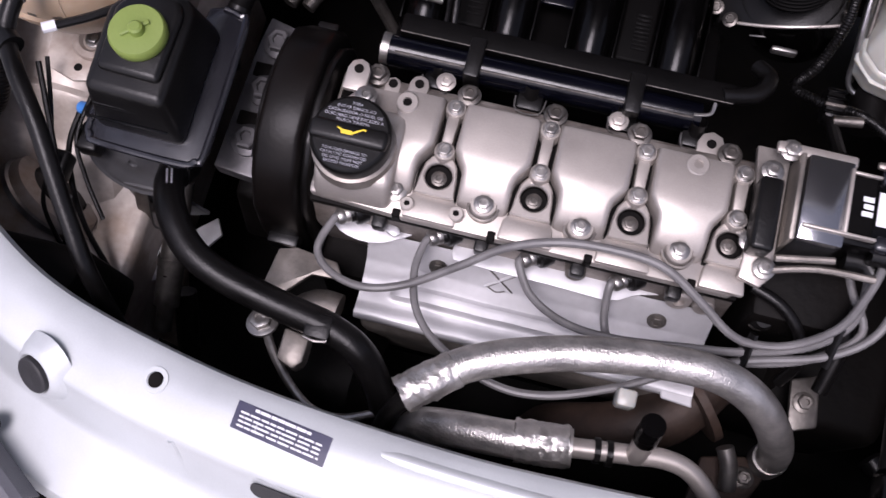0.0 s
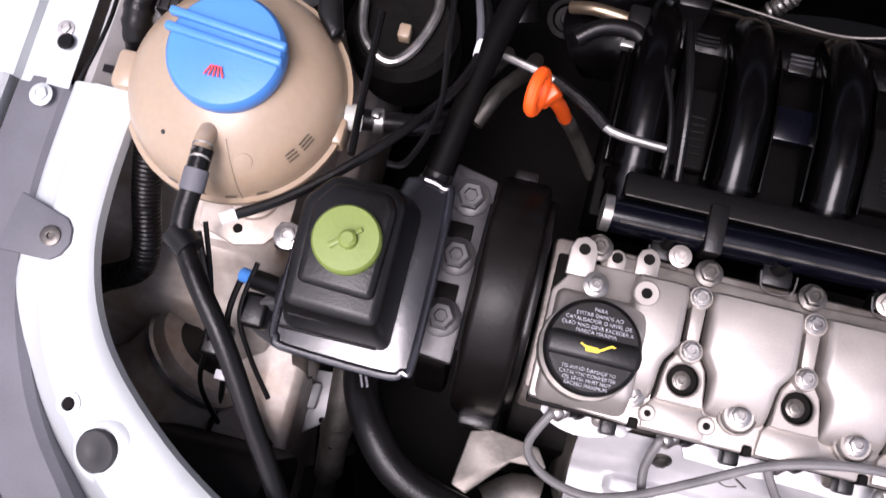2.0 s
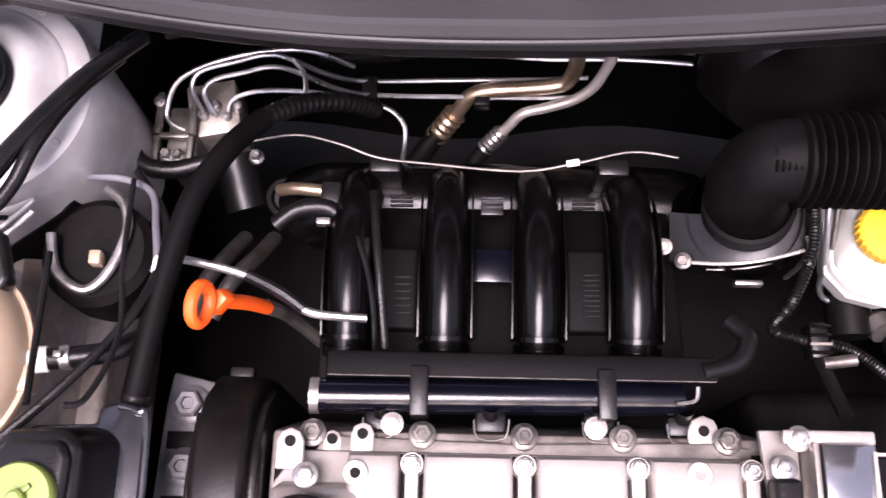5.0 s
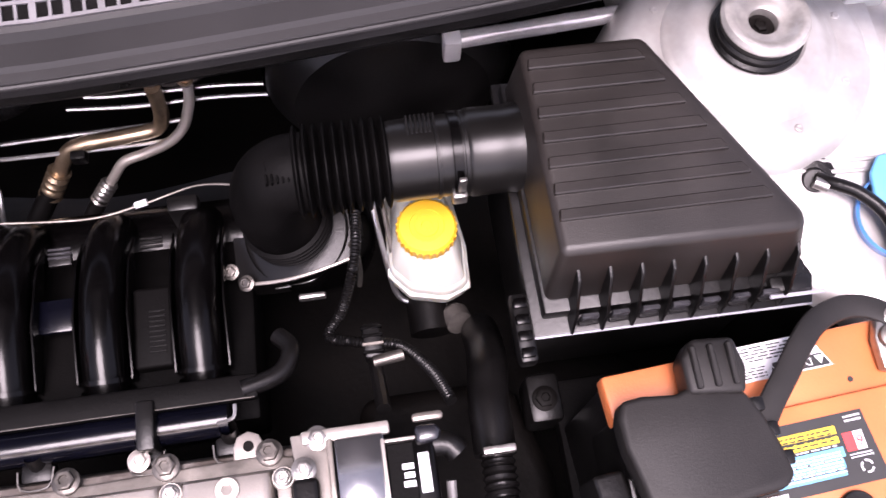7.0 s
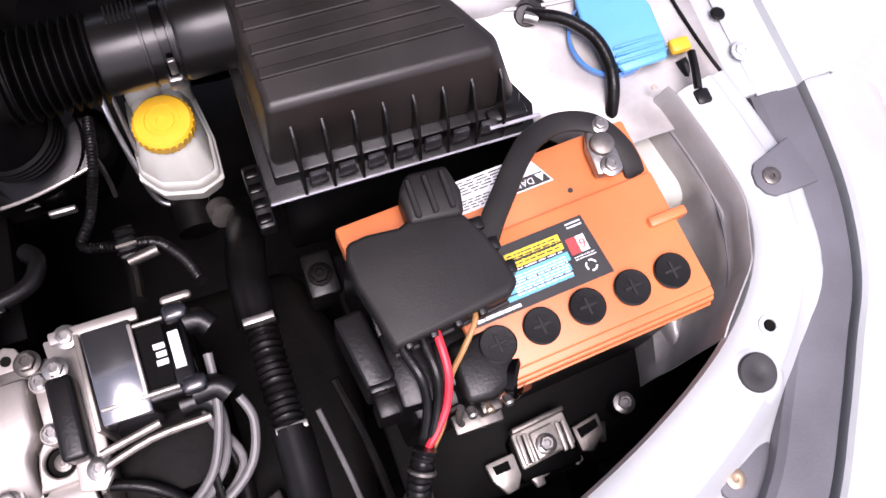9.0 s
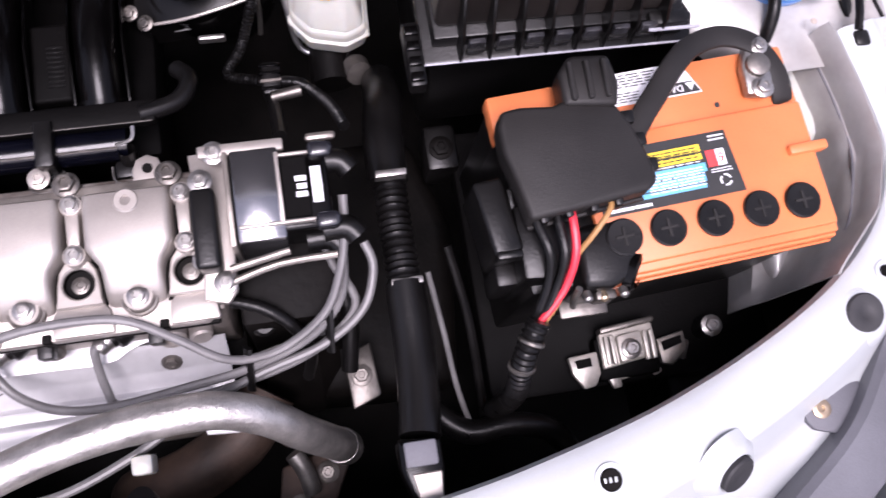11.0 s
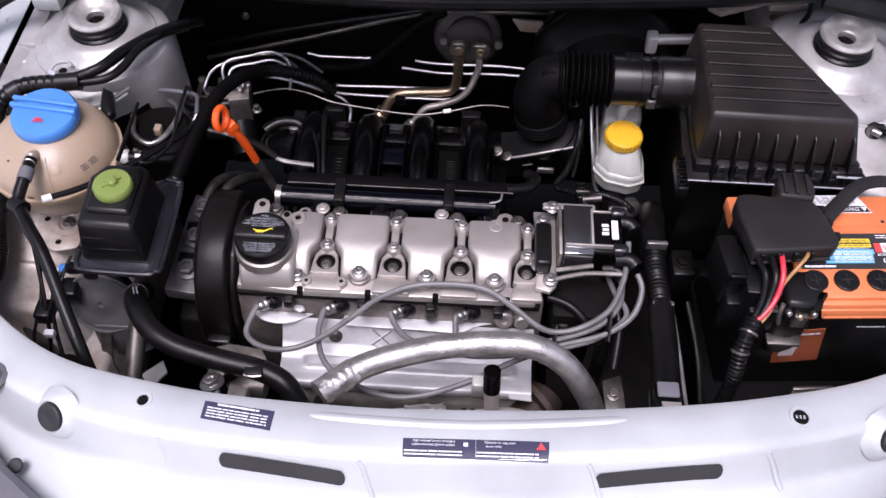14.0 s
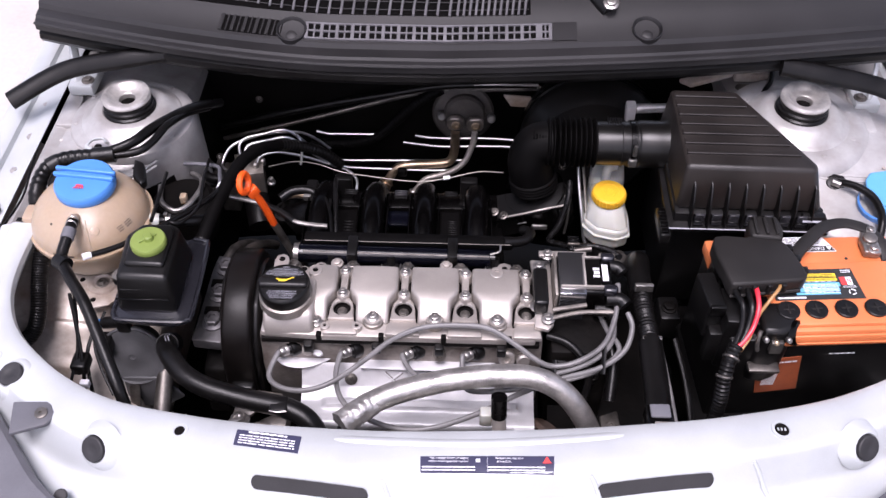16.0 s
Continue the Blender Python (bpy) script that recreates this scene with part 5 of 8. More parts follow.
part("side_step", box(0.505, 0.538, 0.133, 0.146, 0.846, 0.868, 0.003), BLACK, air)
part("hinge_strip", box(0.309, 0.323, 0.11, 0.165, 0.832, 0.850, 0.003), BLACK, air)
for k in range(4):
    part("hinge_block", box(0.310, 0.321, 0.113 + 0.013 * k, 0.121 + 0.013 * k, 0.849, 0.854, 0.0015), BLACK_GLOSS, air)

POLISHED = mk("polished_stay_steel", (0.80, 0.78, 0.79), 0.22, 0.6, 0.12, 40, 0.03, 300)
stay = thing("cowl_stay", (0.39, 0.415, 0.82), "polished steel stay bar with clamped ends", "stay bar")
part("bar", tube([(0.300, 0.410, 0.828), (0.470, 0.421, 0.829)], 0.008, 16, 2), POLISHED, stay)
for x in (0.303, 0.468):
    part("end", box(x - 0.008, x + 0.008, 0.400, 0.420, 0.808, 0.838, 0.003), SHEET, stay)

corner = thing("rear_corner_bracket", (0.50, 0.46, 0.84), "bare grey brackets behind the air filter box", "bracket")
part("plate", prism([(0.381, 0.452), (0.470, 0.480), (0.474, 0.470), (0.440, 0.455), (0.400, 0.438)], 0.850, 0.860, 0.003, 2), SILVER_DIRTY, corner)
part("lip", box(0.474, 0.528, 0.462, 0.474, 0.846, 0.862, 0.003), SILVER_DIRTY, corner)
part("cup", prism([(0.480, 0.418), (0.522, 0.424), (0.526, 0.462), (0.476, 0.462)], 0.825, 0.846, 0.006, 3), STEEL_DARK, corner)
part("flag", prism([(0.536, 0.500), (0.572, 0.520), (0.566, 0.500), (0.545, 0.486)], 0.872, 0.880, 0.002, 2), TANK, corner, "pale folded tab")
part("cable", tube([(0.525, 0.50, 0.87), (0.530, 0.465, 0.872), (0.522, 0.435, 0.868), (0.508, 0.415, 0.86), (0.50, 0.39, 0.83)], 0.004, 10, 6), RUBBER, corner)

# ---------- brakes ----------
mc = thing("brake_fluid_reservoir", (0.258, 0.25, 0.70), "milky plastic brake fluid tank with a ribbed yellow cap", "fluid reservoir")
part("tank", prism([(0.224, 0.232), (0.240, 0.212), (0.272, 0.204), (0.292, 0.212), (0.294, 0.25), (0.286, 0.308), (0.230, 0.308)], 0.715, 0.752, 0.006, 3), WHITE, mc)
part("shoulder", prism([(0.225, 0.233), (0.241, 0.214), (0.272, 0.206), (0.290, 0.213), (0.292, 0.25), (0.284, 0.304), (0.232, 0.304)], 0.750, 0.780, 0.005, 3,
                       top=[(0.236, 0.246), (0.245, 0.233), (0.268, 0.229), (0.279, 0.236), (0.282, 0.25), (0.278, 0.292), (0.238, 0.292)]), WHITE, mc)
part("seam", prism([(0.222, 0.230), (0.239, 0.209), (0.272, 0.201), (0.294, 0.210), (0.296, 0.25), (0.288, 0.311), (0.228, 0.311)], 0.7365, 0.7405, 0.0015, 2), WHITE, mc)
part("filler_neck", lathe([(0.020, 0), (0.020, 0.016)], (0.259, 0.252, 0.768), seg=36), WHITE, mc)
yc = part("cap", lathe([(0.0245, 0), (0.0255, 0.002), (0.0255, 0.013), (0.0235, 0.0155), (0.015, 0.016), (0.0145, 0.0150), (0.0105, 0.0150), (0.010, 0.016), (0.005, 0.016), (0.0045, 0.015), (0, 0.015)], (0.259, 0.252, 0.780), seg=64), YELLOW, mc, "bright yellow screw cap")
for k in range(28):
    a = 2 * math.pi * k / 28
    part("grip_rib", tube([(0.259 + 0.0256 * math.cos(a), 0.252 + 0.0256 * math.sin(a), 0.782), (0.259 + 0.0256 * math.cos(a), 0.252 + 0.0256 * math.sin(a), 0.792)], 0.0011, 6, 2), YELLOW, yc)
part("port", tube([(0.258, 0.288, 0.775), (0.258, 0.291, 0.795), (0.262, 0.297, 0.803), (0.272, 0.300, 0.804)], 0.0075, 16, 4), WHITE, mc)
part("rear_tank", prism([(0.232, 0.285), (0.288, 0.285), (0.292, 0.335), (0.240, 0.338)], 0.730, 0.786, 0.008, 3), WHITE, mc)
part("master_cylinder", tube([(0.257, 0.185, 0.695), (0.257, 0.30, 0.70), (0.257, 0.40, 0.705)], 0.02, 20, 3), DARKSTEEL, mc, "dark master cylinder")
part("end_cap", lathe([(0.012, 0), (0.014, 0.004), (0.012, 0.016), (0, 0.018)], (0.278, 0.200, 0.700), (0.2, -0.6, 0.4), 20), STEEL_DARK, mc)
bpipe = thing("brake_pipe", (0.23, 0.24, 0.70), "thin bright steel brake pipe bent round the reservoir", "brake pipe")
part("pipe", tube([(0.214, 0.300, 0.80), (0.217, 0.27, 0.775), (0.223, 0.24, 0.74), (0.228, 0.225, 0.712), (0.238, 0.217, 0.702), (0.262, 0.214, 0.701)], 0.0026, 10, 6), PIPE, bpipe)
part("pipe", tube([(0.222, 0.305, 0.80), (0.226, 0.27, 0.77), (0.230, 0.24, 0.735), (0.235, 0.23, 0.70)], 0.0024, 10, 6), STEEL_DARK, bpipe)
part("fitting", tube([(0.258, 0.214, 0.701), (0.274, 0.208, 0.701)], 0.007, 6, 2), STEEL, bpipe)
booster = thing("brake_booster", (0.25, 0.43, 0.72), "black round brake servo on the firewall", "brake servo")
part("drum", lathe([(0.05, -0.06), (0.105, -0.05), (0.118, -0.02), (0.120, 0.01), (0.114, 0.02), (0.095, 0.045), (0.045, 0.06), (0, 0.062)], (0.25, 0.45, 0.735), (0, -1, 0.08), 56), BLACK, booster)
part("rim", lathe([(0.118, -0.006), (0.123, -0.004), (0.123, 0.004), (0.118, 0.006)], (0.25, 0.45, 0.735), (0, -1, 0.08), 56), BLACK_GLOSS, booster)

# brake lines on the firewall
abs_u = thing("brake_modulator", (-0.325, 0.37, 0.66), "cast aluminium brake hydraulic block with line fittings", "hydraulic unit")
part("block", place(box(-0.024, 0.024, -0.028, 0.028, -0.03, 0.03, 0.002), Matrix.Translation((-0.334, 0.400, 0.668)) @ Matrix.Rotation(radians(12), 4, "Z")), ALU_DARK, abs_u)
part("motor", tube([(-0.325, 0.375, 0.640), (-0.31, 0.325, 0.62)], 0.022, 24, 2), BLACK, abs_u)
part("bracket", box(-0.375, -0.345, 0.34, 0.40, 0.64, 0.70, 0.003), STEEL_DARK, abs_u)
for x in (-0.37, -0.36, -0.285):
    part("bolt", hexhead((x, 0.345, 0.705), 0.005, 0.012), STEEL, abs_u)
for i in range(4):
    part("port", lathe([(0.005, 0), (0.005, 0.010), (0.003, 0.012), (0, 0.012)], (-0.342 + 0.011 * i, 0.39 + 0.01 * (i % 2), 0.697), seg=12), STEEL, abs_u)
lines = thing("brake_lines", (-0.1, 0.45, 0.70), "bundle of bright steel brake lines along the firewall", "brake lines")
bl = (
    ((-0.340, 0.39, 0.705), (-0.347, 0.405, 0.728), (-0.338, 0.418, 0.738), (-0.305, 0.426, 0.743), (-0.266, 0.432, 0.746), (-0.225, 0.438, 0.70), (-0.19, 0.448, 0.668), (-0.096, 0.452, 0.665), (-0.01, 0.454, 0.665), (0.035, 0.456, 0.666)),
    ((-0.330, 0.39, 0.705), (-0.337, 0.403, 0.722), (-0.328, 0.413, 0.730), (-0.30, 0.420, 0.733), (-0.262, 0.425, 0.735), (-0.214, 0.428, 0.687), (-0.175, 0.434, 0.664), (-0.096, 0.436, 0.659), (-0.02, 0.437, 0.657), (0.02, 0.438, 0.658)),
    ((-0.318, 0.39, 0.705), (-0.312, 0.402, 0.713), (-0.285, 0.410, 0.716), (-0.24, 0.418, 0.70), (-0.20, 0.420, 0.682), (-0.168, 0.416, 0.672), (-0.151, 0.402, 0.666), (-0.149, 0.385, 0.658), (-0.153, 0.368, 0.64)),
    ((-0.345, 0.372, 0.695), (-0.370, 0.380, 0.70), (-0.377, 0.394, 0.704), (-0.362, 0.42, 0.72), (-0.31, 0.437, 0.732), (-0.245, 0.448, 0.728), (-0.20, 0.452, 0.69)),
    ((-0.252, 0.432, 0.738), (-0.243, 0.425, 0.72), (-0.246, 0.408, 0.69)),
    ((-0.224, 0.470, 0.714), (-0.205, 0.470, 0.709), (-0.185, 0.470, 0.7085), (-0.110, 0.470, 0.7095)),
    ((-0.050, 0.466, 0.7125), (-0.030, 0.466, 0.709), (0.005, 0.466, 0.7075), (0.079, 0.464, 0.711), (0.142, 0.458, 0.7125), (0.164, 0.455, 0.716), (0.172, 0.450, 0.708), (0.180, 0.438, 0.66)),
    ((-0.071, 0.462, 0.6995), (-0.030, 0.462, 0.694), (0.005, 0.462, 0.6915), (0.070, 0.460, 0.6965), (0.140, 0.452, 0.702), (0.158, 0.448, 0.700), (0.167, 0.440, 0.66)),
)
for pts in bl:
    part("line", tube(pts, 0.0025, 10, 6), PIPE, lines)
for x, y, z in ((-0.186, 0.442, 0.664), (-0.072, 0.446, 0.660)):
    part("line_clip", box(x - 0.008, x + 0.008, y - 0.022, y + 0.012, z - 0.010, z + 0.006, 0.003), BLACK, lines, "black line clip")
part("line_clip", box(0.139, 0.154, 0.446, 0.464, 0.694, 0.720, 0.002), TANK, lines, "cream plastic line clip")

acl = thing("air_conditioning_pipes", (-0.02, 0.45, 0.68), "tarnished aluminium air conditioning pipes with crimped hoses", "pipes")
part("suction_pipe", tube([(-0.108, 0.424, 0.622), (-0.096, 0.431, 0.640), (-0.084, 0.438, 0.657), (-0.066, 0.441, 0.664), (-0.030, 0.443, 0.666), (0.002, 0.446, 0.667), (0.014, 0.448, 0.674), (0.019, 0.452, 0.690), (0.020, 0.456, 0.712), (0.020, 0.458, 0.730)], 0.0080, 18, 7), BRASS, acl)
part("pressure_pipe", tube([(-0.058, 0.408, 0.618), (-0.044, 0.416, 0.634), (-0.030, 0.424, 0.648), (-0.006, 0.428, 0.654), (0.020, 0.432, 0.664), (0.038, 0.438, 0.680), (0.047, 0.446, 0.698), (0.0525, 0.452, 0.716), (0.054, 0.456, 0.732)], 0.0055, 14, 7), ALU, acl)
part("crimp", tube([(-0.120, 0.417, 0.604), (-0.100, 0.429, 0.634)], 0.0105, 18, 3, ridges=0.009, depth=0.0022), BRASS, acl)
part("crimp", tube([(-0.068, 0.402, 0.608), (-0.050, 0.413, 0.628)], 0.0078, 16, 3, ridges=0.006, depth=0.0020), STEEL, acl)
part("hose", tube([(-0.116, 0.420, 0.610), (-0.150, 0.385, 0.575), (-0.19, 0.33, 0.52)], 0.0110, 14, 5), RUBBER, acl)
part("hose", tube([(-0.064, 0.405, 0.612), (-0.095, 0.37, 0.575), (-0.12, 0.31, 0.52)], 0.0085, 14, 5), RUBBER, acl)
part("valve_plate", lathe([(0.052, 0), (0.054, 0.003), (0.050, 0.007), (0.044, 0.008), (0, 0.008)], (0.033, 0.490, 0.748), (0, -1, 0.25), 44), DARKPLATE, acl, "grimy round valve flange")
part("valve_housing", lathe([(0.036, 0.004), (0.036, 0.016), (0.032, 0.020), (0, 0.020)], (0.036, 0.486, 0.752), (0, -1, 0.25), 36), DARKPLATE, acl)
for x, y in ((0.020, 0.464), (0.054, 0.462)):
    ear = part("flange_ear", prism([(x - 0.0095, 0.728), (x + 0.0095, 0.728), (x + 0.0145, 0.738), (x + 0.0150, 0.752), (x + 0.009, 0.761), (x - 0.009, 0.761), (x - 0.0150, 0.752), (x - 0.0145, 0.738)], 0.0, 0.010, 0.003, 3), ALU_DARK, acl, "cast pipe flange")
    ear.data.transform(Matrix(((1, 0, 0, 0), (0, -0.24, -0.97, y + 0.18), (0, 0.97, -0.24, 0.027), (0, 0, 0, 1))))
    part("flange_bolt", lathe([(0.0078, 0), (0.0078, 0.0035), (0.006, 0.005), (0.0035, 0.005), (0.003, 0.003), (0, 0.003)], (x + 0.001, y - 0.010, 0.749), (0, -1, 0.25), 24), BRASS, acl)
for x, dz in ((-0.004, 0.0), (0.082, -0.004)):
    part("sensor_tip", lathe([(0.007, 0), (0.007, 0.012), (0.005, 0.014), (0, 0.014)], (x, 0.478, 0.752 + dz), (0, -1, 0.3), 18), STEEL, acl)

# cables over the engine
cab = thing("throttle_cable", (-0.1, 0.33, 0.74), "thin grey throttle cable across the manifold", "cable")
part("cable", tube([(-0.285, 0.345, 0.742), (-0.24, 0.348, 0.752), (-0.2, 0.338, 0.756), (-0.165, 0.327, 0.752), (-0.12, 0.325, 0.745), (-0.04, 0.322, 0.738), (0.01, 0.329, 0.741), (0.06, 0.338, 0.748), (0.10, 0.33, 0.755)], 0.0012, 8, 6), STEEL_DARK, cab)
part("tag", tube([(0.003, 0.3285, 0.741), (0.014, 0.330, 0.7425)], 0.0032, 8, 2), PRINT, cab, "white tag on the cable")
wh = thing("engine_pipe", (-0.2, 0.2, 0.78), "thin steel vacuum pipe over the manifold", "pipe")
part("pipe", tube([(-0.315, 0.215, 0.800), (-0.27, 0.205, 0.798), (-0.235, 0.19, 0.795), (-0.21, 0.175, 0.790), (-0.165, 0.172, 0.786)], 0.0036, 10, 6), STEEL, wh)
part("sleeve", tube([(-0.262, 0.203, 0.7975), (-0.235, 0.19, 0.795), (-0.215, 0.177, 0.791)], 0.0052, 10, 5), RUBBER, wh)
part("tube", tube([(-0.165, 0.285, 0.775), (-0.160, 0.24, 0.79), (-0.155, 0.20, 0.79), (-0.15, 0.15, 0.775)], 0.0036, 10, 6), RUBBER, wh)
part("coolant_pipe", tube([(-0.262, 0.315, 0.70), (-0.24, 0.312, 0.712), (-0.195, 0.308, 0.710)], 0.006, 12, 5), BRASS, wh)

# dipstick
dip = thing("oil_dipstick", (-0.26, 0.16, 0.85), "orange-red plastic oil dipstick handle with a ring", "dipstick")
RN = Vector((0.97, -0.2, 0.15)).normalized()
RA = Vector((0, 1, 1)).normalized()
RB = RN.cross(RA)
ring = [Vector((-0.271, 0.156, 0.886)) + 0.0135 * (math.cos(a) * RA + math.sin(a) * RB) for a in np.linspace(0, 2 * math.pi, 25)]
part("ring", tube(ring, 0.0045, 10, 1, straight=True), DIPORANGE, dip)
part("collar", place(box(-0.0055, 0.0055, -0.009, 0.009, -0.008, 0.008, 0.002), Matrix.Translation((-0.264, 0.164, 0.862)) @ aim((0.25, 0.25, -0.87))), DIPORANGE, dip)
part("grip", tube([(-0.263, 0.166, 0.858), (-0.254, 0.174, 0.822), (-0.247, 0.181, 0.780)], 0.0058, 12, 4), DIPORANGE, dip)
part("guide_tube", tube([(-0.248, 0.181, 0.783), (-0.235, 0.183, 0.74), (-0.21, 0.17, 0.68)], 0.006, 10, 4), STEEL_DARK, dip)

# timing belt cover and engine mount
tim = thing("timing_belt_cover", (-0.262, 0.05, 0.62), "black plastic timing belt cover", "belt cover")
tp = [(-0.062, 0.60), (-0.062, 0.72), (-0.055, 0.765), (-0.035, 0.80), (-0.005, 0.824), (0.035, 0.832), (0.075, 0.826), (0.105, 0.808), (0.125, 0.775), (0.132, 0.72), (0.13, 0.60)]
part("shell", prism(tp, -0.284, -0.243, 0.006, 3, axis="x"), BELTCOVER, tim)
part("inner_shell", prism([(y * 0.9 + 0.004, z - 0.012) for y, z in tp], -0.244, -0.236, 0.003, 2, axis="x"), BLACK, tim)
part("rib", tube([(-0.284, -0.02, 0.80), (-0.284, 0.03, 0.824), (-0.284, 0.09, 0.81)], 0.003, 8, 5), BLACK, tim)
part("clip", box(-0.275, -0.255, 0.120, 0.134, 0.76, 0.772, 0.003), BLACK, tim)
part("clip", box(-0.275, -0.245, -0.072, -0.058, 0.70, 0.72, 0.003), BLACK, tim)
mount = thing("engine_mount", (-0.305, 0.05, 0.74), "grey aluminium engine mount plate with three large bolts", "engine mount")
part("plate", prism([(-0.330, -0.026), (-0.289, -0.030), (-0.286, 0.122), (-0.322, 0.13), (-0.326, 0.10)], 0.745, 0.764, 0.003, 2), MOUNT, mount)
for y in (0.004, 0.054, 0.103):
    part("bolt", hexhead((-0.305, y, 0.764), 0.0115, 0.014, washer=1.35), MOUNT, mount)
part("web", prism([(-0.05, 0.62), (-0.03, 0.70), (0.12, 0.72), (0.13, 0.62)], -0.325, -0.294, 0.006, 2, axis="x"), DARK, mount)
for k in range(2):
    part("recess", box(-0.322, -0.297, 0.018 + 0.05 * k, 0.032 + 0.05 * k, 0.762, 0.7655, 0.001), DARK, mount)

# ---------- left-hand ancillaries ----------
ps = thing("steering_fluid_reservoir", (-0.368, 0.01, 0.79), "black plastic steering fluid tank with a pale green cap", "fluid reservoir")
part("body", prism([(-0.409, -0.037), (-0.330, -0.039), (-0.331, 0.066), (-0.343, 0.076), (-0.393, 0.074), (-0.413, 0.052)], 0.836, 0.895, 0.009, 4, top=[(-0.401, -0.025), (-0.336, -0.027), (-0.337, 0.058), (-0.347, 0.067), (-0.389, 0.066), (-0.405, 0.046)]), BLACK, ps)
part("top_dome", prism([(-0.394, -0.010), (-0.342, -0.012), (-0.341, 0.05), (-0.348, 0.06), (-0.385, 0.06), (-0.396, 0.044)], 0.892, 0.902, 0.005, 3), BLACK, ps)
part("tray", prism([(-0.4165, -0.034), (-0.4130, -0.047), (-0.4030, -0.0535), (-0.330, -0.0560), (-0.316, -0.0510), (-0.3095, -0.038), (-0.3120, 0.078), (-0.3200, 0.090), (-0.336, 0.094), (-0.350, 0.090), (-0.352, 0.078), (-0.398, 0.076), (-0.416, 0.05)], 0.831, 0.838, 0.003, 3), PSRIM, ps, "glossy grey carrier tray")
part("tray_wall", tube([(-0.4135, 0.040, 0.838), (-0.4140, -0.034, 0.838), (-0.4105, -0.0455, 0.838), (-0.4020, -0.0510, 0.838), (-0.331, -0.0532, 0.838), (-0.3180, -0.0485, 0.838), (-0.3122, -0.037, 0.838), (-0.3145, 0.076, 0.838), (-0.3215, 0.087, 0.838), (-0.336, 0.0910, 0.838)], 0.0032, 10, 5), PSRIM, ps)
part("sump", prism([(-0.400, -0.030), (-0.340, -0.032), (-0.340, 0.06), (-0.400, 0.06)], 0.795, 0.832, 0.006, 2), BLACK, ps)
part("front_groove", box(-0.404, -0.336, -0.0400, -0.0375, 0.8640, 0.8660, 0.0006, 1), BLACK_GLOSS, ps)
part("ridge", box(-0.400, -0.338, -0.031, -0.024, 0.868, 0.874, 0.002), BLACK, ps)
part("cap", lathe([(0.0215, 0), (0.0228, 0.002), (0.0228, 0.009), (0.0212, 0.0115), (0.008, 0.0125), (0, 0.0125)], (-0.367, 0.022, 0.901), seg=56), GREEN, ps, "faded green screw cap")
part("cap_knob", lathe([(0.0065, 0.011), (0.0058, 0.018), (0.004, 0.0195), (0, 0.0195)], (-0.365, 0.021, 0.901), seg=20), GREEN, ps)
part("cap_bar", place(box(-0.012, 0.012, -0.0018, 0.0018, 0, 0.003, 0.0008), Matrix.Translation((-0.367, 0.022, 0.913)) @ Matrix.Rotation(radians(40), 4, "Z")), GREEN, ps)
part("bolt", hexhead((-0.423, 0.027, 0.835), 0.007, 0.006), STEEL, ps)
part("ear", box(-0.432, -0.404, 0.017, 0.037, 0.822, 0.835, 0.003), BLACK, ps)
sol = thing("sensor_plug", (-0.44, -0.004, 0.76), "black sensor plug with a blue sleeve", "sensor plug")
part("body", tube([(-0.455, -0.002, 0.765), (-0.425, -0.006, 0.775)], 0.0085, 14, 3), BLACK, sol)
part("block", box(-0.432, -0.414, -0.020, 0.006, 0.765, 0.79, 0.004), BLACK, sol)
part("sleeve", tube([(-0.468, 0.0, 0.760), (-0.455, -0.002, 0.765)], 0.0062, 12, 2), BLUE, sol, "blue sleeve")
part("cable", tube([(-0.468, 0.0, 0.760), (-0.475, -0.04, 0.74), (-0.46, -0.09, 0.70), (-0.43, -0.13, 0.66)], 0.0028, 8, 6), RUBBER, sol)

tank = thing("coolant_tank", (-0.484, 0.12, 0.77), "yellowed translucent coolant expansion tank with a blue cap", "coolant tank")
R = 0.0805
TC = (-0.484, 0.120, 0.846)
part("upper_half", lathe([(R * math.cos(a), 0.058 * math.sin(a)) for a in np.linspace(0.0, math.pi / 2, 16)], TC, seg=56), TANK, tank)
part("lower_half", lathe([(R * math.cos(a), R * math.sin(a)) for a in np.linspace(-math.pi / 2, 0.0, 16)], TC, seg=56), TANK, tank)
part("seam", lathe([(R - 0.001, -0.003), (R + 0.0035, -0.003), (R + 0.004, 0), (R + 0.0035, 0.003), (R - 0.001, 0.003)], TC, seg=56), TANK, tank)
part("neck", lathe([(0.036, 0), (0.036, 0.020)], (-0.479, 0.126, 0.884), seg=40), TANK, tank)
bc = part("cap", lathe([(0.039, 0), (0.0405, 0.003), (0.0405, 0.013), (0.038, 0.0165), (0.028, 0.018), (0, 0.0185)], (-0.479, 0.127, 0.8985), (0, -0.04, 1), 64), BLUE, tank, "blue screw cap with a raised grip bar")
for k, dy in enumerate((0.0055, -0.0055)):
    part("grip_bar", place(box(-0.042, 0.042, -0.0030, 0.0030, 0, 0.0070, 0.002, 3), Matrix.Translation((-0.479, 0.134 + dy, 0.9145)) @ Matrix.Rotation(radians(-6), 4, "Z")), BLUE, bc)
for k in range(5):
    part("warning_mark", place(box(-0.0006, 0.0006, -0.005, 0.003, 0, 0.0004, 0), Matrix.Translation((-0.484 + 0.0022 * k, 0.110, 0.9178)) @ Matrix.Rotation(radians(12 * (k - 2)), 4, "Z")), PRINT_R, bc)
part("nozzle", tube([(-0.481, 0.078, 0.889), (-0.480, 0.068, 0.898), (-0.477, 0.052, 0.903)], 0.0065, 12, 4), TANK, tank)
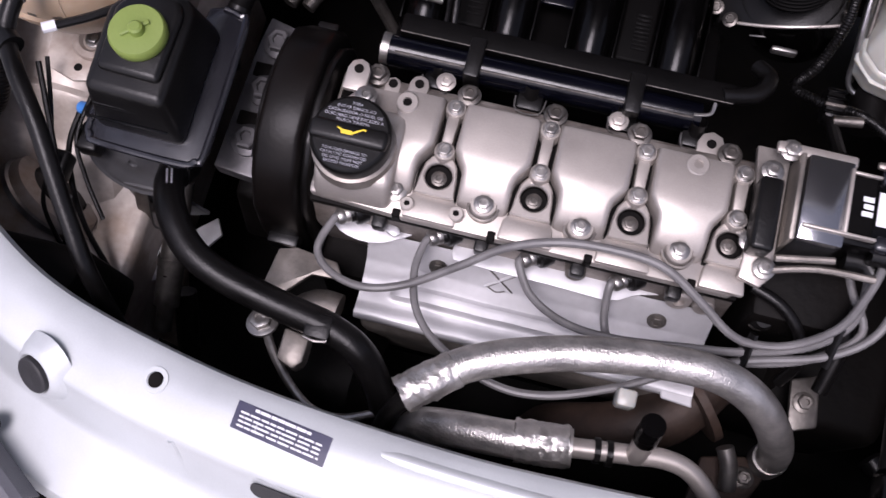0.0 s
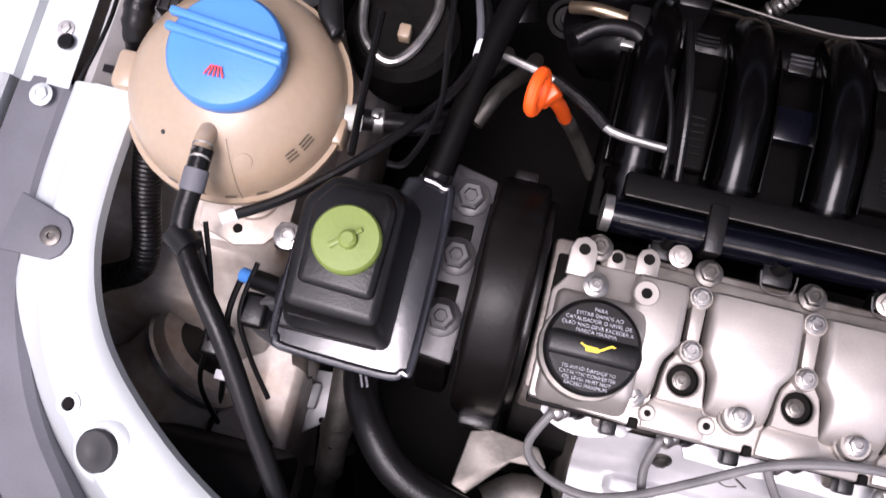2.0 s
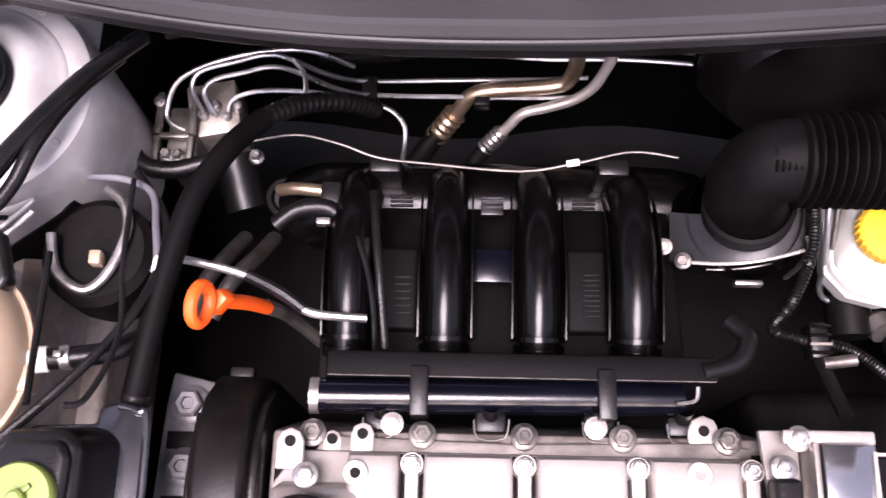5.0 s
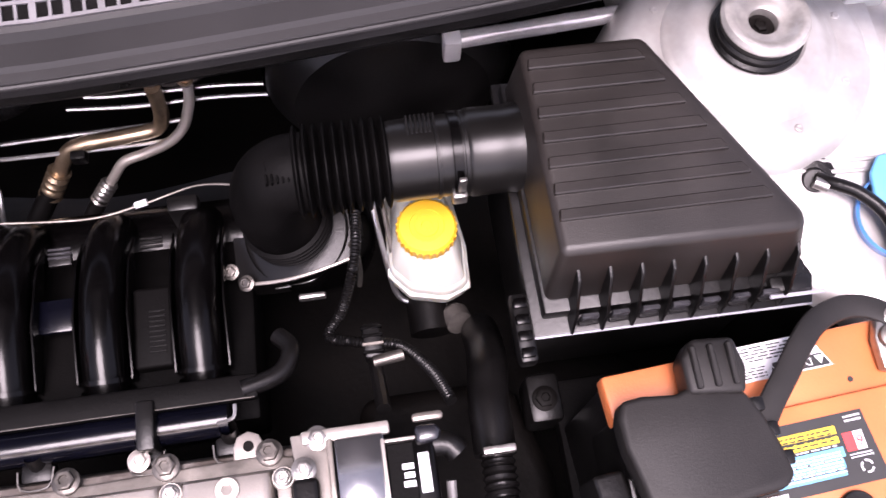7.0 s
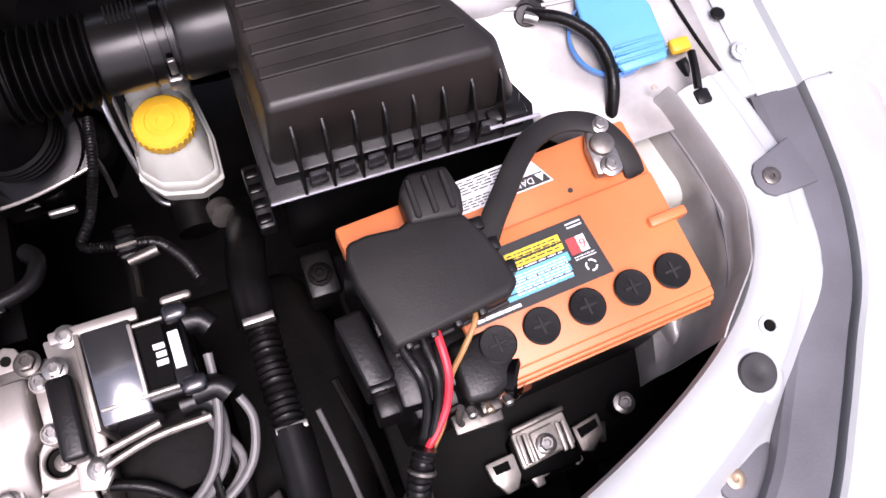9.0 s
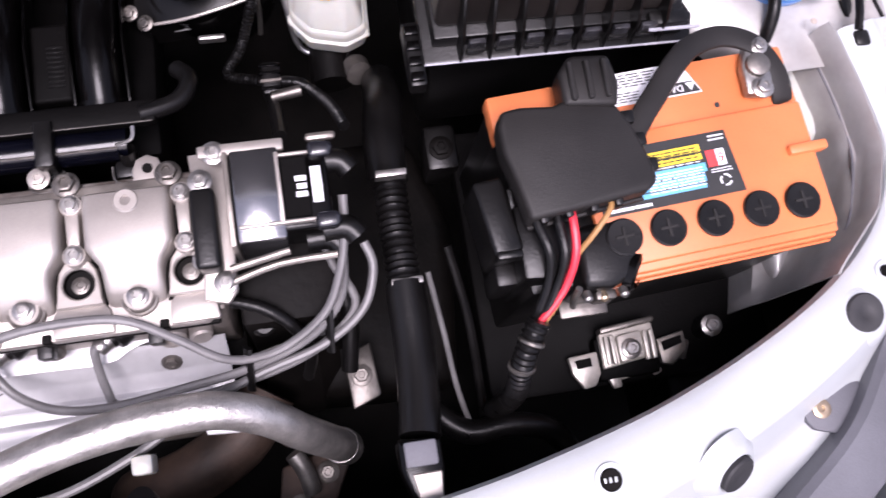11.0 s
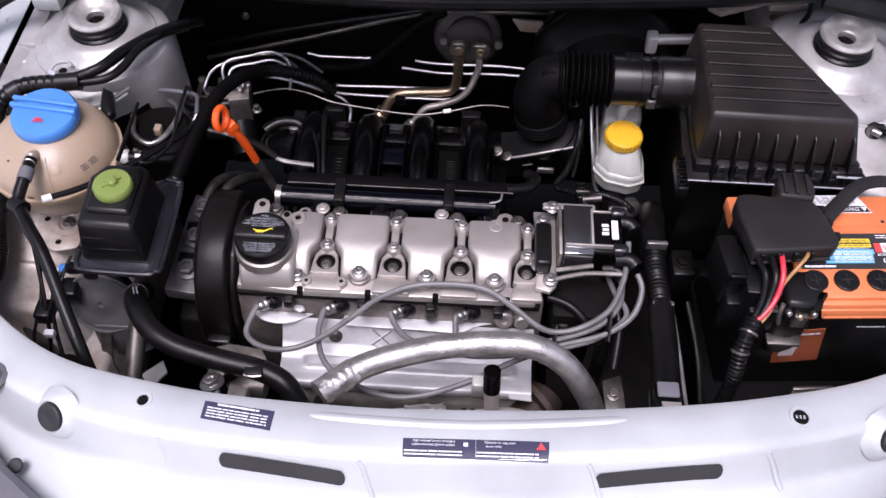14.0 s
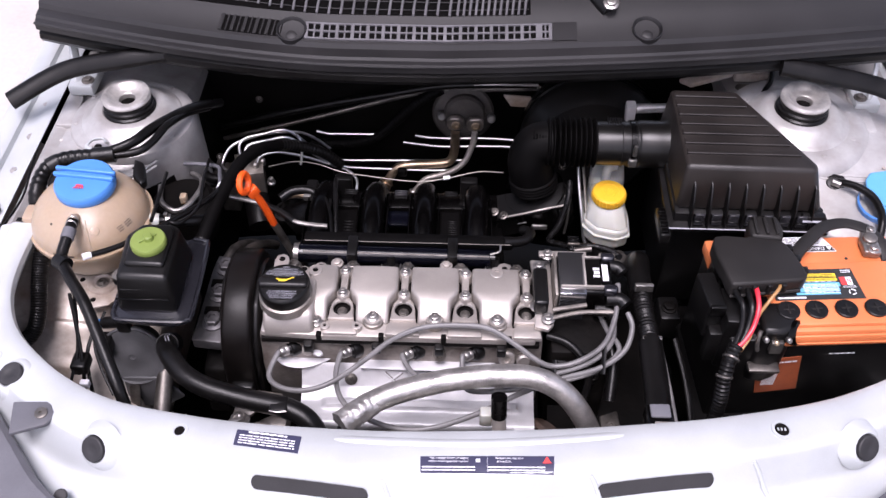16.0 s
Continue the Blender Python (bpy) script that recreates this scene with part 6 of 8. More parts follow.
part("wart", lathe([(0.007, 0), (0.006, 0.003), (0, 0.004)], (-0.456, 0.064, 0.879), (0.3, -0.6, 0.75), 18), TANK, tank)
part("side_lug", box(-0.575, -0.556, 0.10, 0.13, 0.838, 0.862, 0.005), TANK, tank)
part("side_lug", box(-0.412, -0.400, 0.098, 0.118, 0.83, 0.852, 0.003), TANK, tank)
def on_tank(a, e):
    """A place and outward normal on the upper half, by angle round and height angle."""
    p = Vector((R * math.cos(e) * math.cos(a), R * math.cos(e) * math.sin(a), 0.058 * math.sin(e)))
    n = Vector((p.x / R ** 2, p.y / R ** 2, p.z / 0.058 ** 2)).normalized()
    return Vector(TC) + p + n * 0.0002, n


for a, e, w in ((-0.64, 0.47, 0.009), (-0.45, 0.47, 0.011)):
    p, n = on_tank(a, e)
    side = Vector((-math.sin(a), math.cos(a), 0))
    part("level_mark", bars(p + n * 0.0003, side, n.cross(side), w, 0.009, 3, rng, 0.75), INK, tank, "small smudged black print")
for k in range(4):
    p, n = on_tank(-1.9 + 0.28 * k, 0.12)
    part("level_mark", place(box(-0.004, 0.004, -0.0012, 0.0012, 0, 0.0005, 0), Matrix.Translation(p) @ aim(n)), STEEL_DARK, tank)
for k in range(3):
    part("clip_wire", lathe([(0.0068, -0.0008), (0.0076, 0), (0.0068, 0.0008)], (-0.4785 + 0.0007 * k, 0.062 - 0.005 * k, 0.9005 + 0.0012 * k), (0.1, -0.9, 0.25), 16), STEEL, tank, "small wire clip")
part("pip", disc(on_tank(-2.1, 0.75)[0], 0.0016, 0.001, on_tank(-2.1, 0.75)[1], 12, 0.0003), INK, tank)
part("mould_line", tube([on_tank(-1.25, e)[0] for e in np.linspace(0.05, 0.9, 10)], 0.0006, 6, 1), TANK, tank)

part("side_outlet", tube([(-0.405, 0.122, 0.842), (-0.392, 0.124, 0.840)], 0.010, 16, 2), WHITE, tank)
to = thing("tank_hose", (-0.37, 0.13, 0.84), "black coolant hose with a spring clamp leaving the tank", "hose")
part("hose", tube([(-0.396, 0.123, 0.841), (-0.375, 0.126, 0.838), (-0.350, 0.132, 0.832), (-0.330, 0.145, 0.822)], 0.0082, 14, 5), RUBBER, to)
part("spring_clamp", lathe([(0.0084, -0.004), (0.0094, -0.003), (0.0094, 0.003), (0.0084, 0.004)], (-0.380, 0.1255, 0.839), (1, 0.14, -0.12), 24), STEEL, to, "steel spring clamp")
part("clamp_ear", box(-0.384, -0.378, 0.123, 0.128, 0.847, 0.854, 0.001), STEEL, to)

lw_pipe = thing("steering_pipe", (-0.5, -0.07, 0.55), "thin bent steel pipe low in the bay corner", "pipe")
ch = thing("overflow_hose", (-0.44, -0.05, 0.86), "black rubber coolant hose with a clear clip", "hose")
part("hose", tube([(-0.477, 0.060, 0.902), (-0.478, 0.035, 0.899), (-0.479, 0.005, 0.890), (-0.460, -0.025, 0.888), (-0.433, -0.060, 0.880), (-0.400, -0.115, 0.855), (-0.375, -0.158, 0.825), (-0.36, -0.19, 0.76)], 0.0075, 14, 7), RUBBER, ch)
part("clip", tube([(-0.4775, 0.046, 0.9005), (-0.478, 0.031, 0.898)], 0.0086, 14, 2), RUBBER_GREY, ch, "clear plastic hose clip")
part("joint", tube([(-0.484, 0.004, 0.888), (-0.470, -0.006, 0.889)], 0.0105, 12, 2), BLACK, ch)
part("thin_pipe", tube([(-0.560, 0.030, 0.560), (-0.574, -0.016, 0.552), (-0.545, -0.050, 0.550), (-0.489, -0.090, 0.552), (-0.435, -0.132, 0.556), (-0.426, -0.160, 0.54)], 0.0040, 10, 6), STEEL, lw_pipe)
ov = thing("vapour_tube", (-0.4, 0.06, 0.86), "thin black tube with a white tip beside the tank", "hose")
part("tube", tube([(-0.455, 0.025, 0.874), (-0.42, 0.05, 0.868), (-0.375, 0.095, 0.862), (-0.335, 0.15, 0.850), (-0.32, 0.195, 0.838), (-0.325, 0.24, 0.82), (-0.36, 0.29, 0.80)], 0.0038, 10, 6), RUBBER, ov)
part("tip", tube([(-0.461, 0.021, 0.875), (-0.452, 0.027, 0.8735)], 0.0046, 10, 2), PRINT, ov)
part("tag", tube([(-0.3205, 0.192, 0.838), (-0.3202, 0.204, 0.836)], 0.0050, 10, 2), PRINT, ov)
part("wand", tube([(-0.395, 0.20, 0.86), (-0.390, 0.13, 0.87), (-0.385, 0.085, 0.88)], 0.0028, 8, 4), RUBBER, ov)

wp = thing("heater_pipe", (-0.37, 0.24, 0.79), "pale bent metal pipe beside the coolant tank", "pipe")
part("pipe", tube([(-0.425, 0.235, 0.800), (-0.418, 0.205, 0.795), (-0.395, 0.190, 0.792), (-0.377, 0.205, 0.792), (-0.366, 0.24, 0.792), (-0.372, 0.265, 0.79), (-0.39, 0.28, 0.785)], 0.0042, 10, 7), STEEL, wp)
part("drum", lathe([(0.045, 0), (0.048, 0.02), (0.047, 0.06), (0.04, 0.066), (0, 0.066)], (-0.392, 0.225, 0.72), seg=36), DARK, wp, "dark round canister")
part("nub", box(-0.392, -0.382, 0.21, 0.222, 0.786, 0.80, 0.002), TANK, wp)

har = thing("wiring_harness", (-0.45, 0.24, 0.86), "black taped wiring harness behind the coolant tank", "harness")
part("trunk", tube([(-0.568, 0.135, 0.832), (-0.5690, 0.152, 0.860), (-0.5630, 0.187, 0.872), (-0.540, 0.206, 0.877), (-0.487, 0.214, 0.878)], 0.0105, 14, 6, ridges=0.010, depth=0.0012), RUBBER, har)
part("strand", tube([(-0.490, 0.2140, 0.880), (-0.447, 0.2320, 0.889), (-0.424, 0.2720, 0.886), (-0.389, 0.340, 0.866), (-0.360, 0.40, 0.83)], 0.0072, 12, 6), RUBBER, har)
part("strand", tube([(-0.490, 0.2130, 0.877), (-0.442, 0.2220, 0.879), (-0.422, 0.2440, 0.880), (-0.408, 0.2800, 0.882), (-0.392, 0.331, 0.864), (-0.372, 0.375, 0.84)], 0.0058, 12, 6), RUBBER, har)
part("strand", tube([(-0.486, 0.2170, 0.881), (-0.450, 0.2270, 0.886), (-0.430, 0.2520, 0.886), (-0.414, 0.2860, 0.884)], 0.0042, 10, 6), BLACK_GLOSS, har)
part("tape", tube([(-0.500, 0.2130, 0.878), (-0.470, 0.2170, 0.879)], 0.0122, 14, 3), BLACK, har)
part("tape", tube([(-0.560, 0.192, 0.8735), (-0.548, 0.201, 0.876)], 0.0128, 14, 2), BLACK, har)
part("connector", prism([(-0.446, 0.222), (-0.430, 0.214), (-0.418, 0.178), (-0.424, 0.168), (-0.440, 0.186)], 0.852, 0.868, 0.004, 3), BLACK, har, "black plug hanging from the harness")
part("plug", box(-0.556, -0.526, 0.160, 0.192, 0.850, 0.872, 0.005), BLACK, har)
for k in range(4):
    part("plug_rib", box(-0.553 + 0.007 * k, -0.551 + 0.007 * k, 0.162, 0.190, 0.8715, 0.8735, 0.0005, 1), BLACK_MATT, har)

hook = thing("wing_bracket", (-0.504, 0.25, 0.87), "silver hooked cable bracket on the inner wing", "bracket")
part("hook", tube([(-0.51, 0.233, 0.868), (-0.522, 0.243, 0.868), (-0.518, 0.258, 0.868), (-0.503, 0.262, 0.868), (-0.494, 0.253, 0.868)], 0.0045, 10, 6, flat=0.5), SILVER, hook)
part("slot", disc((-0.507, 0.248, 0.866), 0.0055, 0.001), DARK, hook)
loom = thing("corrugated_loom", (-0.53, 0.0, 0.78), "black corrugated cable conduit down the inner wing", "cable conduit")
part("conduit", tube([(-0.545, 0.092, 0.835), (-0.5455, 0.072, 0.828), (-0.547, 0.038, 0.802), (-0.5450, 0.004, 0.776), (-0.556, -0.015, 0.752), (-0.590, -0.028, 0.73), (-0.62, -0.04, 0.70)], 0.0105, 16, 6, ridges=0.0036, depth=0.0010), RUBBER, loom)
part("thin_cable", tube([(-0.50, 0.02, 0.80), (-0.475, -0.05, 0.76), (-0.475, -0.09, 0.70), (-0.49, -0.13, 0.65)], 0.0028, 8, 6), RUBBER, loom)

horn = thing("horn", (-0.416, -0.033, 0.70), "dark grey round disc horn on a steel bracket", "horn")
HC, HN = Vector((-0.4175, -0.030, 0.728)), Vector((0.0, -0.93, 0.37)).normalized()
part("disc", lathe([(0.0, -0.014), (0.037, -0.012), (0.0445, -0.006), (0.0462, -0.002), (0.0462, 0.0012), (0.0448, 0.0030), (0.0420, 0.0014), (0.0375, 0.0020), (0.028, -0.0012), (0.016, -0.0004), (0.0070, 0.0028), (0.0045, 0.0032), (0.0036, 0.0012), (0, 0.0012)], HC, HN, 64), HORN, horn)
part("rear_can", lathe([(0.030, -0.010), (0.031, -0.030), (0.028, -0.040), (0.012, -0.042), (0, -0.042)], HC, HN, 40), BLACK, horn, "black rear housing")
part("bracket", prism([(-0.470, -0.088), (-0.456, -0.056), (-0.395, -0.052), (-0.372, -0.030), (-0.362, -0.048), (-0.390, -0.092), (-0.422, -0.118), (-0.452, -0.112)], 0.578, 0.584, 0.0015, 2), SHEET, horn, "pale mounting plate")
for x, y in ((-0.434, -0.105), (-0.404, -0.100)):
    part("plate_hole", disc((x, y, 0.5838), 0.003, 0.001, seg=14, bev=0.0003), DARK, horn)
part("tab", prism([(-0.440, -0.092), (-0.412, -0.092), (-0.412, -0.066), (-0.440, -0.066)], 0.584, 0.592, 0.003, 2), SHEET, horn, "bright clamp tab")
part("stay", band([(-0.426, -0.070, 0.594), (-0.427, -0.064, 0.612), (-0.425, -0.058, 0.650), (-0.422, -0.036, 0.700)], 0.008, 0.002), STEEL_DARK, horn)
part("stud", lathe([(0.0075, -0.02), (0.0080, -0.004), (0.0065, 0.004), (0.0045, 0.006), (0, 0.007)], (-0.429, -0.056, 0.622), (0, -0.4, 1), 20), STEEL, horn, "round-headed steel stud")
part("arm_plate", prism([(-0.435, 0.697), (-0.441, 0.628), (-0.390, 0.626), (-0.357, 0.653), (-0.366, 0.672), (-0.383, 0.699)], -0.046, -0.042, 0.0015, 2, axis="y"), HORN, horn, "grey steel bracket arm")

lampb = thing("headlamp_housing", (-0.47, -0.10, 0.70), "dusty silver rear drum of the headlamp", "headlamp")
part("drum", lathe([(0.030, 0.02), (0.046, 0.018), (0.05, 0.008), (0.05, -0.04), (0.058, -0.06), (0.06, -0.10)], (-0.515, -0.075, 0.668), (0.62, 0.72, 0.42), 40), SILVER_DIRTY, lampb)
part("ring", lathe([(0.050, 0.0), (0.0535, 0.001), (0.0535, 0.007), (0.050, 0.008)], (-0.515, -0.075, 0.668), (0.62, 0.72, 0.42), 40), STEEL, lampb)
part("cover", lathe([(0.0, 0.024), (0.02, 0.023), (0.030, 0.018)], (-0.515, -0.075, 0.668), (0.62, 0.72, 0.42), 40), BLACK, lampb)
part("neck", prism([(-0.13, 0.66), (-0.13, 0.78), (-0.17, 0.80), (-0.2, 0.78), (-0.2, 0.66)], -0.52, -0.40, 0.01, 2, axis="x"), DARK, lampb)

rh = thing("radiator_hose", (-0.25, -0.13, 0.80), "thick black rubber radiator hose with faded white print", "hose")
part("hose", tube([(-0.356, -0.030, 0.76), (-0.352, -0.055, 0.79), (-0.336, -0.085, 0.806), (-0.312, -0.112, 0.807), (-0.28, -0.128, 0.803), (-0.23, -0.139, 0.797), (-0.175, -0.149, 0.792), (-0.145, -0.165, 0.78), (-0.125, -0.195, 0.74), (-0.12, -0.22, 0.68)], 0.0132, 18, 7), RUBBER, rh)
part("end_sleeve", tube([(-0.356, -0.030, 0.76), (-0.354, -0.048, 0.782)], 0.0150, 18, 3), BLACK, rh)
for c, d, n in (((-0.3530, -0.0500, 0.7850), (0.12, -0.72, 0.68), (0.10, 0.62, 0.70)), ((-0.3480, -0.0640, 0.7960), (0.40, -0.80, 0.45), (0.10, 0.42, 0.80))):
    d = Vector(d).normalized()
    n = (Vector(n) - d * Vector(n).dot(d)).normalized()
    part("print", bars(Vector(c) + n * 0.0136, d, n.cross(d), 0.019, 0.0075, 2, rng, 0.8), PALE, rh, "faded white print")
part("clip", box(-0.198, -0.176, -0.160, -0.139, 0.800, 0.8062, 0.002), RUBBER, rh, "rubber-covered hose clip")
part("clip_edge", tube([(-0.197, -0.1605, 0.8055), (-0.187, -0.1625, 0.8062), (-0.177, -0.1605, 0.8055)], 0.0014, 8, 3), STEEL, rh, "steel clip edge")
shock = thing("lamp_motor", (-0.38, -0.13, 0.62), "tarnished metal cylinder below the hose", "cylinder")
part("body", tube([(-0.3775, -0.030, 0.700), (-0.3776, -0.060, 0.682), (-0.3778, -0.100, 0.658)], 0.0118, 20, 3), STEEL_DARK, shock)
part("collar", tube([(-0.3778, -0.098, 0.659), (-0.3780, -0.106, 0.654)], 0.0142, 20, 2), STEEL_DARK, shock)
part("barrel", tube([(-0.3780, -0.106, 0.654), (-0.3782, -0.142, 0.632)], 0.0130, 20, 2), STEEL_DARK, shock)
part("tip", tube([(-0.3782, -0.142, 0.632), (-0.379, -0.166, 0.617)], 0.0088, 16, 2), STEEL_DARK, shock)
part("barrel_hole", disc((-0.378, -0.118, 0.6595), 0.0028, 0.001, (0, 0.52, 0.85), 14, 0.0003), DARK, shock)
part("lower_tube", tube([(-0.375, -0.12, 0.60), (-0.365, -0.18, 0.55)], 0.012, 14, 2), BLACK, shock)
pump = thing("belt_tensioner", (-0.24, -0.07, 0.70), "grey aluminium bracket and tensioner beside the block", "bracket")
part("plate", prism([(-0.262, -0.075), (-0.245, -0.07), (-0.205, -0.075), (-0.195, -0.09), (-0.225, -0.092), (-0.255, -0.125), (-0.268, -0.12)], 0.708, 0.714, 0.0015, 2), ALU_DARK, pump)
part("body", tube([(-0.235, -0.13, 0.69), (-0.215, -0.115, 0.69), (-0.195, -0.115, 0.69)], 0.016, 16, 3), ALU_DARK, pump)
part("fitting", tube([(-0.241, -0.146, 0.770), (-0.238, -0.158, 0.765), (-0.226, -0.178, 0.752), (-0.205, -0.200, 0.740), (-0.182, -0.213, 0.740), (-0.153, -0.212, 0.742), (-0.115, -0.194, 0.748), (-0.098, -0.182, 0.752)], 0.0040, 10, 6), STEEL, pump, "bent steel pipe")
part("nut", hexhead((-0.242, -0.153, 0.765), 0.010, 0.010, (-0.2, 0.3, 1)), STEEL, pump)
part("connector", prism([(-0.222, -0.152), (-0.199, -0.156), (-0.199, -0.178), (-0.206, -0.186), (-0.222, -0.180)], 0.745, 0.768, 0.003, 2), ALU_DARK, pump, "stained aluminium sensor bracket")

# ---------- air conditioning hoses in front ----------
h1 = thing("foil_hose", (0.05, -0.13, 0.83), "thick air conditioning hose in a crinkled silver sleeve", "hose")
part("sleeve", tube([(-0.088, -0.174, 0.828), (-0.060, -0.153, 0.828), (-0.02, -0.136, 0.828), (0.03, -0.122, 0.828), (0.085, -0.114, 0.827), (0.130, -0.113, 0.822), (0.165, -0.122, 0.806), (0.192, -0.137, 0.775), (0.212, -0.146, 0.725), (0.222, -0.150, 0.68)], 0.0142, 26, 8, ridges=0.0021, depth=0.00013), FOIL, h1)
def crumple(bm, amount, seed, size=0.006):
    """Uneven creases in wrapped foil."""
    for v in bm.verts:
        v.co += Vector(noise.noise_vector(v.co / size + Vector((seed, 0, 0)))) * amount
        v.co += Vector(noise.noise_vector(v.co / (size * 0.4) + Vector((0, seed, 0)))) * amount * 0.4
    return bm


part("cuff", crumple(tube([(-0.105, -0.190, 0.828), (-0.095, -0.181, 0.828), (-0.082, -0.170, 0.828), (-0.069, -0.159, 0.828)], 0.0152, 36, 8), 0.0016, 3.0), FOIL, h1, "crumpled silver tape cuff")
part("end_ring", tube([(0.219, -0.149, 0.69), (0.224, -0.151, 0.655)], 0.0145, 20, 4, ridges=0.008, depth=0.0018), STEEL, h1)
part("inlet", tube([(-0.097, -0.182, 0.822), (-0.115, -0.205, 0.79), (-0.125, -0.23, 0.74)], 0.008, 12, 4), RUBBER, h1)
h2 = thing("foil_pipe", (0.03, -0.19, 0.79), "silver-sleeved pipe with a bare aluminium end", "pipe")
part("sleeve", tube([(-0.105, -0.215, 0.71), (-0.09, -0.203, 0.745), (-0.06, -0.200, 0.772), (-0.015, -0.198, 0.786), (0.035, -0.193, 0.79)], 0.0155, 20, 7, ridges=0.0025, depth=0.00012), FOIL, h2)
part("cuff", crumple(tube([(-0.010, -0.1975, 0.787), (0.004, -0.196, 0.788), (0.018, -0.1945, 0.789), (0.032, -0.193, 0.790)], 0.0172, 36, 8), 0.0020, 9.0), FOIL, h2)
part("pipe", tube([(0.03, -0.193, 0.79), (0.075, -0.187, 0.79), (0.110, -0.183, 0.788), (0.135, -0.190, 0.784), (0.16, -0.215, 0.775), (0.18, -0.25, 0.76)], 0.0082, 16, 6), ALU, h2)
for x in (0.052, 0.062):
    part("seal_ring", tube([(x, -0.190, 0.790), (x + 0.005, -0.1895, 0.790)], 0.0105, 16, 2), RUBBER, h2)
part("valve_stem", tube([(0.085, -0.186, 0.79), (0.084, -0.181, 0.815), (0.083, -0.176, 0.835)], 0.0085, 16, 3), ALU, h2)
part("valve_cap", tube([(0.083, -0.176, 0.833), (0.082, -0.168, 0.862)], 0.0095, 16, 3), BLACK_GLOSS, h2, "black service port cap")
part("plug", box(0.062, 0.078, -0.150, -0.135, 0.765, 0.79, 0.003), WHITE, h2, "white connector plug")

cond = thing("front_duct", (0.276, -0.05, 0.79), "black corrugated hose ending in a plastic cap", "hose")
part("conduit", tube([(0.287, 0.056, 0.785), (0.286, 0.02, 0.789), (0.286, -0.034, 0.796)], 0.0115, 18, 6, ridges=0.0062, depth=0.0026), RUBBER, cond)
part("rear_pipe", tube([(0.286, 0.055, 0.785), (0.288, 0.10, 0.78), (0.295, 0.14, 0.76), (0.30, 0.18, 0.70)], 0.017, 18, 5), RUBBER, cond)
part("front_pipe", tube([(0.286, -0.034, 0.796), (0.285, -0.09, 0.80), (0.281, -0.135, 0.81), (0.278, -0.155, 0.815)], 0.016, 18, 5), BLACK, cond)
for y in (0.056, -0.034):
    part("clamp", box(0.2745, 0.300, y - 0.003, y + 0.003, 0.795, 0.808, 0.001), STEEL, cond, "bright wire clamp")
part("cap", prism([(0.258, -0.155), (0.291, -0.157), (0.291, -0.178), (0.288, -0.207), (0.266, -0.207), (0.258, -0.178)], 0.81, 0.838, 0.005, 3), BLACK_GLOSS, cond)
part("cap_plate", box(0.2625, 0.2865, -0.1765, -0.158, 0.838, 0.842, 0.002), RUBBER_GREY, cond)
part("cap_tip", prism([(0.266, -0.181), (0.288, -0.181), (0.286, -0.206), (0.270, -0.206)], 0.836, 0.840, 0.001, 1), ALU, cond)
part("foot", box(0.268, 0.296, -0.214, -0.204, 0.836, 0.858, 0.003), BLACK, cond)
lh = thing("lower_hose", (0.36, -0.16, 0.70), "black rubber hose low in the front of the bay", "hose")
part("hose", tube([(0.30, -0.13, 0.70), (0.33, -0.155, 0.70), (0.37, -0.155, 0.70), (0.405, -0.165, 0.695), (0.425, -0.19, 0.68)], 0.011, 14, 6), RUBBER, lh)
part("cable", tube([(0.310, -0.02, 0.76), (0.318, -0.07, 0.74), (0.325, -0.12, 0.72), (0.34, -0.16, 0.68)], 0.0025, 8, 6), WIRE_GREY, lh)
part("cable", tube([(0.33, 0.0, 0.76), (0.34, -0.05, 0.74), (0.345, -0.09, 0.72), (0.35, -0.15, 0.68)], 0.004, 8, 6), RUBBER, lh)
box_l = thing("gearbox_housing", (0.25, 0.05, 0.5), "grimy gearbox casing under the hoses, near-black for deep shade", "gearbox")
# casing takes the near-black so the deep place reads as shaded
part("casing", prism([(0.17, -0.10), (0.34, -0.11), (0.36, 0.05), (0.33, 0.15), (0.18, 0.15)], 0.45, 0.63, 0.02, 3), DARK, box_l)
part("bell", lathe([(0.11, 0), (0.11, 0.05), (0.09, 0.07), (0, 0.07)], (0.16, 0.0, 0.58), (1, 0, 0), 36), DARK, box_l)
part("bolt", hexhead((0.35, 0.111, 0.690), 0.009, 0.008, washer=1.3), DARK, box_l)
part("stud_block", box(0.335, 0.366, 0.09, 0.135, 0.64, 0.690, 0.005), BLACK, box_l)
alt = thing("alternator", (0.0, -0.16, 0.6), "dark alternator and pipes low in front of the engine", "alternator")
part("body", lathe([(0.06, 0), (0.066, 0.01), (0.066, 0.07), (0.05, 0.09), (0, 0.09)], (-0.24, -0.17, 0.60), (1, 0, 0), 36), DARK, alt)
part("manifold", prism([(-0.115, 0.55), (-0.12, 0.66), (-0.07, 0.70), (-0.04, 0.66), (-0.05, 0.55)], -0.18, 0.13, 0.01, 2, axis="x"), ALU_DARK, alt, "rusty exhaust manifold")
rad = solo("radiator", box(-0.34, 0.44, -0.325, -0.262, 0.40, 0.775, 0.006), BLACK, "black radiator and fan shroud behind the front panel", "radiator")

sub = thing("exhaust_downpipe", (0.05, -0.14, 0.62), "rusty brown exhaust pipe and brackets below the hoses", "exhaust pipe")
RUST = mk("rusty_brown_steel", (0.075, 0.045, 0.032), 0.6, 0.3, 0.4, 26, 0.3, 160, dirt=(0.03, 0.02, 0.015))
part("pipe", tube([(0.16, -0.09, 0.66), (0.13, -0.13, 0.655), (0.08, -0.155, 0.64), (0.03, -0.165, 0.60), (0.02, -0.17, 0.50)], 0.027, 20, 6), RUST, sub)
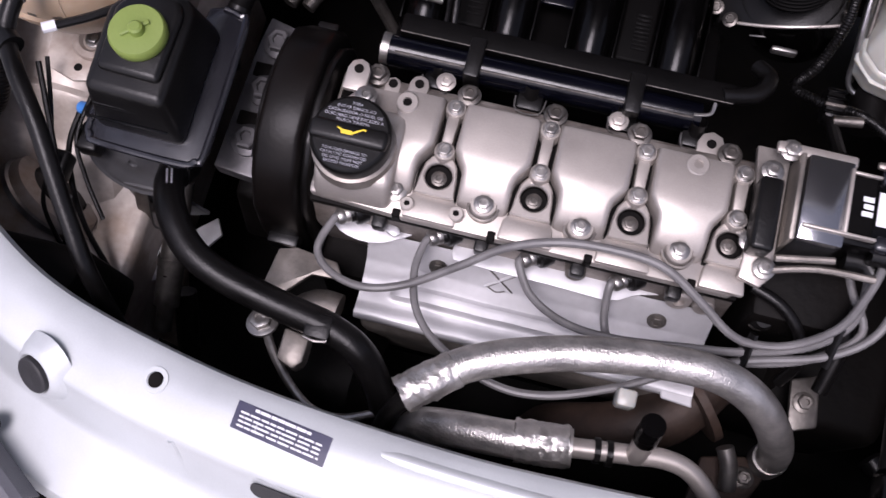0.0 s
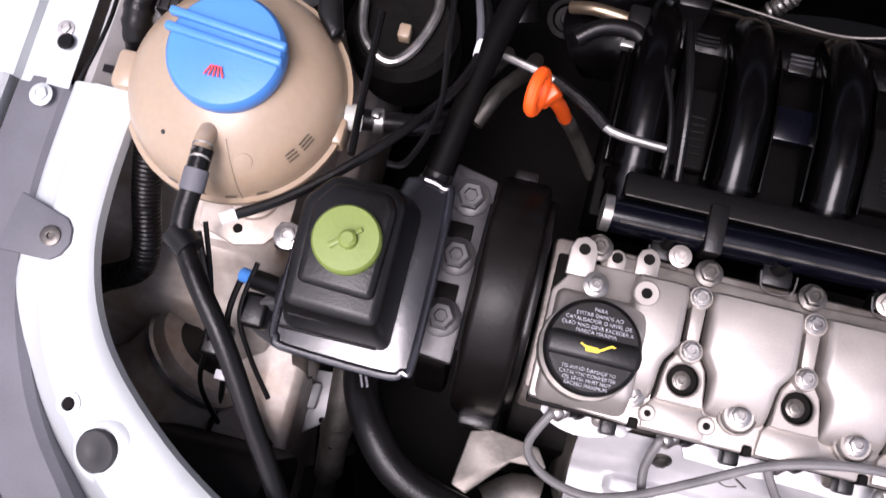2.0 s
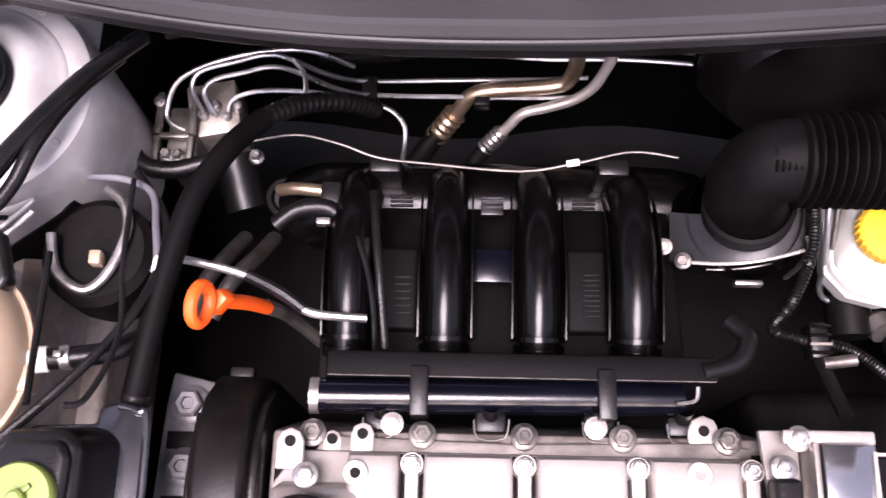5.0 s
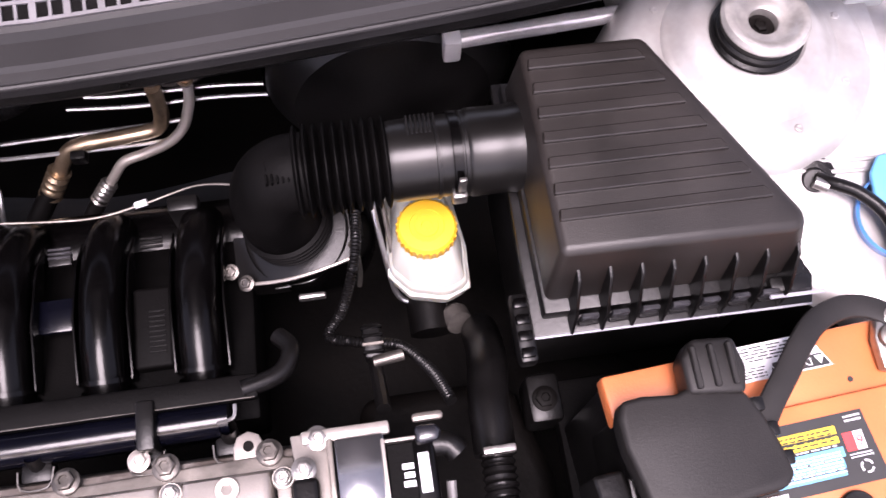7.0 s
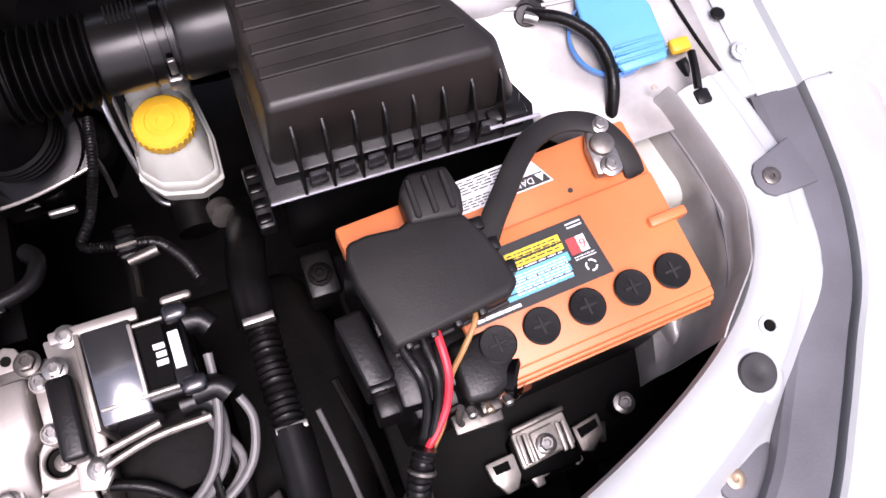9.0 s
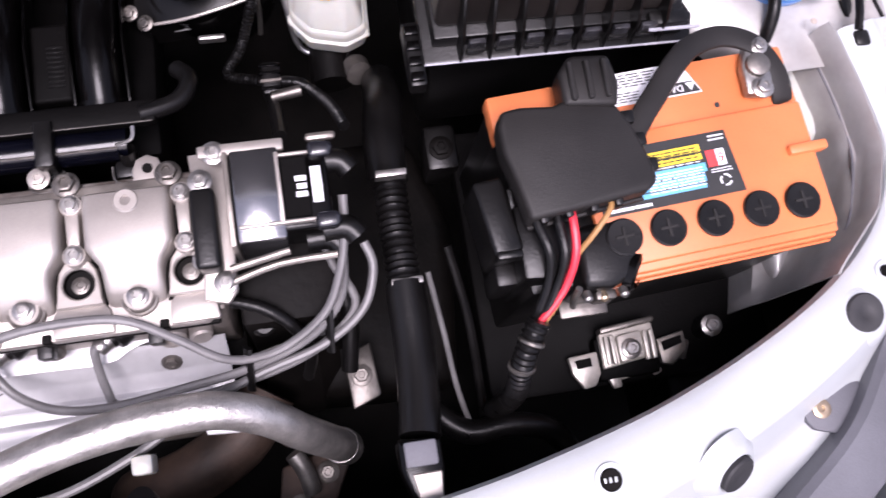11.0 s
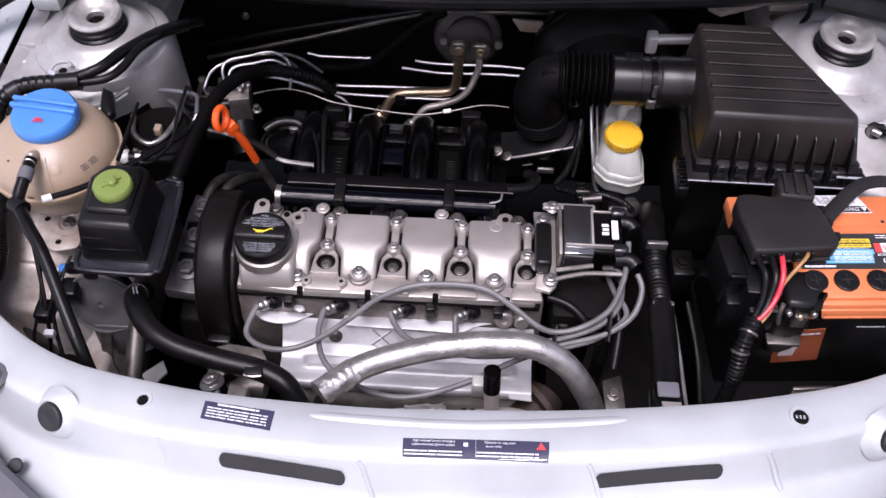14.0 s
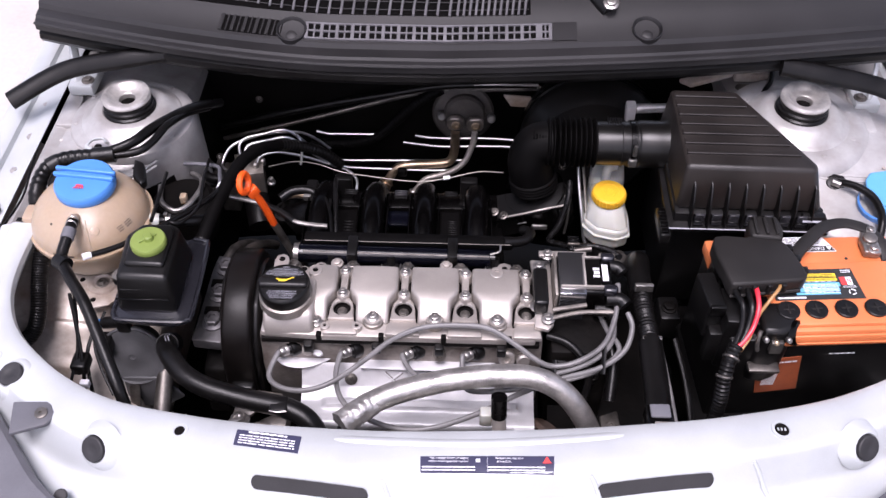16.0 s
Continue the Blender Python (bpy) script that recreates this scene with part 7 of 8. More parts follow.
part("flange", lathe([(0.030, 0), (0.046, 0.001), (0.046, 0.009), (0.030, 0.010)], (0.145, -0.11, 0.658), (0.7, 0.6, 0.1), 28), RUST, sub)
part("bracket", prism([(0.155, -0.215), (0.205, -0.205), (0.225, -0.165), (0.205, -0.150), (0.165, -0.160)], 0.655, 0.663, 0.003, 2), RUST, sub)
part("bracket", prism([(0.235, -0.120), (0.262, -0.110), (0.258, -0.060), (0.232, -0.070)], 0.665, 0.672, 0.003, 2), STEEL_DARK, sub)
for x, y, z in ((0.178, -0.195, 0.663), (0.205, -0.170, 0.663), (0.246, -0.09, 0.672)):
    part("bolt", hexhead((x, y, z), 0.007, 0.008), STEEL_DARK, sub)
part("sensor", tube([(0.178, -0.150, 0.690), (0.186, -0.166, 0.684), (0.190, -0.184, 0.674)], 0.008, 14, 4), STEEL, sub, "small steel sensor")

# sensor leads near the throttle
sl = thing("sensor_loom", (0.2, 0.17, 0.76), "thin corrugated sensor loom with a plug", "harness")
part("loom", tube([(0.200, 0.275, 0.79), (0.195, 0.235, 0.79), (0.180, 0.195, 0.775), (0.165, 0.175, 0.765), (0.185, 0.168, 0.763), (0.200, 0.165, 0.762), (0.225, 0.155, 0.775), (0.245, 0.125, 0.80), (0.255, 0.095, 0.82)], 0.0038, 10, 6, ridges=0.003, depth=0.0012), RUBBER, sl)
part("plug", box(0.193, 0.209, 0.150, 0.180, 0.752, 0.772, 0.003), BLACK, sl)
for k in range(4):
    part("plug_rib", box(0.192, 0.210, 0.153 + 0.007 * k, 0.156 + 0.007 * k, 0.771, 0.774, 0.0006, 1), ALU_DARK if k == 1 else BLACK_GLOSS, sl)
part("stub", tube([(0.200, 0.145, 0.775), (0.225, 0.148, 0.777)], 0.005, 12, 2), STEEL_DARK, sl)
part("stalk", tube([(0.201, 0.155, 0.76), (0.203, 0.10, 0.80)], 0.006, 10, 3), BLACK, sl)

# heater hose and firewall clutter
hh = thing("heater_hose", (-0.31, 0.2, 0.80), "thick matt black foam-sleeved heater hose", "hose")
part("sleeve", tube([(-0.262, 0.345, 0.79), (-0.280, 0.309, 0.815), (-0.297, 0.268, 0.83), (-0.306, 0.235, 0.835), (-0.316, 0.185, 0.835), (-0.324, 0.135, 0.832), (-0.330, 0.098, 0.826)], 0.0098, 18, 6), DULLBLACK, hh)
part("neck", tube([(-0.329, 0.102, 0.827), (-0.334, 0.078, 0.815), (-0.336, 0.06, 0.79)], 0.0105, 14, 4), RUBBER, hh)
part("hose_clamp", lathe([(0.0112, -0.004), (0.0122, -0.003), (0.0122, 0.003), (0.0112, 0.004)], (-0.331, 0.092, 0.822), (-0.25, -0.85, -0.45), 24), STEEL, hh, "steel hose clamp")
part("upper_hose", tube([(-0.262, 0.345, 0.79), (-0.235, 0.372, 0.765), (-0.20, 0.39, 0.735), (-0.175, 0.40, 0.70)], 0.0085, 16, 5, ridges=0.007, depth=0.0010), RUBBER, hh)
fl2 = thing("firewall_loom", (-0.15, 0.36, 0.74), "black corrugated loom along the rear of the engine", "cable conduit")
part("loom", tube([(-0.252, 0.262, 0.752), (-0.232, 0.275, 0.757), (-0.205, 0.277, 0.755), (-0.19, 0.262, 0.748)], 0.0075, 12, 6), RUBBER, fl2)
part("thin_cable", tube([(-0.196, 0.280, 0.762), (-0.178, 0.245, 0.772), (-0.166, 0.21, 0.775), (-0.160, 0.17, 0.770), (-0.160, 0.145, 0.76)], 0.0026, 8, 6), RUBBER, fl2)
part("thin_cable", tube([(-0.355, 0.275, 0.82), (-0.345, 0.20, 0.845), (-0.337, 0.14, 0.855), (-0.347, 0.092, 0.872), (-0.36, 0.085, 0.878)], 0.0024, 8, 6), RUBBER, fl2)
for x, y, z in ((-0.205, 0.290, 0.752), (-0.176, 0.235, 0.765)):
    part("loom_plug", box(x - 0.009, x + 0.009, y - 0.012, y + 0.012, z - 0.008, z + 0.006, 0.003), BLACK, fl2)
part("earth_lug", box(-0.216, -0.204, 0.262, 0.268, 0.748, 0.758, 0.001), STEEL, fl2)
part("tag_cable", tube([(-0.415, 0.284, 0.802), (-0.373, 0.283, 0.802), (-0.342, 0.267, 0.812), (-0.3285, 0.230, 0.830), (-0.3221, 0.203, 0.837)], 0.0030, 10, 6), RUBBER_GREY, fl2, "grey thin cable")
part("side_hose", tube([(-0.415, 0.400, 0.76), (-0.409, 0.382, 0.745), (-0.398, 0.350, 0.738), (-0.383, 0.325, 0.735), (-0.354, 0.319, 0.735), (-0.320, 0.328, 0.735)], 0.0085, 14, 6), RUBBER, fl2, "thick black hose")
part("ring_fitting", lathe([(0.019, 0.0), (0.021, 0.004), (0.019, 0.012), (0.014, 0.013), (0.012, 0.008), (0.007, 0.007), (0.006, 0.012), (0, 0.012)], (-0.263, 0.325, 0.652), (-0.1, -0.35, 1), 32), DARKSTEEL, fl2, "round grimy fitting")
for k in range(2):
    part("low_pipe", tube([(-0.315 + 0.03 * k, 0.300, 0.60), (-0.322 + 0.03 * k, 0.270, 0.635), (-0.335 + 0.025 * k, 0.235, 0.66), (-0.345 + 0.02 * k, 0.20, 0.66)], 0.008, 14, 5), STEEL_DARK, fl2, "tarnished coolant pipe")
fr = thing("mounting_frame", (-0.372, 0.372, 0.68), "black perforated bracket beside the hydraulic block", "bracket")
for x0, x1, y0, y1 in ((-0.385, -0.378, 0.325, 0.41), (-0.352, -0.346, 0.325, 0.41), (-0.385, -0.346, 0.322, 0.330), (-0.385, -0.346, 0.362, 0.368)):
    part("rail", box(x0, x1, y0, y1, 0.705, 0.712, 0.0015), STEEL_DARK, fr)
for x, y in ((-0.382, 0.335), (-0.349, 0.335), (-0.382, 0.40)):
    part("screw", hexhead((x, y, 0.712), 0.004, 0.005), STEEL, fr)

# small fittings between the coil and the foil hose
sc = thing("sensor_cluster", (0.19, -0.05, 0.76), "black sensor plugs and short hoses below the coil", "sensor plugs")
for x, y, z, r in ((0.170, -0.045, 0.765, 0.010), (0.192, -0.040, 0.755, 0.012), (0.215, -0.052, 0.75, 0.009)):
    body = part("sensor", lathe([(r * 1.2, -0.03), (r * 1.2, -0.012), (r, -0.010), (r, 0.006), (r * 0.7, 0.010), (0, 0.010)], (x, y, z), (0.1, -0.3, 1), 24), BLACK, sc)
    part("collar", lathe([(r * 1.02, -0.006), (r * 1.12, -0.005), (r * 1.12, -0.002), (r * 1.02, -0.001)], (x, y, z), (0.1, -0.3, 1), 24), STEEL_DARK, body)
part("hose", tube([(0.150, -0.030, 0.80), (0.175, -0.040, 0.800), (0.195, -0.056, 0.79), (0.205, -0.075, 0.77), (0.20, -0.09, 0.74)], 0.005, 12, 6), RUBBER, sc)
part("hose", tube([(0.235, -0.02, 0.78), (0.240, -0.05, 0.765), (0.235, -0.09, 0.74)], 0.007, 12, 6), RUBBER, sc)
part("bracket", prism([(0.160, -0.065), (0.180, -0.060), (0.184, -0.075), (0.164, -0.085)], 0.742, 0.745, 0.001, 1), STEEL_DARK, sc)
lw2 = thing("lower_wiring", (-0.46, -0.03, 0.72), "dusty thin cables and clips low in the bay corner", "cables")
part("cable", tube([(-0.50, 0.03, 0.79), (-0.488, -0.01, 0.775), (-0.482, -0.05, 0.755), (-0.486, -0.09, 0.73), (-0.47, -0.12, 0.70)], 0.0022, 8, 6), RUBBER, lw2)
part("cable", tube([(-0.455, 0.01, 0.775), (-0.462, -0.03, 0.76), (-0.45, -0.06, 0.74), (-0.43, -0.09, 0.72)], 0.0022, 8, 6), RUBBER, lw2)
for x, y, z in ((-0.478, -0.055, 0.745), (-0.452, -0.025, 0.752)):
    part("connector", box(x - 0.011, x + 0.011, y - 0.014, y + 0.014, z - 0.012, z + 0.008, 0.004, 3), BLACK, lw2)
part("clip", box(-0.474, -0.462, -0.085, -0.077, 0.728, 0.738, 0.001), PRINT, lw2)
pan = thing("wheelhouse_brace", (-0.50, 0.0, 0.70), "dusty silver pressed brace in the bay corner", "car panel")
part("plate", prism([(-0.520, 0.092), (-0.450, 0.092), (-0.440, 0.076), (-0.440, 0.046), (-0.456, 0.026), (-0.480, 0.020), (-0.512, 0.030)], 0.766, 0.770, 0.002, 2), SILVER_DIRTY, pan)
part("boss", lathe([(0.022, 0.0), (0.020, 0.004), (0.014, 0.005), (0.011, 0.002), (0, 0.002)], (-0.474, 0.064, 0.769), seg=36), SILVER_DIRTY, pan)
part("bolt", hexhead((-0.474, 0.064, 0.771), 0.006, 0.006), STEEL, pan)
for x, y in ((-0.505, 0.070), (-0.480, 0.034)):
    part("hole", disc((x, y, 0.7695), 0.004, 0.001, seg=16, bev=0.0003), DARK, pan)

# ---------- battery corner ----------
SIDELAB = mk("faded_orange_label", (0.36, 0.085, 0.030), 0.45, 0, 0.2, 30, 0.02, 300)
bat = thing("battery", (0.49, 0.03, 0.68), "orange and black car battery with round filler caps", "battery")
Q = Matrix.Translation((0.49, 0.027, 0)) @ Matrix.Rotation(radians(4.0), 4, "Z")


def q(bm):
    return place(bm, Q)


part("case", q(box(-0.121, 0.121, -0.085, 0.067, 0.675, 0.846, 0.004)), BLACK, bat, "black lower case")
part("lid", q(prism([(-0.124, 0.070), (0.124, 0.070), (0.124, -0.088), (-0.068, -0.088), (-0.068, 0.030), (-0.124, 0.034)], 0.846, 0.866, 0.003)), ORANGE, bat, "orange plastic lid")
part("lid_step", q(box(-0.067, 0.122, -0.082, 0.020, 0.864, 0.872, 0.003)), ORANGE, bat)
part("lid_edge", q(box(-0.069, 0.126, -0.0905, -0.082, 0.838, 0.858, 0.003)), ORANGE, bat)
part("lid_line", q(box(-0.069, 0.126, -0.092, -0.089, 0.843, 0.846, 0.001)), ORANGE, bat)
for x in (-0.049, -0.0135, 0.0245, 0.0625, 0.097):
    cp = part("filler_cap", q(lathe([(0.0135, 0), (0.0142, 0.001), (0.0142, 0.003), (0.013, 0.004), (0.009, 0.0038), (0, 0.0038)], (x, -0.060, 0.872), seg=32)), BLACK, bat, "round black filler cap")
    part("cap_slot", q(box(x - 0.007, x + 0.007, -0.0612, -0.0588, 0.8757, 0.8766, 0.0003, 1)), BLACK_MATT, cp)
    part("cap_slot", q(box(x - 0.0012, x + 0.0012, -0.067, -0.053, 0.8757, 0.8768, 0.0003, 1)), BLACK_MATT, cp)
part("latch", q(box(0.098, 0.130, -0.024, -0.016, 0.866, 0.878, 0.002)), ORANGE, bat)
lab = part("label", q(prism([(-0.056, 0.0075), (0.0525, 0.0075), (0.0565, -0.0430), (-0.060, -0.0430)], 0.872, 0.8724, 0, 1)), INK, bat, "black printed battery label")
for x0, x1, y0, y1, m in ((-0.0165, 0.0290, -0.0060, -0.0002, PRINT_Y), (-0.0165, 0.0290, -0.0125, -0.0075, PRINT_Y), (-0.020, 0.0300, -0.0225, -0.0155, PRINT_B), (-0.024, 0.0275, -0.0300, -0.0240, PRINT_B), (-0.030, 0.0265, -0.0350, -0.0312, PRINT_B), (0.0325, 0.0400, -0.0200, -0.0068, PRINT_R), (0.0405, 0.0475, -0.0200, -0.0068, PRINT)):
    part("label_panel", q(box(x0, x1, y0, y1, 0.8724, 0.8726, 0)), m, lab)
part("label_print", q(bars((0.006, -0.0064, 0.8727), (1, 0, 0), (0, 1, 0), 0.042, 0.010, 4, rng)), INK, lab)
part("label_print", q(bars((0.004, -0.0140, 0.8727), (1, 0, 0), (0, 1, 0), 0.046, 0.002, 1, rng)), PRINT, lab)
part("label_print", q(bars((0.004, -0.0255, 0.8727), (1, 0, 0), (0, 1, 0), 0.046, 0.016, 7, rng)), PRINT, lab)
part("label_print", q(bars((0.042, -0.0235, 0.8727), (1, 0, 0), (0, 1, 0), 0.018, 0.004, 2, rng)), PRINT, lab)
part("label_print", q(bars((0.044, 0.0025, 0.8727), (1, 0, 0), (0, 1, 0), 0.013, 0.006, 2, rng)), PRINT, lab)
part("label_print", q(bars((-0.038, -0.0395, 0.8727), (1, 0, 0), (0, 1, 0), 0.036, 0.0060, 1, rng, 0.9)), PRINT, lab, "pale brand bars")
writing("6", 0.011, Q @ Vector((0.0440, -0.0134, 0.8728)), (-1, -0.07, 0), (0.07, -1, 0), lab, PRINT_R)
for k in range(3):
    a0 = 2 * math.pi * k / 3
    part("recycling_arrow", q(tube([(0.0425 + 0.0042 * math.cos(a0 + d), -0.0320 + 0.0042 * math.sin(a0 + d), 0.8727) for d in np.linspace(0.2, 1.7, 6)], 0.0008, 6, 1)), PRINT, lab)
dl = part("danger_label", q(prism([(-0.045, 0.0700), (0.036, 0.0700), (0.0485, 0.0430), (-0.045, 0.0430)], 0.8662, 0.8665, 0, 1)), PRINT, bat, "white danger label")
part("danger_band", q(prism([(0.004, 0.0535), (0.0425, 0.0535), (0.0470, 0.0440), (0.000, 0.0440)], 0.8665, 0.8667, 0, 1)), INK, dl)
part("danger_print", q(bars((-0.006, 0.0625, 0.8668), (1, 0, 0), (0, 1, 0), 0.074, 0.012, 5, rng)), INK, dl)
part("danger_print", q(bars((-0.022, 0.0490, 0.8668), (1, 0, 0), (0, 1, 0), 0.040, 0.009, 4, rng)), INK, dl)
writing("DANGER", 0.0078, Q @ Vector((0.0180, 0.0488, 0.8669)), (-1, -0.07, 0), (0.07, -1, 0), dl, PRINT)
tri_m = q(prism([(0.0360, 0.0522), (0.0440, 0.0522), (0.0400, 0.0455)], 0.8667, 0.8669, 0))
part("danger_triangle", tri_m, PRINT, dl)
part("dot", q(disc((0.057, 0.018 + 0.012, 0.866), 0.0022, 0.0006, seg=12, bev=0.0002)), INK, bat)
part("side_label", q(prism([(-0.078, 0.803), (-0.022, 0.811), (-0.008, 0.737), (-0.063, 0.729)], -0.0862, -0.0852, 0, 1, axis="y")), SIDELAB, bat, "orange side label with barcode")
part("side_print", q(bars((-0.046, -0.0866, 0.799), (1, 0, 0.12), (-0.12, 0, 1), 0.044, 0.008, 1, rng)), PRINT, bat)
for k in range(9):
    part("barcode_bar", q(box(-0.060 + 0.0020 * k, -0.0588 + 0.0020 * k, -0.0868, -0.0862, 0.748, 0.782, 0)), PRINT, bat)
part("side_print", q(bars((0.03, -0.0858, 0.815), (1, 0, 0), (0, 0, 1), 0.035, 0.006, 1, rng)), PRINT, bat)
term = thing("battery_terminal", (0.578, 0.08, 0.866), "tin-plated battery terminal clamp with a bolt", "terminal clamp")
part("clamp", prism([(0.566, 0.062), (0.588, 0.060), (0.589, 0.078), (0.592, 0.104), (0.574, 0.108), (0.566, 0.086)], 0.868, 0.879, 0.003, 2), STEEL, term)
part("post", lathe([(0.0105, 0), (0.0095, 0.017), (0.008, 0.018), (0, 0.018)], (0.578, 0.085, 0.866), seg=28), STEEL_DARK, term)
part("bolt", hexhead((0.578, 0.066, 0.879), 0.006, 0.007), STEEL, term)
part("bolt", hexhead((0.583, 0.101, 0.879), 0.005, 0.006), STEEL, term)
strap = thing("battery_cable", (0.56, 0.12, 0.88), "flat black sleeved battery cable", "cable")
part("sleeve", band([(0.460, 0.034, 0.893), (0.472, 0.050, 0.893), (0.488, 0.068, 0.892), (0.508, 0.090, 0.888), (0.527, 0.105, 0.884), (0.554, 0.112, 0.881), (0.580, 0.103, 0.879), (0.595, 0.078, 0.876), (0.600, 0.056, 0.864), (0.601, 0.046, 0.84)], 0.0092, 0.004), BLACK_MATT, strap)
fuse = thing("fuse_box", (0.42, 0.04, 0.87), "matt black fuse carrier clipped over the battery", "fuse box")
part("cover", prism([(0.371, -0.021), (0.400, -0.018), (0.462, -0.010), (0.470, -0.002), (0.466, 0.018), (0.459, 0.040), (0.450, 0.058), (0.412, 0.066), (0.402, 0.062), (0.378, 0.064), (0.363, 0.062), (0.359, 0.050), (0.360, 0.030), (0.366, 0.006)], 0.878, 0.903, 0.004, 3), BLACK_MATT, fuse)
part("rear_tab", prism([(0.410, 0.060), (0.450, 0.056), (0.454, 0.074), (0.450, 0.096), (0.420, 0.098), (0.410, 0.086)], 0.880, 0.907, 0.004, 3), BLACK_MATT, fuse)
for x in (0.418, 0.431, 0.444):
    part("tab_ridge", box(x - 0.0022, x + 0.0022, 0.062, 0.092, 0.906, 0.911, 0.001, 1), BLACK_MATT, fuse)
for x, y in ((0.467, 0.010), (0.462, 0.030), (0.456, 0.048)):
    part("edge_clip", box(x - 0.004, x + 0.006, y - 0.005, y + 0.005, 0.884, 0.901, 0.0015), BLACK, fuse)
for k in range(4):
    part("front_notch", box(0.379 + 0.019 * k, 0.385 + 0.019 * k, -0.0235 + 0.002 * k, -0.012 + 0.002 * k, 0.884, 0.899, 0.0015), BLACK, fuse)
part("front_lip", tube([(0.372, -0.0215, 0.881), (0.40, -0.0185, 0.882), (0.462, -0.0105, 0.883)], 0.0022, 8, 3), BLACK_MATT, fuse)
part("relay_box", prism([(0.338, 0.018), (0.360, 0.020), (0.368, -0.034), (0.364, -0.039), (0.346, -0.040)], 0.82, 0.880, 0.004, 3), BLACK, fuse, "long black relay holder")
part("relay_cap", box(0.347, 0.366, -0.042, -0.036, 0.866, 0.8815, 0.0015), BLACK, fuse)
part("relay_foot", box(0.350, 0.368, -0.056, -0.038, 0.79, 0.846, 0.003), BLACK, fuse)
part("side_cover", prism([(0.3655, -0.058), (0.398, -0.060), (0.402, -0.004), (0.3655, -0.002)], 0.78, 0.8755, 0.003, 2), BLACK, fuse)
part("mount_clip", box(0.366, 0.380, 0.012, 0.05, 0.862, 0.884, 0.003), BLACK, fuse)
wires = (
    (((0.377, -0.012, 0.890), (0.378, -0.024, 0.891), (0.383, -0.044, 0.889), (0.382, -0.062, 0.874), (0.374, -0.080, 0.862), (0.366, -0.096, 0.848)), RUBBER, 0.0036, ""),
    (((0.393, -0.012, 0.891), (0.393, -0.024, 0.892), (0.394, -0.046, 0.889), (0.389, -0.064, 0.873), (0.379, -0.082, 0.862), (0.368, -0.098, 0.848)), RUBBER, 0.0036, ""),
    (((0.403, -0.010, 0.889), (0.403, -0.022, 0.895), (0.402, -0.046, 0.890), (0.396, -0.064, 0.875), (0.385, -0.078, 0.866), (0.372, -0.090, 0.858), (0.366, -0.102, 0.842)), RED, 0.0031, "red battery wire"),
    (((0.434, -0.006, 0.889), (0.432, -0.018, 0.896), (0.418, -0.034, 0.890), (0.406, -0.046, 0.876), (0.399, -0.060, 0.870), (0.388, -0.078, 0.860), (0.370, -0.096, 0.845)), TAN, 0.0022, "tan wire"),
)
for pts, m, r, lab_ in wires:
    part("wire", tube(pts, r, 10, 6), m, fuse, lab_)
part("wire_sleeve", tube([(0.372, -0.088, 0.866), (0.364, -0.102, 0.858), (0.358, -0.118, 0.842), (0.357, -0.132, 0.815), (0.356, -0.138, 0.77), (0.356, -0.140, 0.70)], 0.0080, 14, 5, ridges=0.005, depth=0.0014), RUBBER, fuse)
for p, d in (((0.365, -0.101, 0.859), (-0.4, -0.8, -0.4)), ((0.358, -0.117, 0.843), (-0.15, -0.7, -0.7))):
    part("sleeve_tie", lathe([(0.0092, -0.002), (0.0106, -0.001), (0.0106, 0.001), (0.0092, 0.002)], p, d, 24), STEEL_DARK, fuse)
part("skirt", prism([(0.388, -0.052), (0.440, -0.056), (0.446, -0.006), (0.388, -0.006)], 0.775, 0.866, 0.004, 2), BLACK, fuse)
part("side_skirt", box(0.3655, 0.372, -0.006, 0.058, 0.775, 0.866, 0.002), BLACK, fuse)
part("fuse_tower", prism([(0.408, -0.024), (0.440, -0.020), (0.452, -0.028), (0.456, -0.046), (0.450, -0.064), (0.430, -0.072), (0.408, -0.070)], 0.765, 0.874, 0.008, 3), BLACK, fuse)
part("tower_ring", lathe([(0.013, 0), (0.0165, 0.002), (0.0165, 0.008), (0.013, 0.010)], (0.448, -0.058, 0.858), (0.8, -0.5, 0.35), 32), BLACK_GLOSS, fuse)
part("tower_plate", box(0.420, 0.436, -0.0785, -0.071, 0.838, 0.860, 0.002), STEEL_DARK, fuse)
for k in range(3):
    part("fuse_stud", disc((0.412 + 0.014 * k, -0.072, 0.862 - 0.006 * (k % 2)), 0.0036, 0.008, (0, -1, 0.5), 16), (STEEL, BRASS, STEEL)[k], fuse)
part("tower_clip", tube([(0.404, -0.070, 0.874), (0.402, -0.076, 0.86), (0.405, -0.078, 0.845)], 0.0028, 8, 4), STEEL_DARK, fuse)
part("tower_foot", box(0.404, 0.444, -0.082, -0.066, 0.800, 0.806, 0.002), STEEL_DARK, fuse)
hold = thing("battery_holder", (0.485, -0.10, 0.70), "bright steel battery hold-down clamp on a black tray", "clamp")
part("tray", box(0.36, 0.64, -0.135, 0.13, 0.655, 0.676, 0.006), DULLBLACK, hold, "dull black battery tray")
CLAMP = mk("zinc_clamp_plate", (0.66, 0.62, 0.56), 0.36, 0.45, 0.2, 40, 0.08, 260)
part("clamp", prism([(0.464, -0.088), (0.516, -0.083), (0.5175, -0.113), (0.4645, -0.120)], 0.690, 0.699, 0.002, 2), CLAMP, hold)
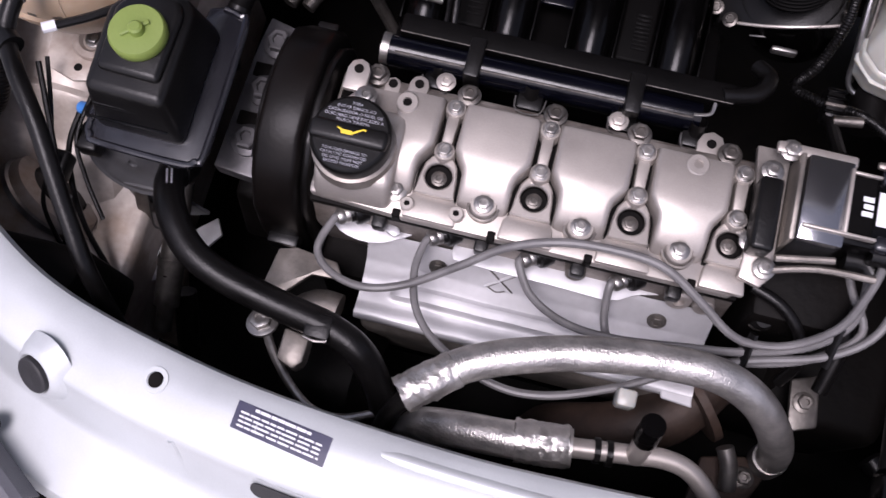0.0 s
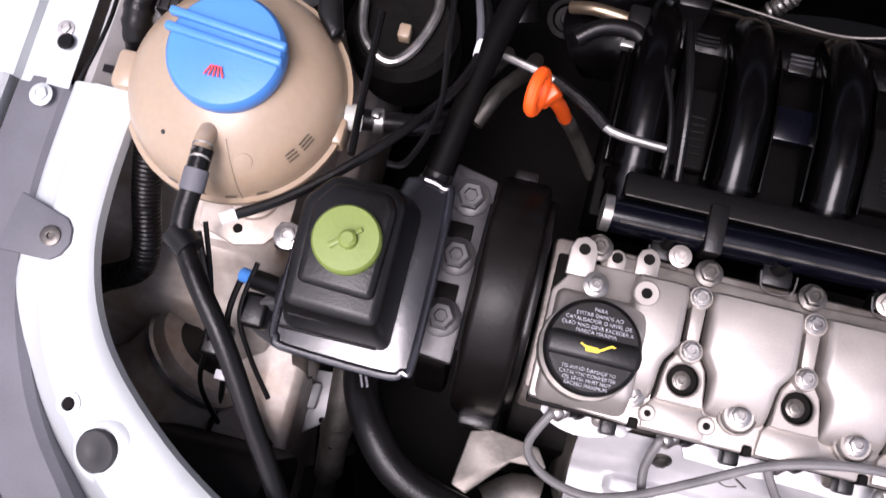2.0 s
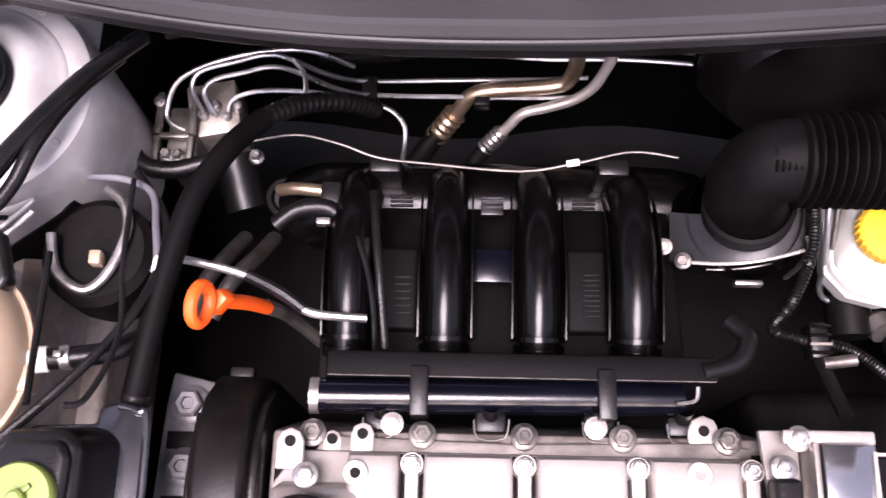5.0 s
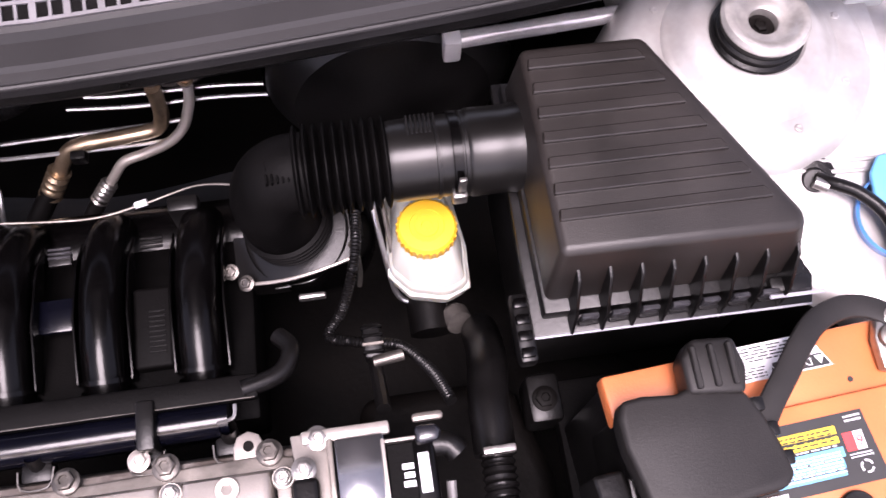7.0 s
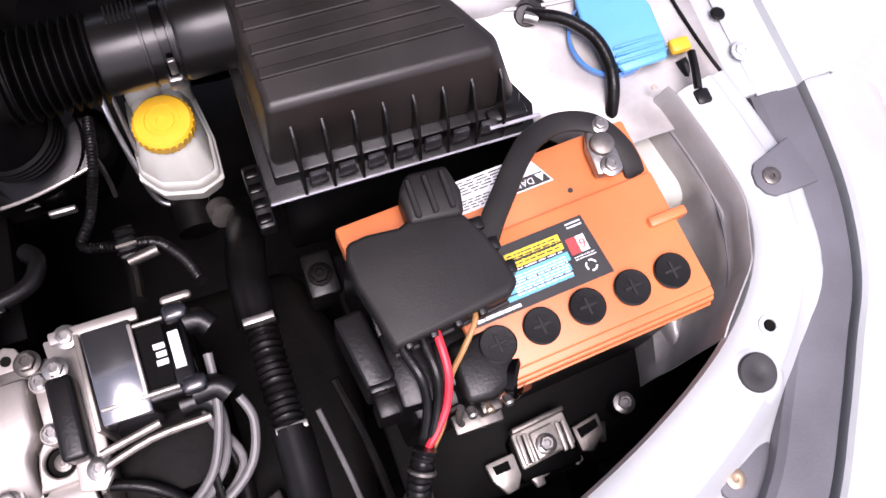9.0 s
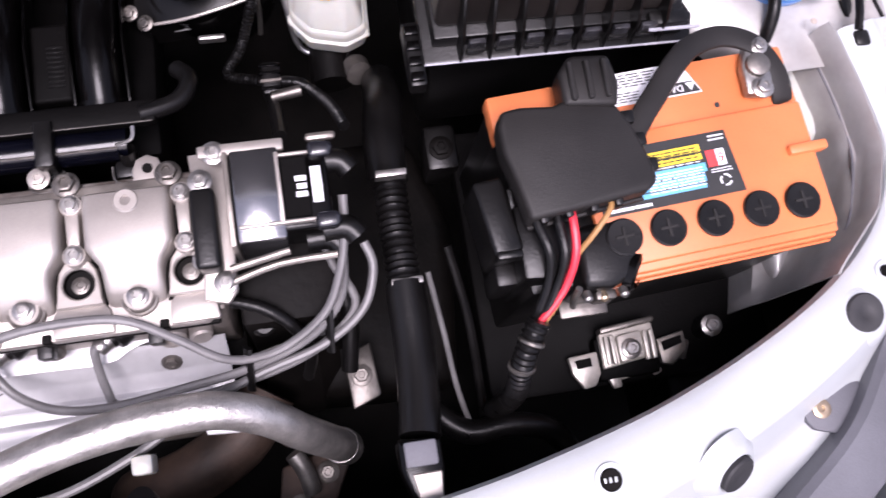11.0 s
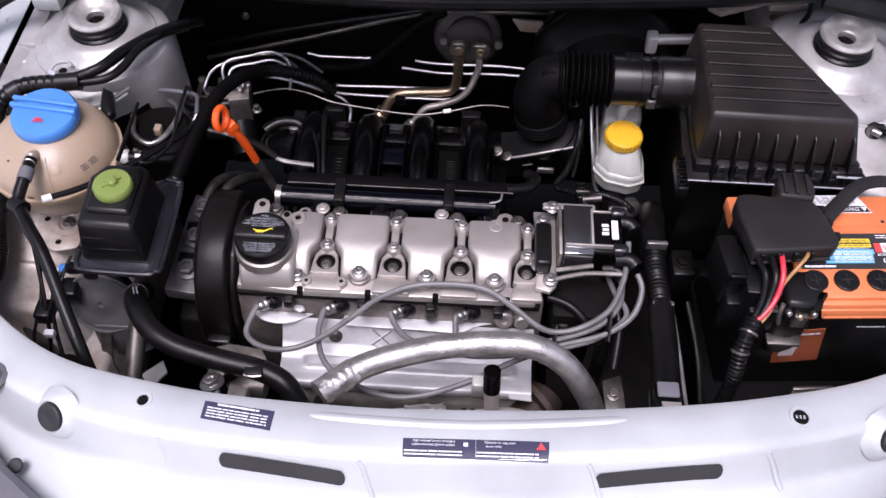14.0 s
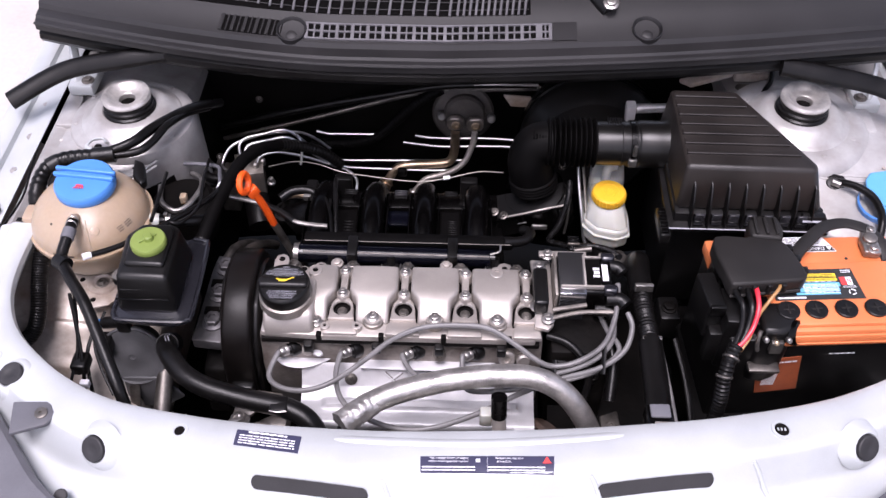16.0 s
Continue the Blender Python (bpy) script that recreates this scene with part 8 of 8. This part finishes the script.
for x in (0.4690, 0.4745, 0.5060, 0.5120):
    part("clamp_ridge", prism([(x - 0.0020, -0.0905), (x + 0.0020, -0.0900), (x + 0.0020, -0.1165), (x - 0.0020, -0.1172)], 0.698, 0.7045, 0.0012, 2), CLAMP, hold)
for x in (0.4718, 0.5090):
    part("clamp_groove", box(x - 0.0007, x + 0.0007, -0.116, -0.091, 0.6985, 0.6998, 0), DARK, hold)
part("clamp_pad", prism([(0.4785, -0.0920), (0.5020, -0.0895), (0.5025, -0.1140), (0.4788, -0.1170)], 0.698, 0.7060, 0.002, 2), CLAMP, hold)
part("clamp_lip", prism([(0.464, -0.083), (0.516, -0.078), (0.516, -0.0835), (0.464, -0.0885)], 0.690, 0.7085, 0.002, 2), STEEL_DARK, hold)
part("foot", prism([(0.466, -0.1215), (0.517, -0.1165), (0.5215, -0.1285), (0.5130, -0.1320), (0.5110, -0.1265), (0.4805, -0.1310), (0.4815, -0.1370), (0.4725, -0.1385)], 0.684, 0.690, 0.002, 2), CLAMP, hold)
part("wing", prism([(0.434, -0.1040), (0.4620, -0.1020), (0.4625, -0.1225), (0.4560, -0.1330), (0.4450, -0.1350), (0.4360, -0.1200)], 0.685, 0.692, 0.002, 2), CLAMP, hold)
part("wing", prism([(0.5200, -0.0990), (0.548, -0.094), (0.548, -0.112), (0.532, -0.125), (0.5215, -0.122)], 0.685, 0.692, 0.002, 2), ALU_DARK, hold)
part("wing_slot", prism([(0.4395, -0.1080), (0.4550, -0.1070), (0.4550, -0.1150), (0.4410, -0.1160)], 0.6915, 0.6925, 0.0003, 1), DULLBLACK, hold, "dark slot")
part("wing_slot", prism([(0.5240, -0.1020), (0.544, -0.0985), (0.544, -0.1060), (0.5250, -0.1110)], 0.6915, 0.6925, 0.0003, 1), DULLBLACK, hold, "dark slot")
part("bolt", hexhead((0.4895, -0.1055, 0.706), 0.0068, 0.008, washer=1.4), STEEL, hold)
part("support", box(0.46, 0.52, -0.13, -0.09, 0.64, 0.692, 0.004), DULLBLACK, hold)
scr = thing("tray_screw", (0.57, -0.10, 0.70), "steel screw and pin on the battery tray", "screw")
part("screw", hexhead((0.572, -0.095, 0.70), 0.007, 0.008), STEEL, scr)
part("post", tube([(0.572, -0.095, 0.66), (0.572, -0.095, 0.70)], 0.010, 14, 2), BLACK, scr)
part("pin", tube([(0.548, -0.105, 0.69), (0.548, -0.118, 0.675)], 0.0035, 8, 2), STEEL, scr)

slope_rows = []
for y in np.linspace(0.125, -0.085, 26):
    xe = float(np.interp(y, [-0.084, -0.038, 0.012, 0.06, 0.115, 0.155, 0.185], [0.615, 0.660, 0.678, 0.674, 0.664, 0.648, 0.625]))
    k = 1.0 if y > -0.03 else max(0.25, 1 - (-0.03 - y) / 0.07)
    slope_rows.append([Vector((xe - a * k, y, edge_z(xe) + dz)) for a, dz in ((-0.003, -0.006), (0.0005, -0.012), (0.0020, -0.024), (0.0035, -0.034), (0.0060, -0.0365), (0.0085, -0.050), (0.0105, -0.070), (0.0125, -0.098), (0.0170, -0.122), (0.030, -0.134), (0.046, -0.140), (0.052, -0.20))])
wl3 = thing("inner_wing_slope", (0.64, 0.05, 0.75), "silver inner wing wall curving down beside the battery", "car panel")
part("wall", thick(strip(slope_rows), 0.0015), WING, wl3)
# thin grey tube draws the dark line along the crease
seam = [r[4] + Vector((0, 0, 0.0012)) for r in slope_rows[::4]]
part("seam", tube(seam, 0.0013, 8, 4), RUBBER_GREY, wl3, "thin dark line along the pressed step")
part("tube", tube([(0.690, 0.145, 0.866), (0.686, 0.128, 0.866), (0.682, 0.112, 0.864)], 0.0036, 10, 6), RUBBER, wl3, "thin black tube")
part("tube_clip", box(0.676, 0.690, 0.098, 0.112, 0.852, 0.866, 0.003), BLACK, wl3)
wl2 = thing("wing_ledge", (0.64, 0.04, 0.70), "dusty silver wing ledge beside the battery", "car panel")
part("ledge", prism([(0.622, -0.075), (0.650, -0.035), (0.666, 0.02), (0.660, 0.08), (0.640, 0.14), (0.618, 0.14)], 0.60, 0.748, 0.010, 3), WING, wl2)
part("rib", tube([(0.640, -0.03, 0.748), (0.646, 0.03, 0.749), (0.638, 0.10, 0.748)], 0.004, 8, 5), WING, wl2)
for y in (-0.02, 0.05):
    part("plug", disc((0.632, y, 0.7475), 0.005, 0.0015, seg=18), RUBBER, wl2)

# washer bottle
wb = thing("washer_bottle", (0.65, 0.16, 0.80), "white washer bottle with a light blue flip cap", "washer bottle")
part("bottle", prism([(0.60, 0.06), (0.67, 0.04), (0.70, 0.12), (0.69, 0.24), (0.62, 0.25), (0.60, 0.16)], 0.68, 0.80, 0.015, 3), WHITE, wb)
part("neck", lathe([(0.034, 0), (0.033, 0.03), (0.036, 0.034), (0.036, 0.038)], (0.645, 0.19, 0.80), seg=36), WHITE, wb)
part("cap_ring", lathe([(0.037, 0), (0.038, 0.010), (0.036, 0.012)], (0.642, 0.190, 0.838), (-0.12, -0.1, 1), 40), BLUE, wb)
part("cap", place(prism([(-0.020, 0.044), (0.008, 0.047), (0.022, 0.028), (0.029, 0.004), (0.028, -0.030), (0.024, -0.046), (-0.016, -0.046), (-0.026, -0.020), (-0.032, 0.010), (-0.030, 0.030)], 0, 0.006, 0.0025, 3), Matrix.Translation((0.650, 0.196, 0.852)) @ Matrix.Rotation(radians(-6), 4, "Y") @ Matrix.Rotation(radians(3), 4, "X")), CYAN, wb, "light blue flip cap")
for k in range(3):
    part("cap_ridge", box(0.630 + 0.001 * k, 0.676, 0.156 + 0.007 * k, 0.158 + 0.007 * k, 0.8535, 0.8600, 0.0008, 1), CYAN, wb)
part("pump_hose", tube([(0.690, 0.150, 0.845), (0.694, 0.13, 0.835), (0.692, 0.11, 0.81)], 0.005, 10, 4), RUBBER, wb)
ws = thing("washer_cable", (0.59, 0.22, 0.83), "black rubber grommet with a cable on the inner wing", "cable")
part("grommet", lathe([(0.0175, 0), (0.0185, 0.004), (0.016, 0.008), (0.011, 0.009), (0.009, 0.013), (0, 0.014)], (0.580, 0.234, 0.834), (-0.2, -0.45, 1), 32), RUBBER, ws)
part("grommet_collar", lathe([(0.020, 0.001), (0.0215, 0.003), (0.020, 0.005), (0.0165, 0.006)], (0.580, 0.234, 0.834), (-0.2, -0.45, 1), 32), RUBBER, ws)
part("lug", tube([(0.574, 0.226, 0.850), (0.584, 0.220, 0.850)], 0.0050, 12, 2), STEEL, ws)
part("cable", tube([(0.579, 0.230, 0.846), (0.588, 0.222, 0.852), (0.604, 0.210, 0.856), (0.620, 0.190, 0.856), (0.626, 0.166, 0.852), (0.623, 0.142, 0.845), (0.616, 0.120, 0.82), (0.610, 0.10, 0.77)], 0.0056, 12, 6), RUBBER, ws)
vl = thing("airbox_stud", (0.56, 0.19, 0.81), "small steel stud on a black rubber block", "stud")
part("block", box(0.548, 0.574, 0.178, 0.200, 0.79, 0.805, 0.004), BLACK, vl)
part("stud", hexhead((0.560, 0.189, 0.805), 0.006, 0.008), STEEL, vl)
part("plate", prism([(0.548, 0.150), (0.60, 0.148), (0.60, 0.176), (0.555, 0.178)], 0.785, 0.79, 0.0015, 2), SILVER, vl)

# ---------- labels on the front panel ----------
lp = thing("information_label", (-0.182, -0.233, 0.855), "dark information sticker with unreadable white print", "sticker")


def on_panel(x, y):
    return Vector((x, y, on_rim(x, y) + 0.0004))


def sticker(poly):
    rows = []
    (a, b, c, d) = poly
    for i in range(9):
        t = i / 8
        rows.append([on_panel(*(Vector(a).lerp(Vector(b), t).lerp(Vector(d).lerp(Vector(c), t), u / 5))) for u in range(6)])
    return thick(strip(rows), 0.0003)


part("sticker", sticker([(-0.2147, -0.2252), (-0.1398, -0.2350), (-0.1415, -0.2567), (-0.2158, -0.2454)]), LABEL, lp)
slope = (on_panel(-0.1785, -0.2512) - on_panel(-0.1772, -0.2300)).normalized() * -1
along = (on_panel(-0.1405, -0.2459) - on_panel(-0.2153, -0.2353)).normalized()
mid = on_panel(-0.178, -0.2405) + Vector((0, 0, 0.0006))
part("headline", bars(mid + slope * 0.0075, along, slope, 0.046, 0.005, 1, rng, 0.9), PRINT, lp)
part("print", bars(mid - slope * 0.002, along, slope, 0.066, 0.013, 4, rng, 0.85), PRINT, lp)
lw = thing("warning_label", (0.066, -0.258, 0.855), "dark warning sticker with white print and a triangle", "sticker")
part("sticker", sticker([(-0.0061, -0.2584), (0.1403, -0.2542), (0.1393, -0.2755), (-0.0055, -0.2782)]), LABEL, lw)
slope = (on_panel(0.067, -0.276) - on_panel(0.067, -0.257)).normalized() * -1
along = (on_panel(0.1400, -0.2649) - on_panel(-0.006, -0.2683)).normalized()
mid = on_panel(0.067, -0.2665) + Vector((0, 0, 0.0009))
for row, u, v in (("High voltage! Switch off engine", -0.042, 0.0070), ("before touching ignition system.", -0.042, 0.0032), ("Radiator fan may start", 0.024, 0.0070), ("at any time.", 0.018, 0.0032)):
    writing(row, 0.0034, mid + along * u + slope * v, along, slope, lw, PRINT)
part("print", bars(mid - along * 0.042 - slope * 0.0055, along, slope, 0.058, 0.007, 2, rng, 0.9), PRINT, lw)
part("print", bars(mid + along * 0.032 - slope * 0.0055, along, slope, 0.062, 0.007, 2, rng, 0.9), PRINT, lw)
part("divider", bars(mid - along * 0.0, slope, -along, 0.019, 0.0006, 1, rng, 1.0), PRINT, lw)
part("panel_mark", bars(mid - along * 0.010 + slope * 0.004, along, slope, 0.005, 0.009, 1, rng, 1.0), PRINT, lw)
tri_b = bmesh.new()
tri_b.faces.new([tri_b.verts.new(mid + along * a + slope * b + Vector((0, 0, 0.0002))) for a, b in ((0.060, 0.001), (0.070, 0.001), (0.065, 0.009))])
part("warning_triangle", tri_b, PRINT_R, lw, "red warning triangle")
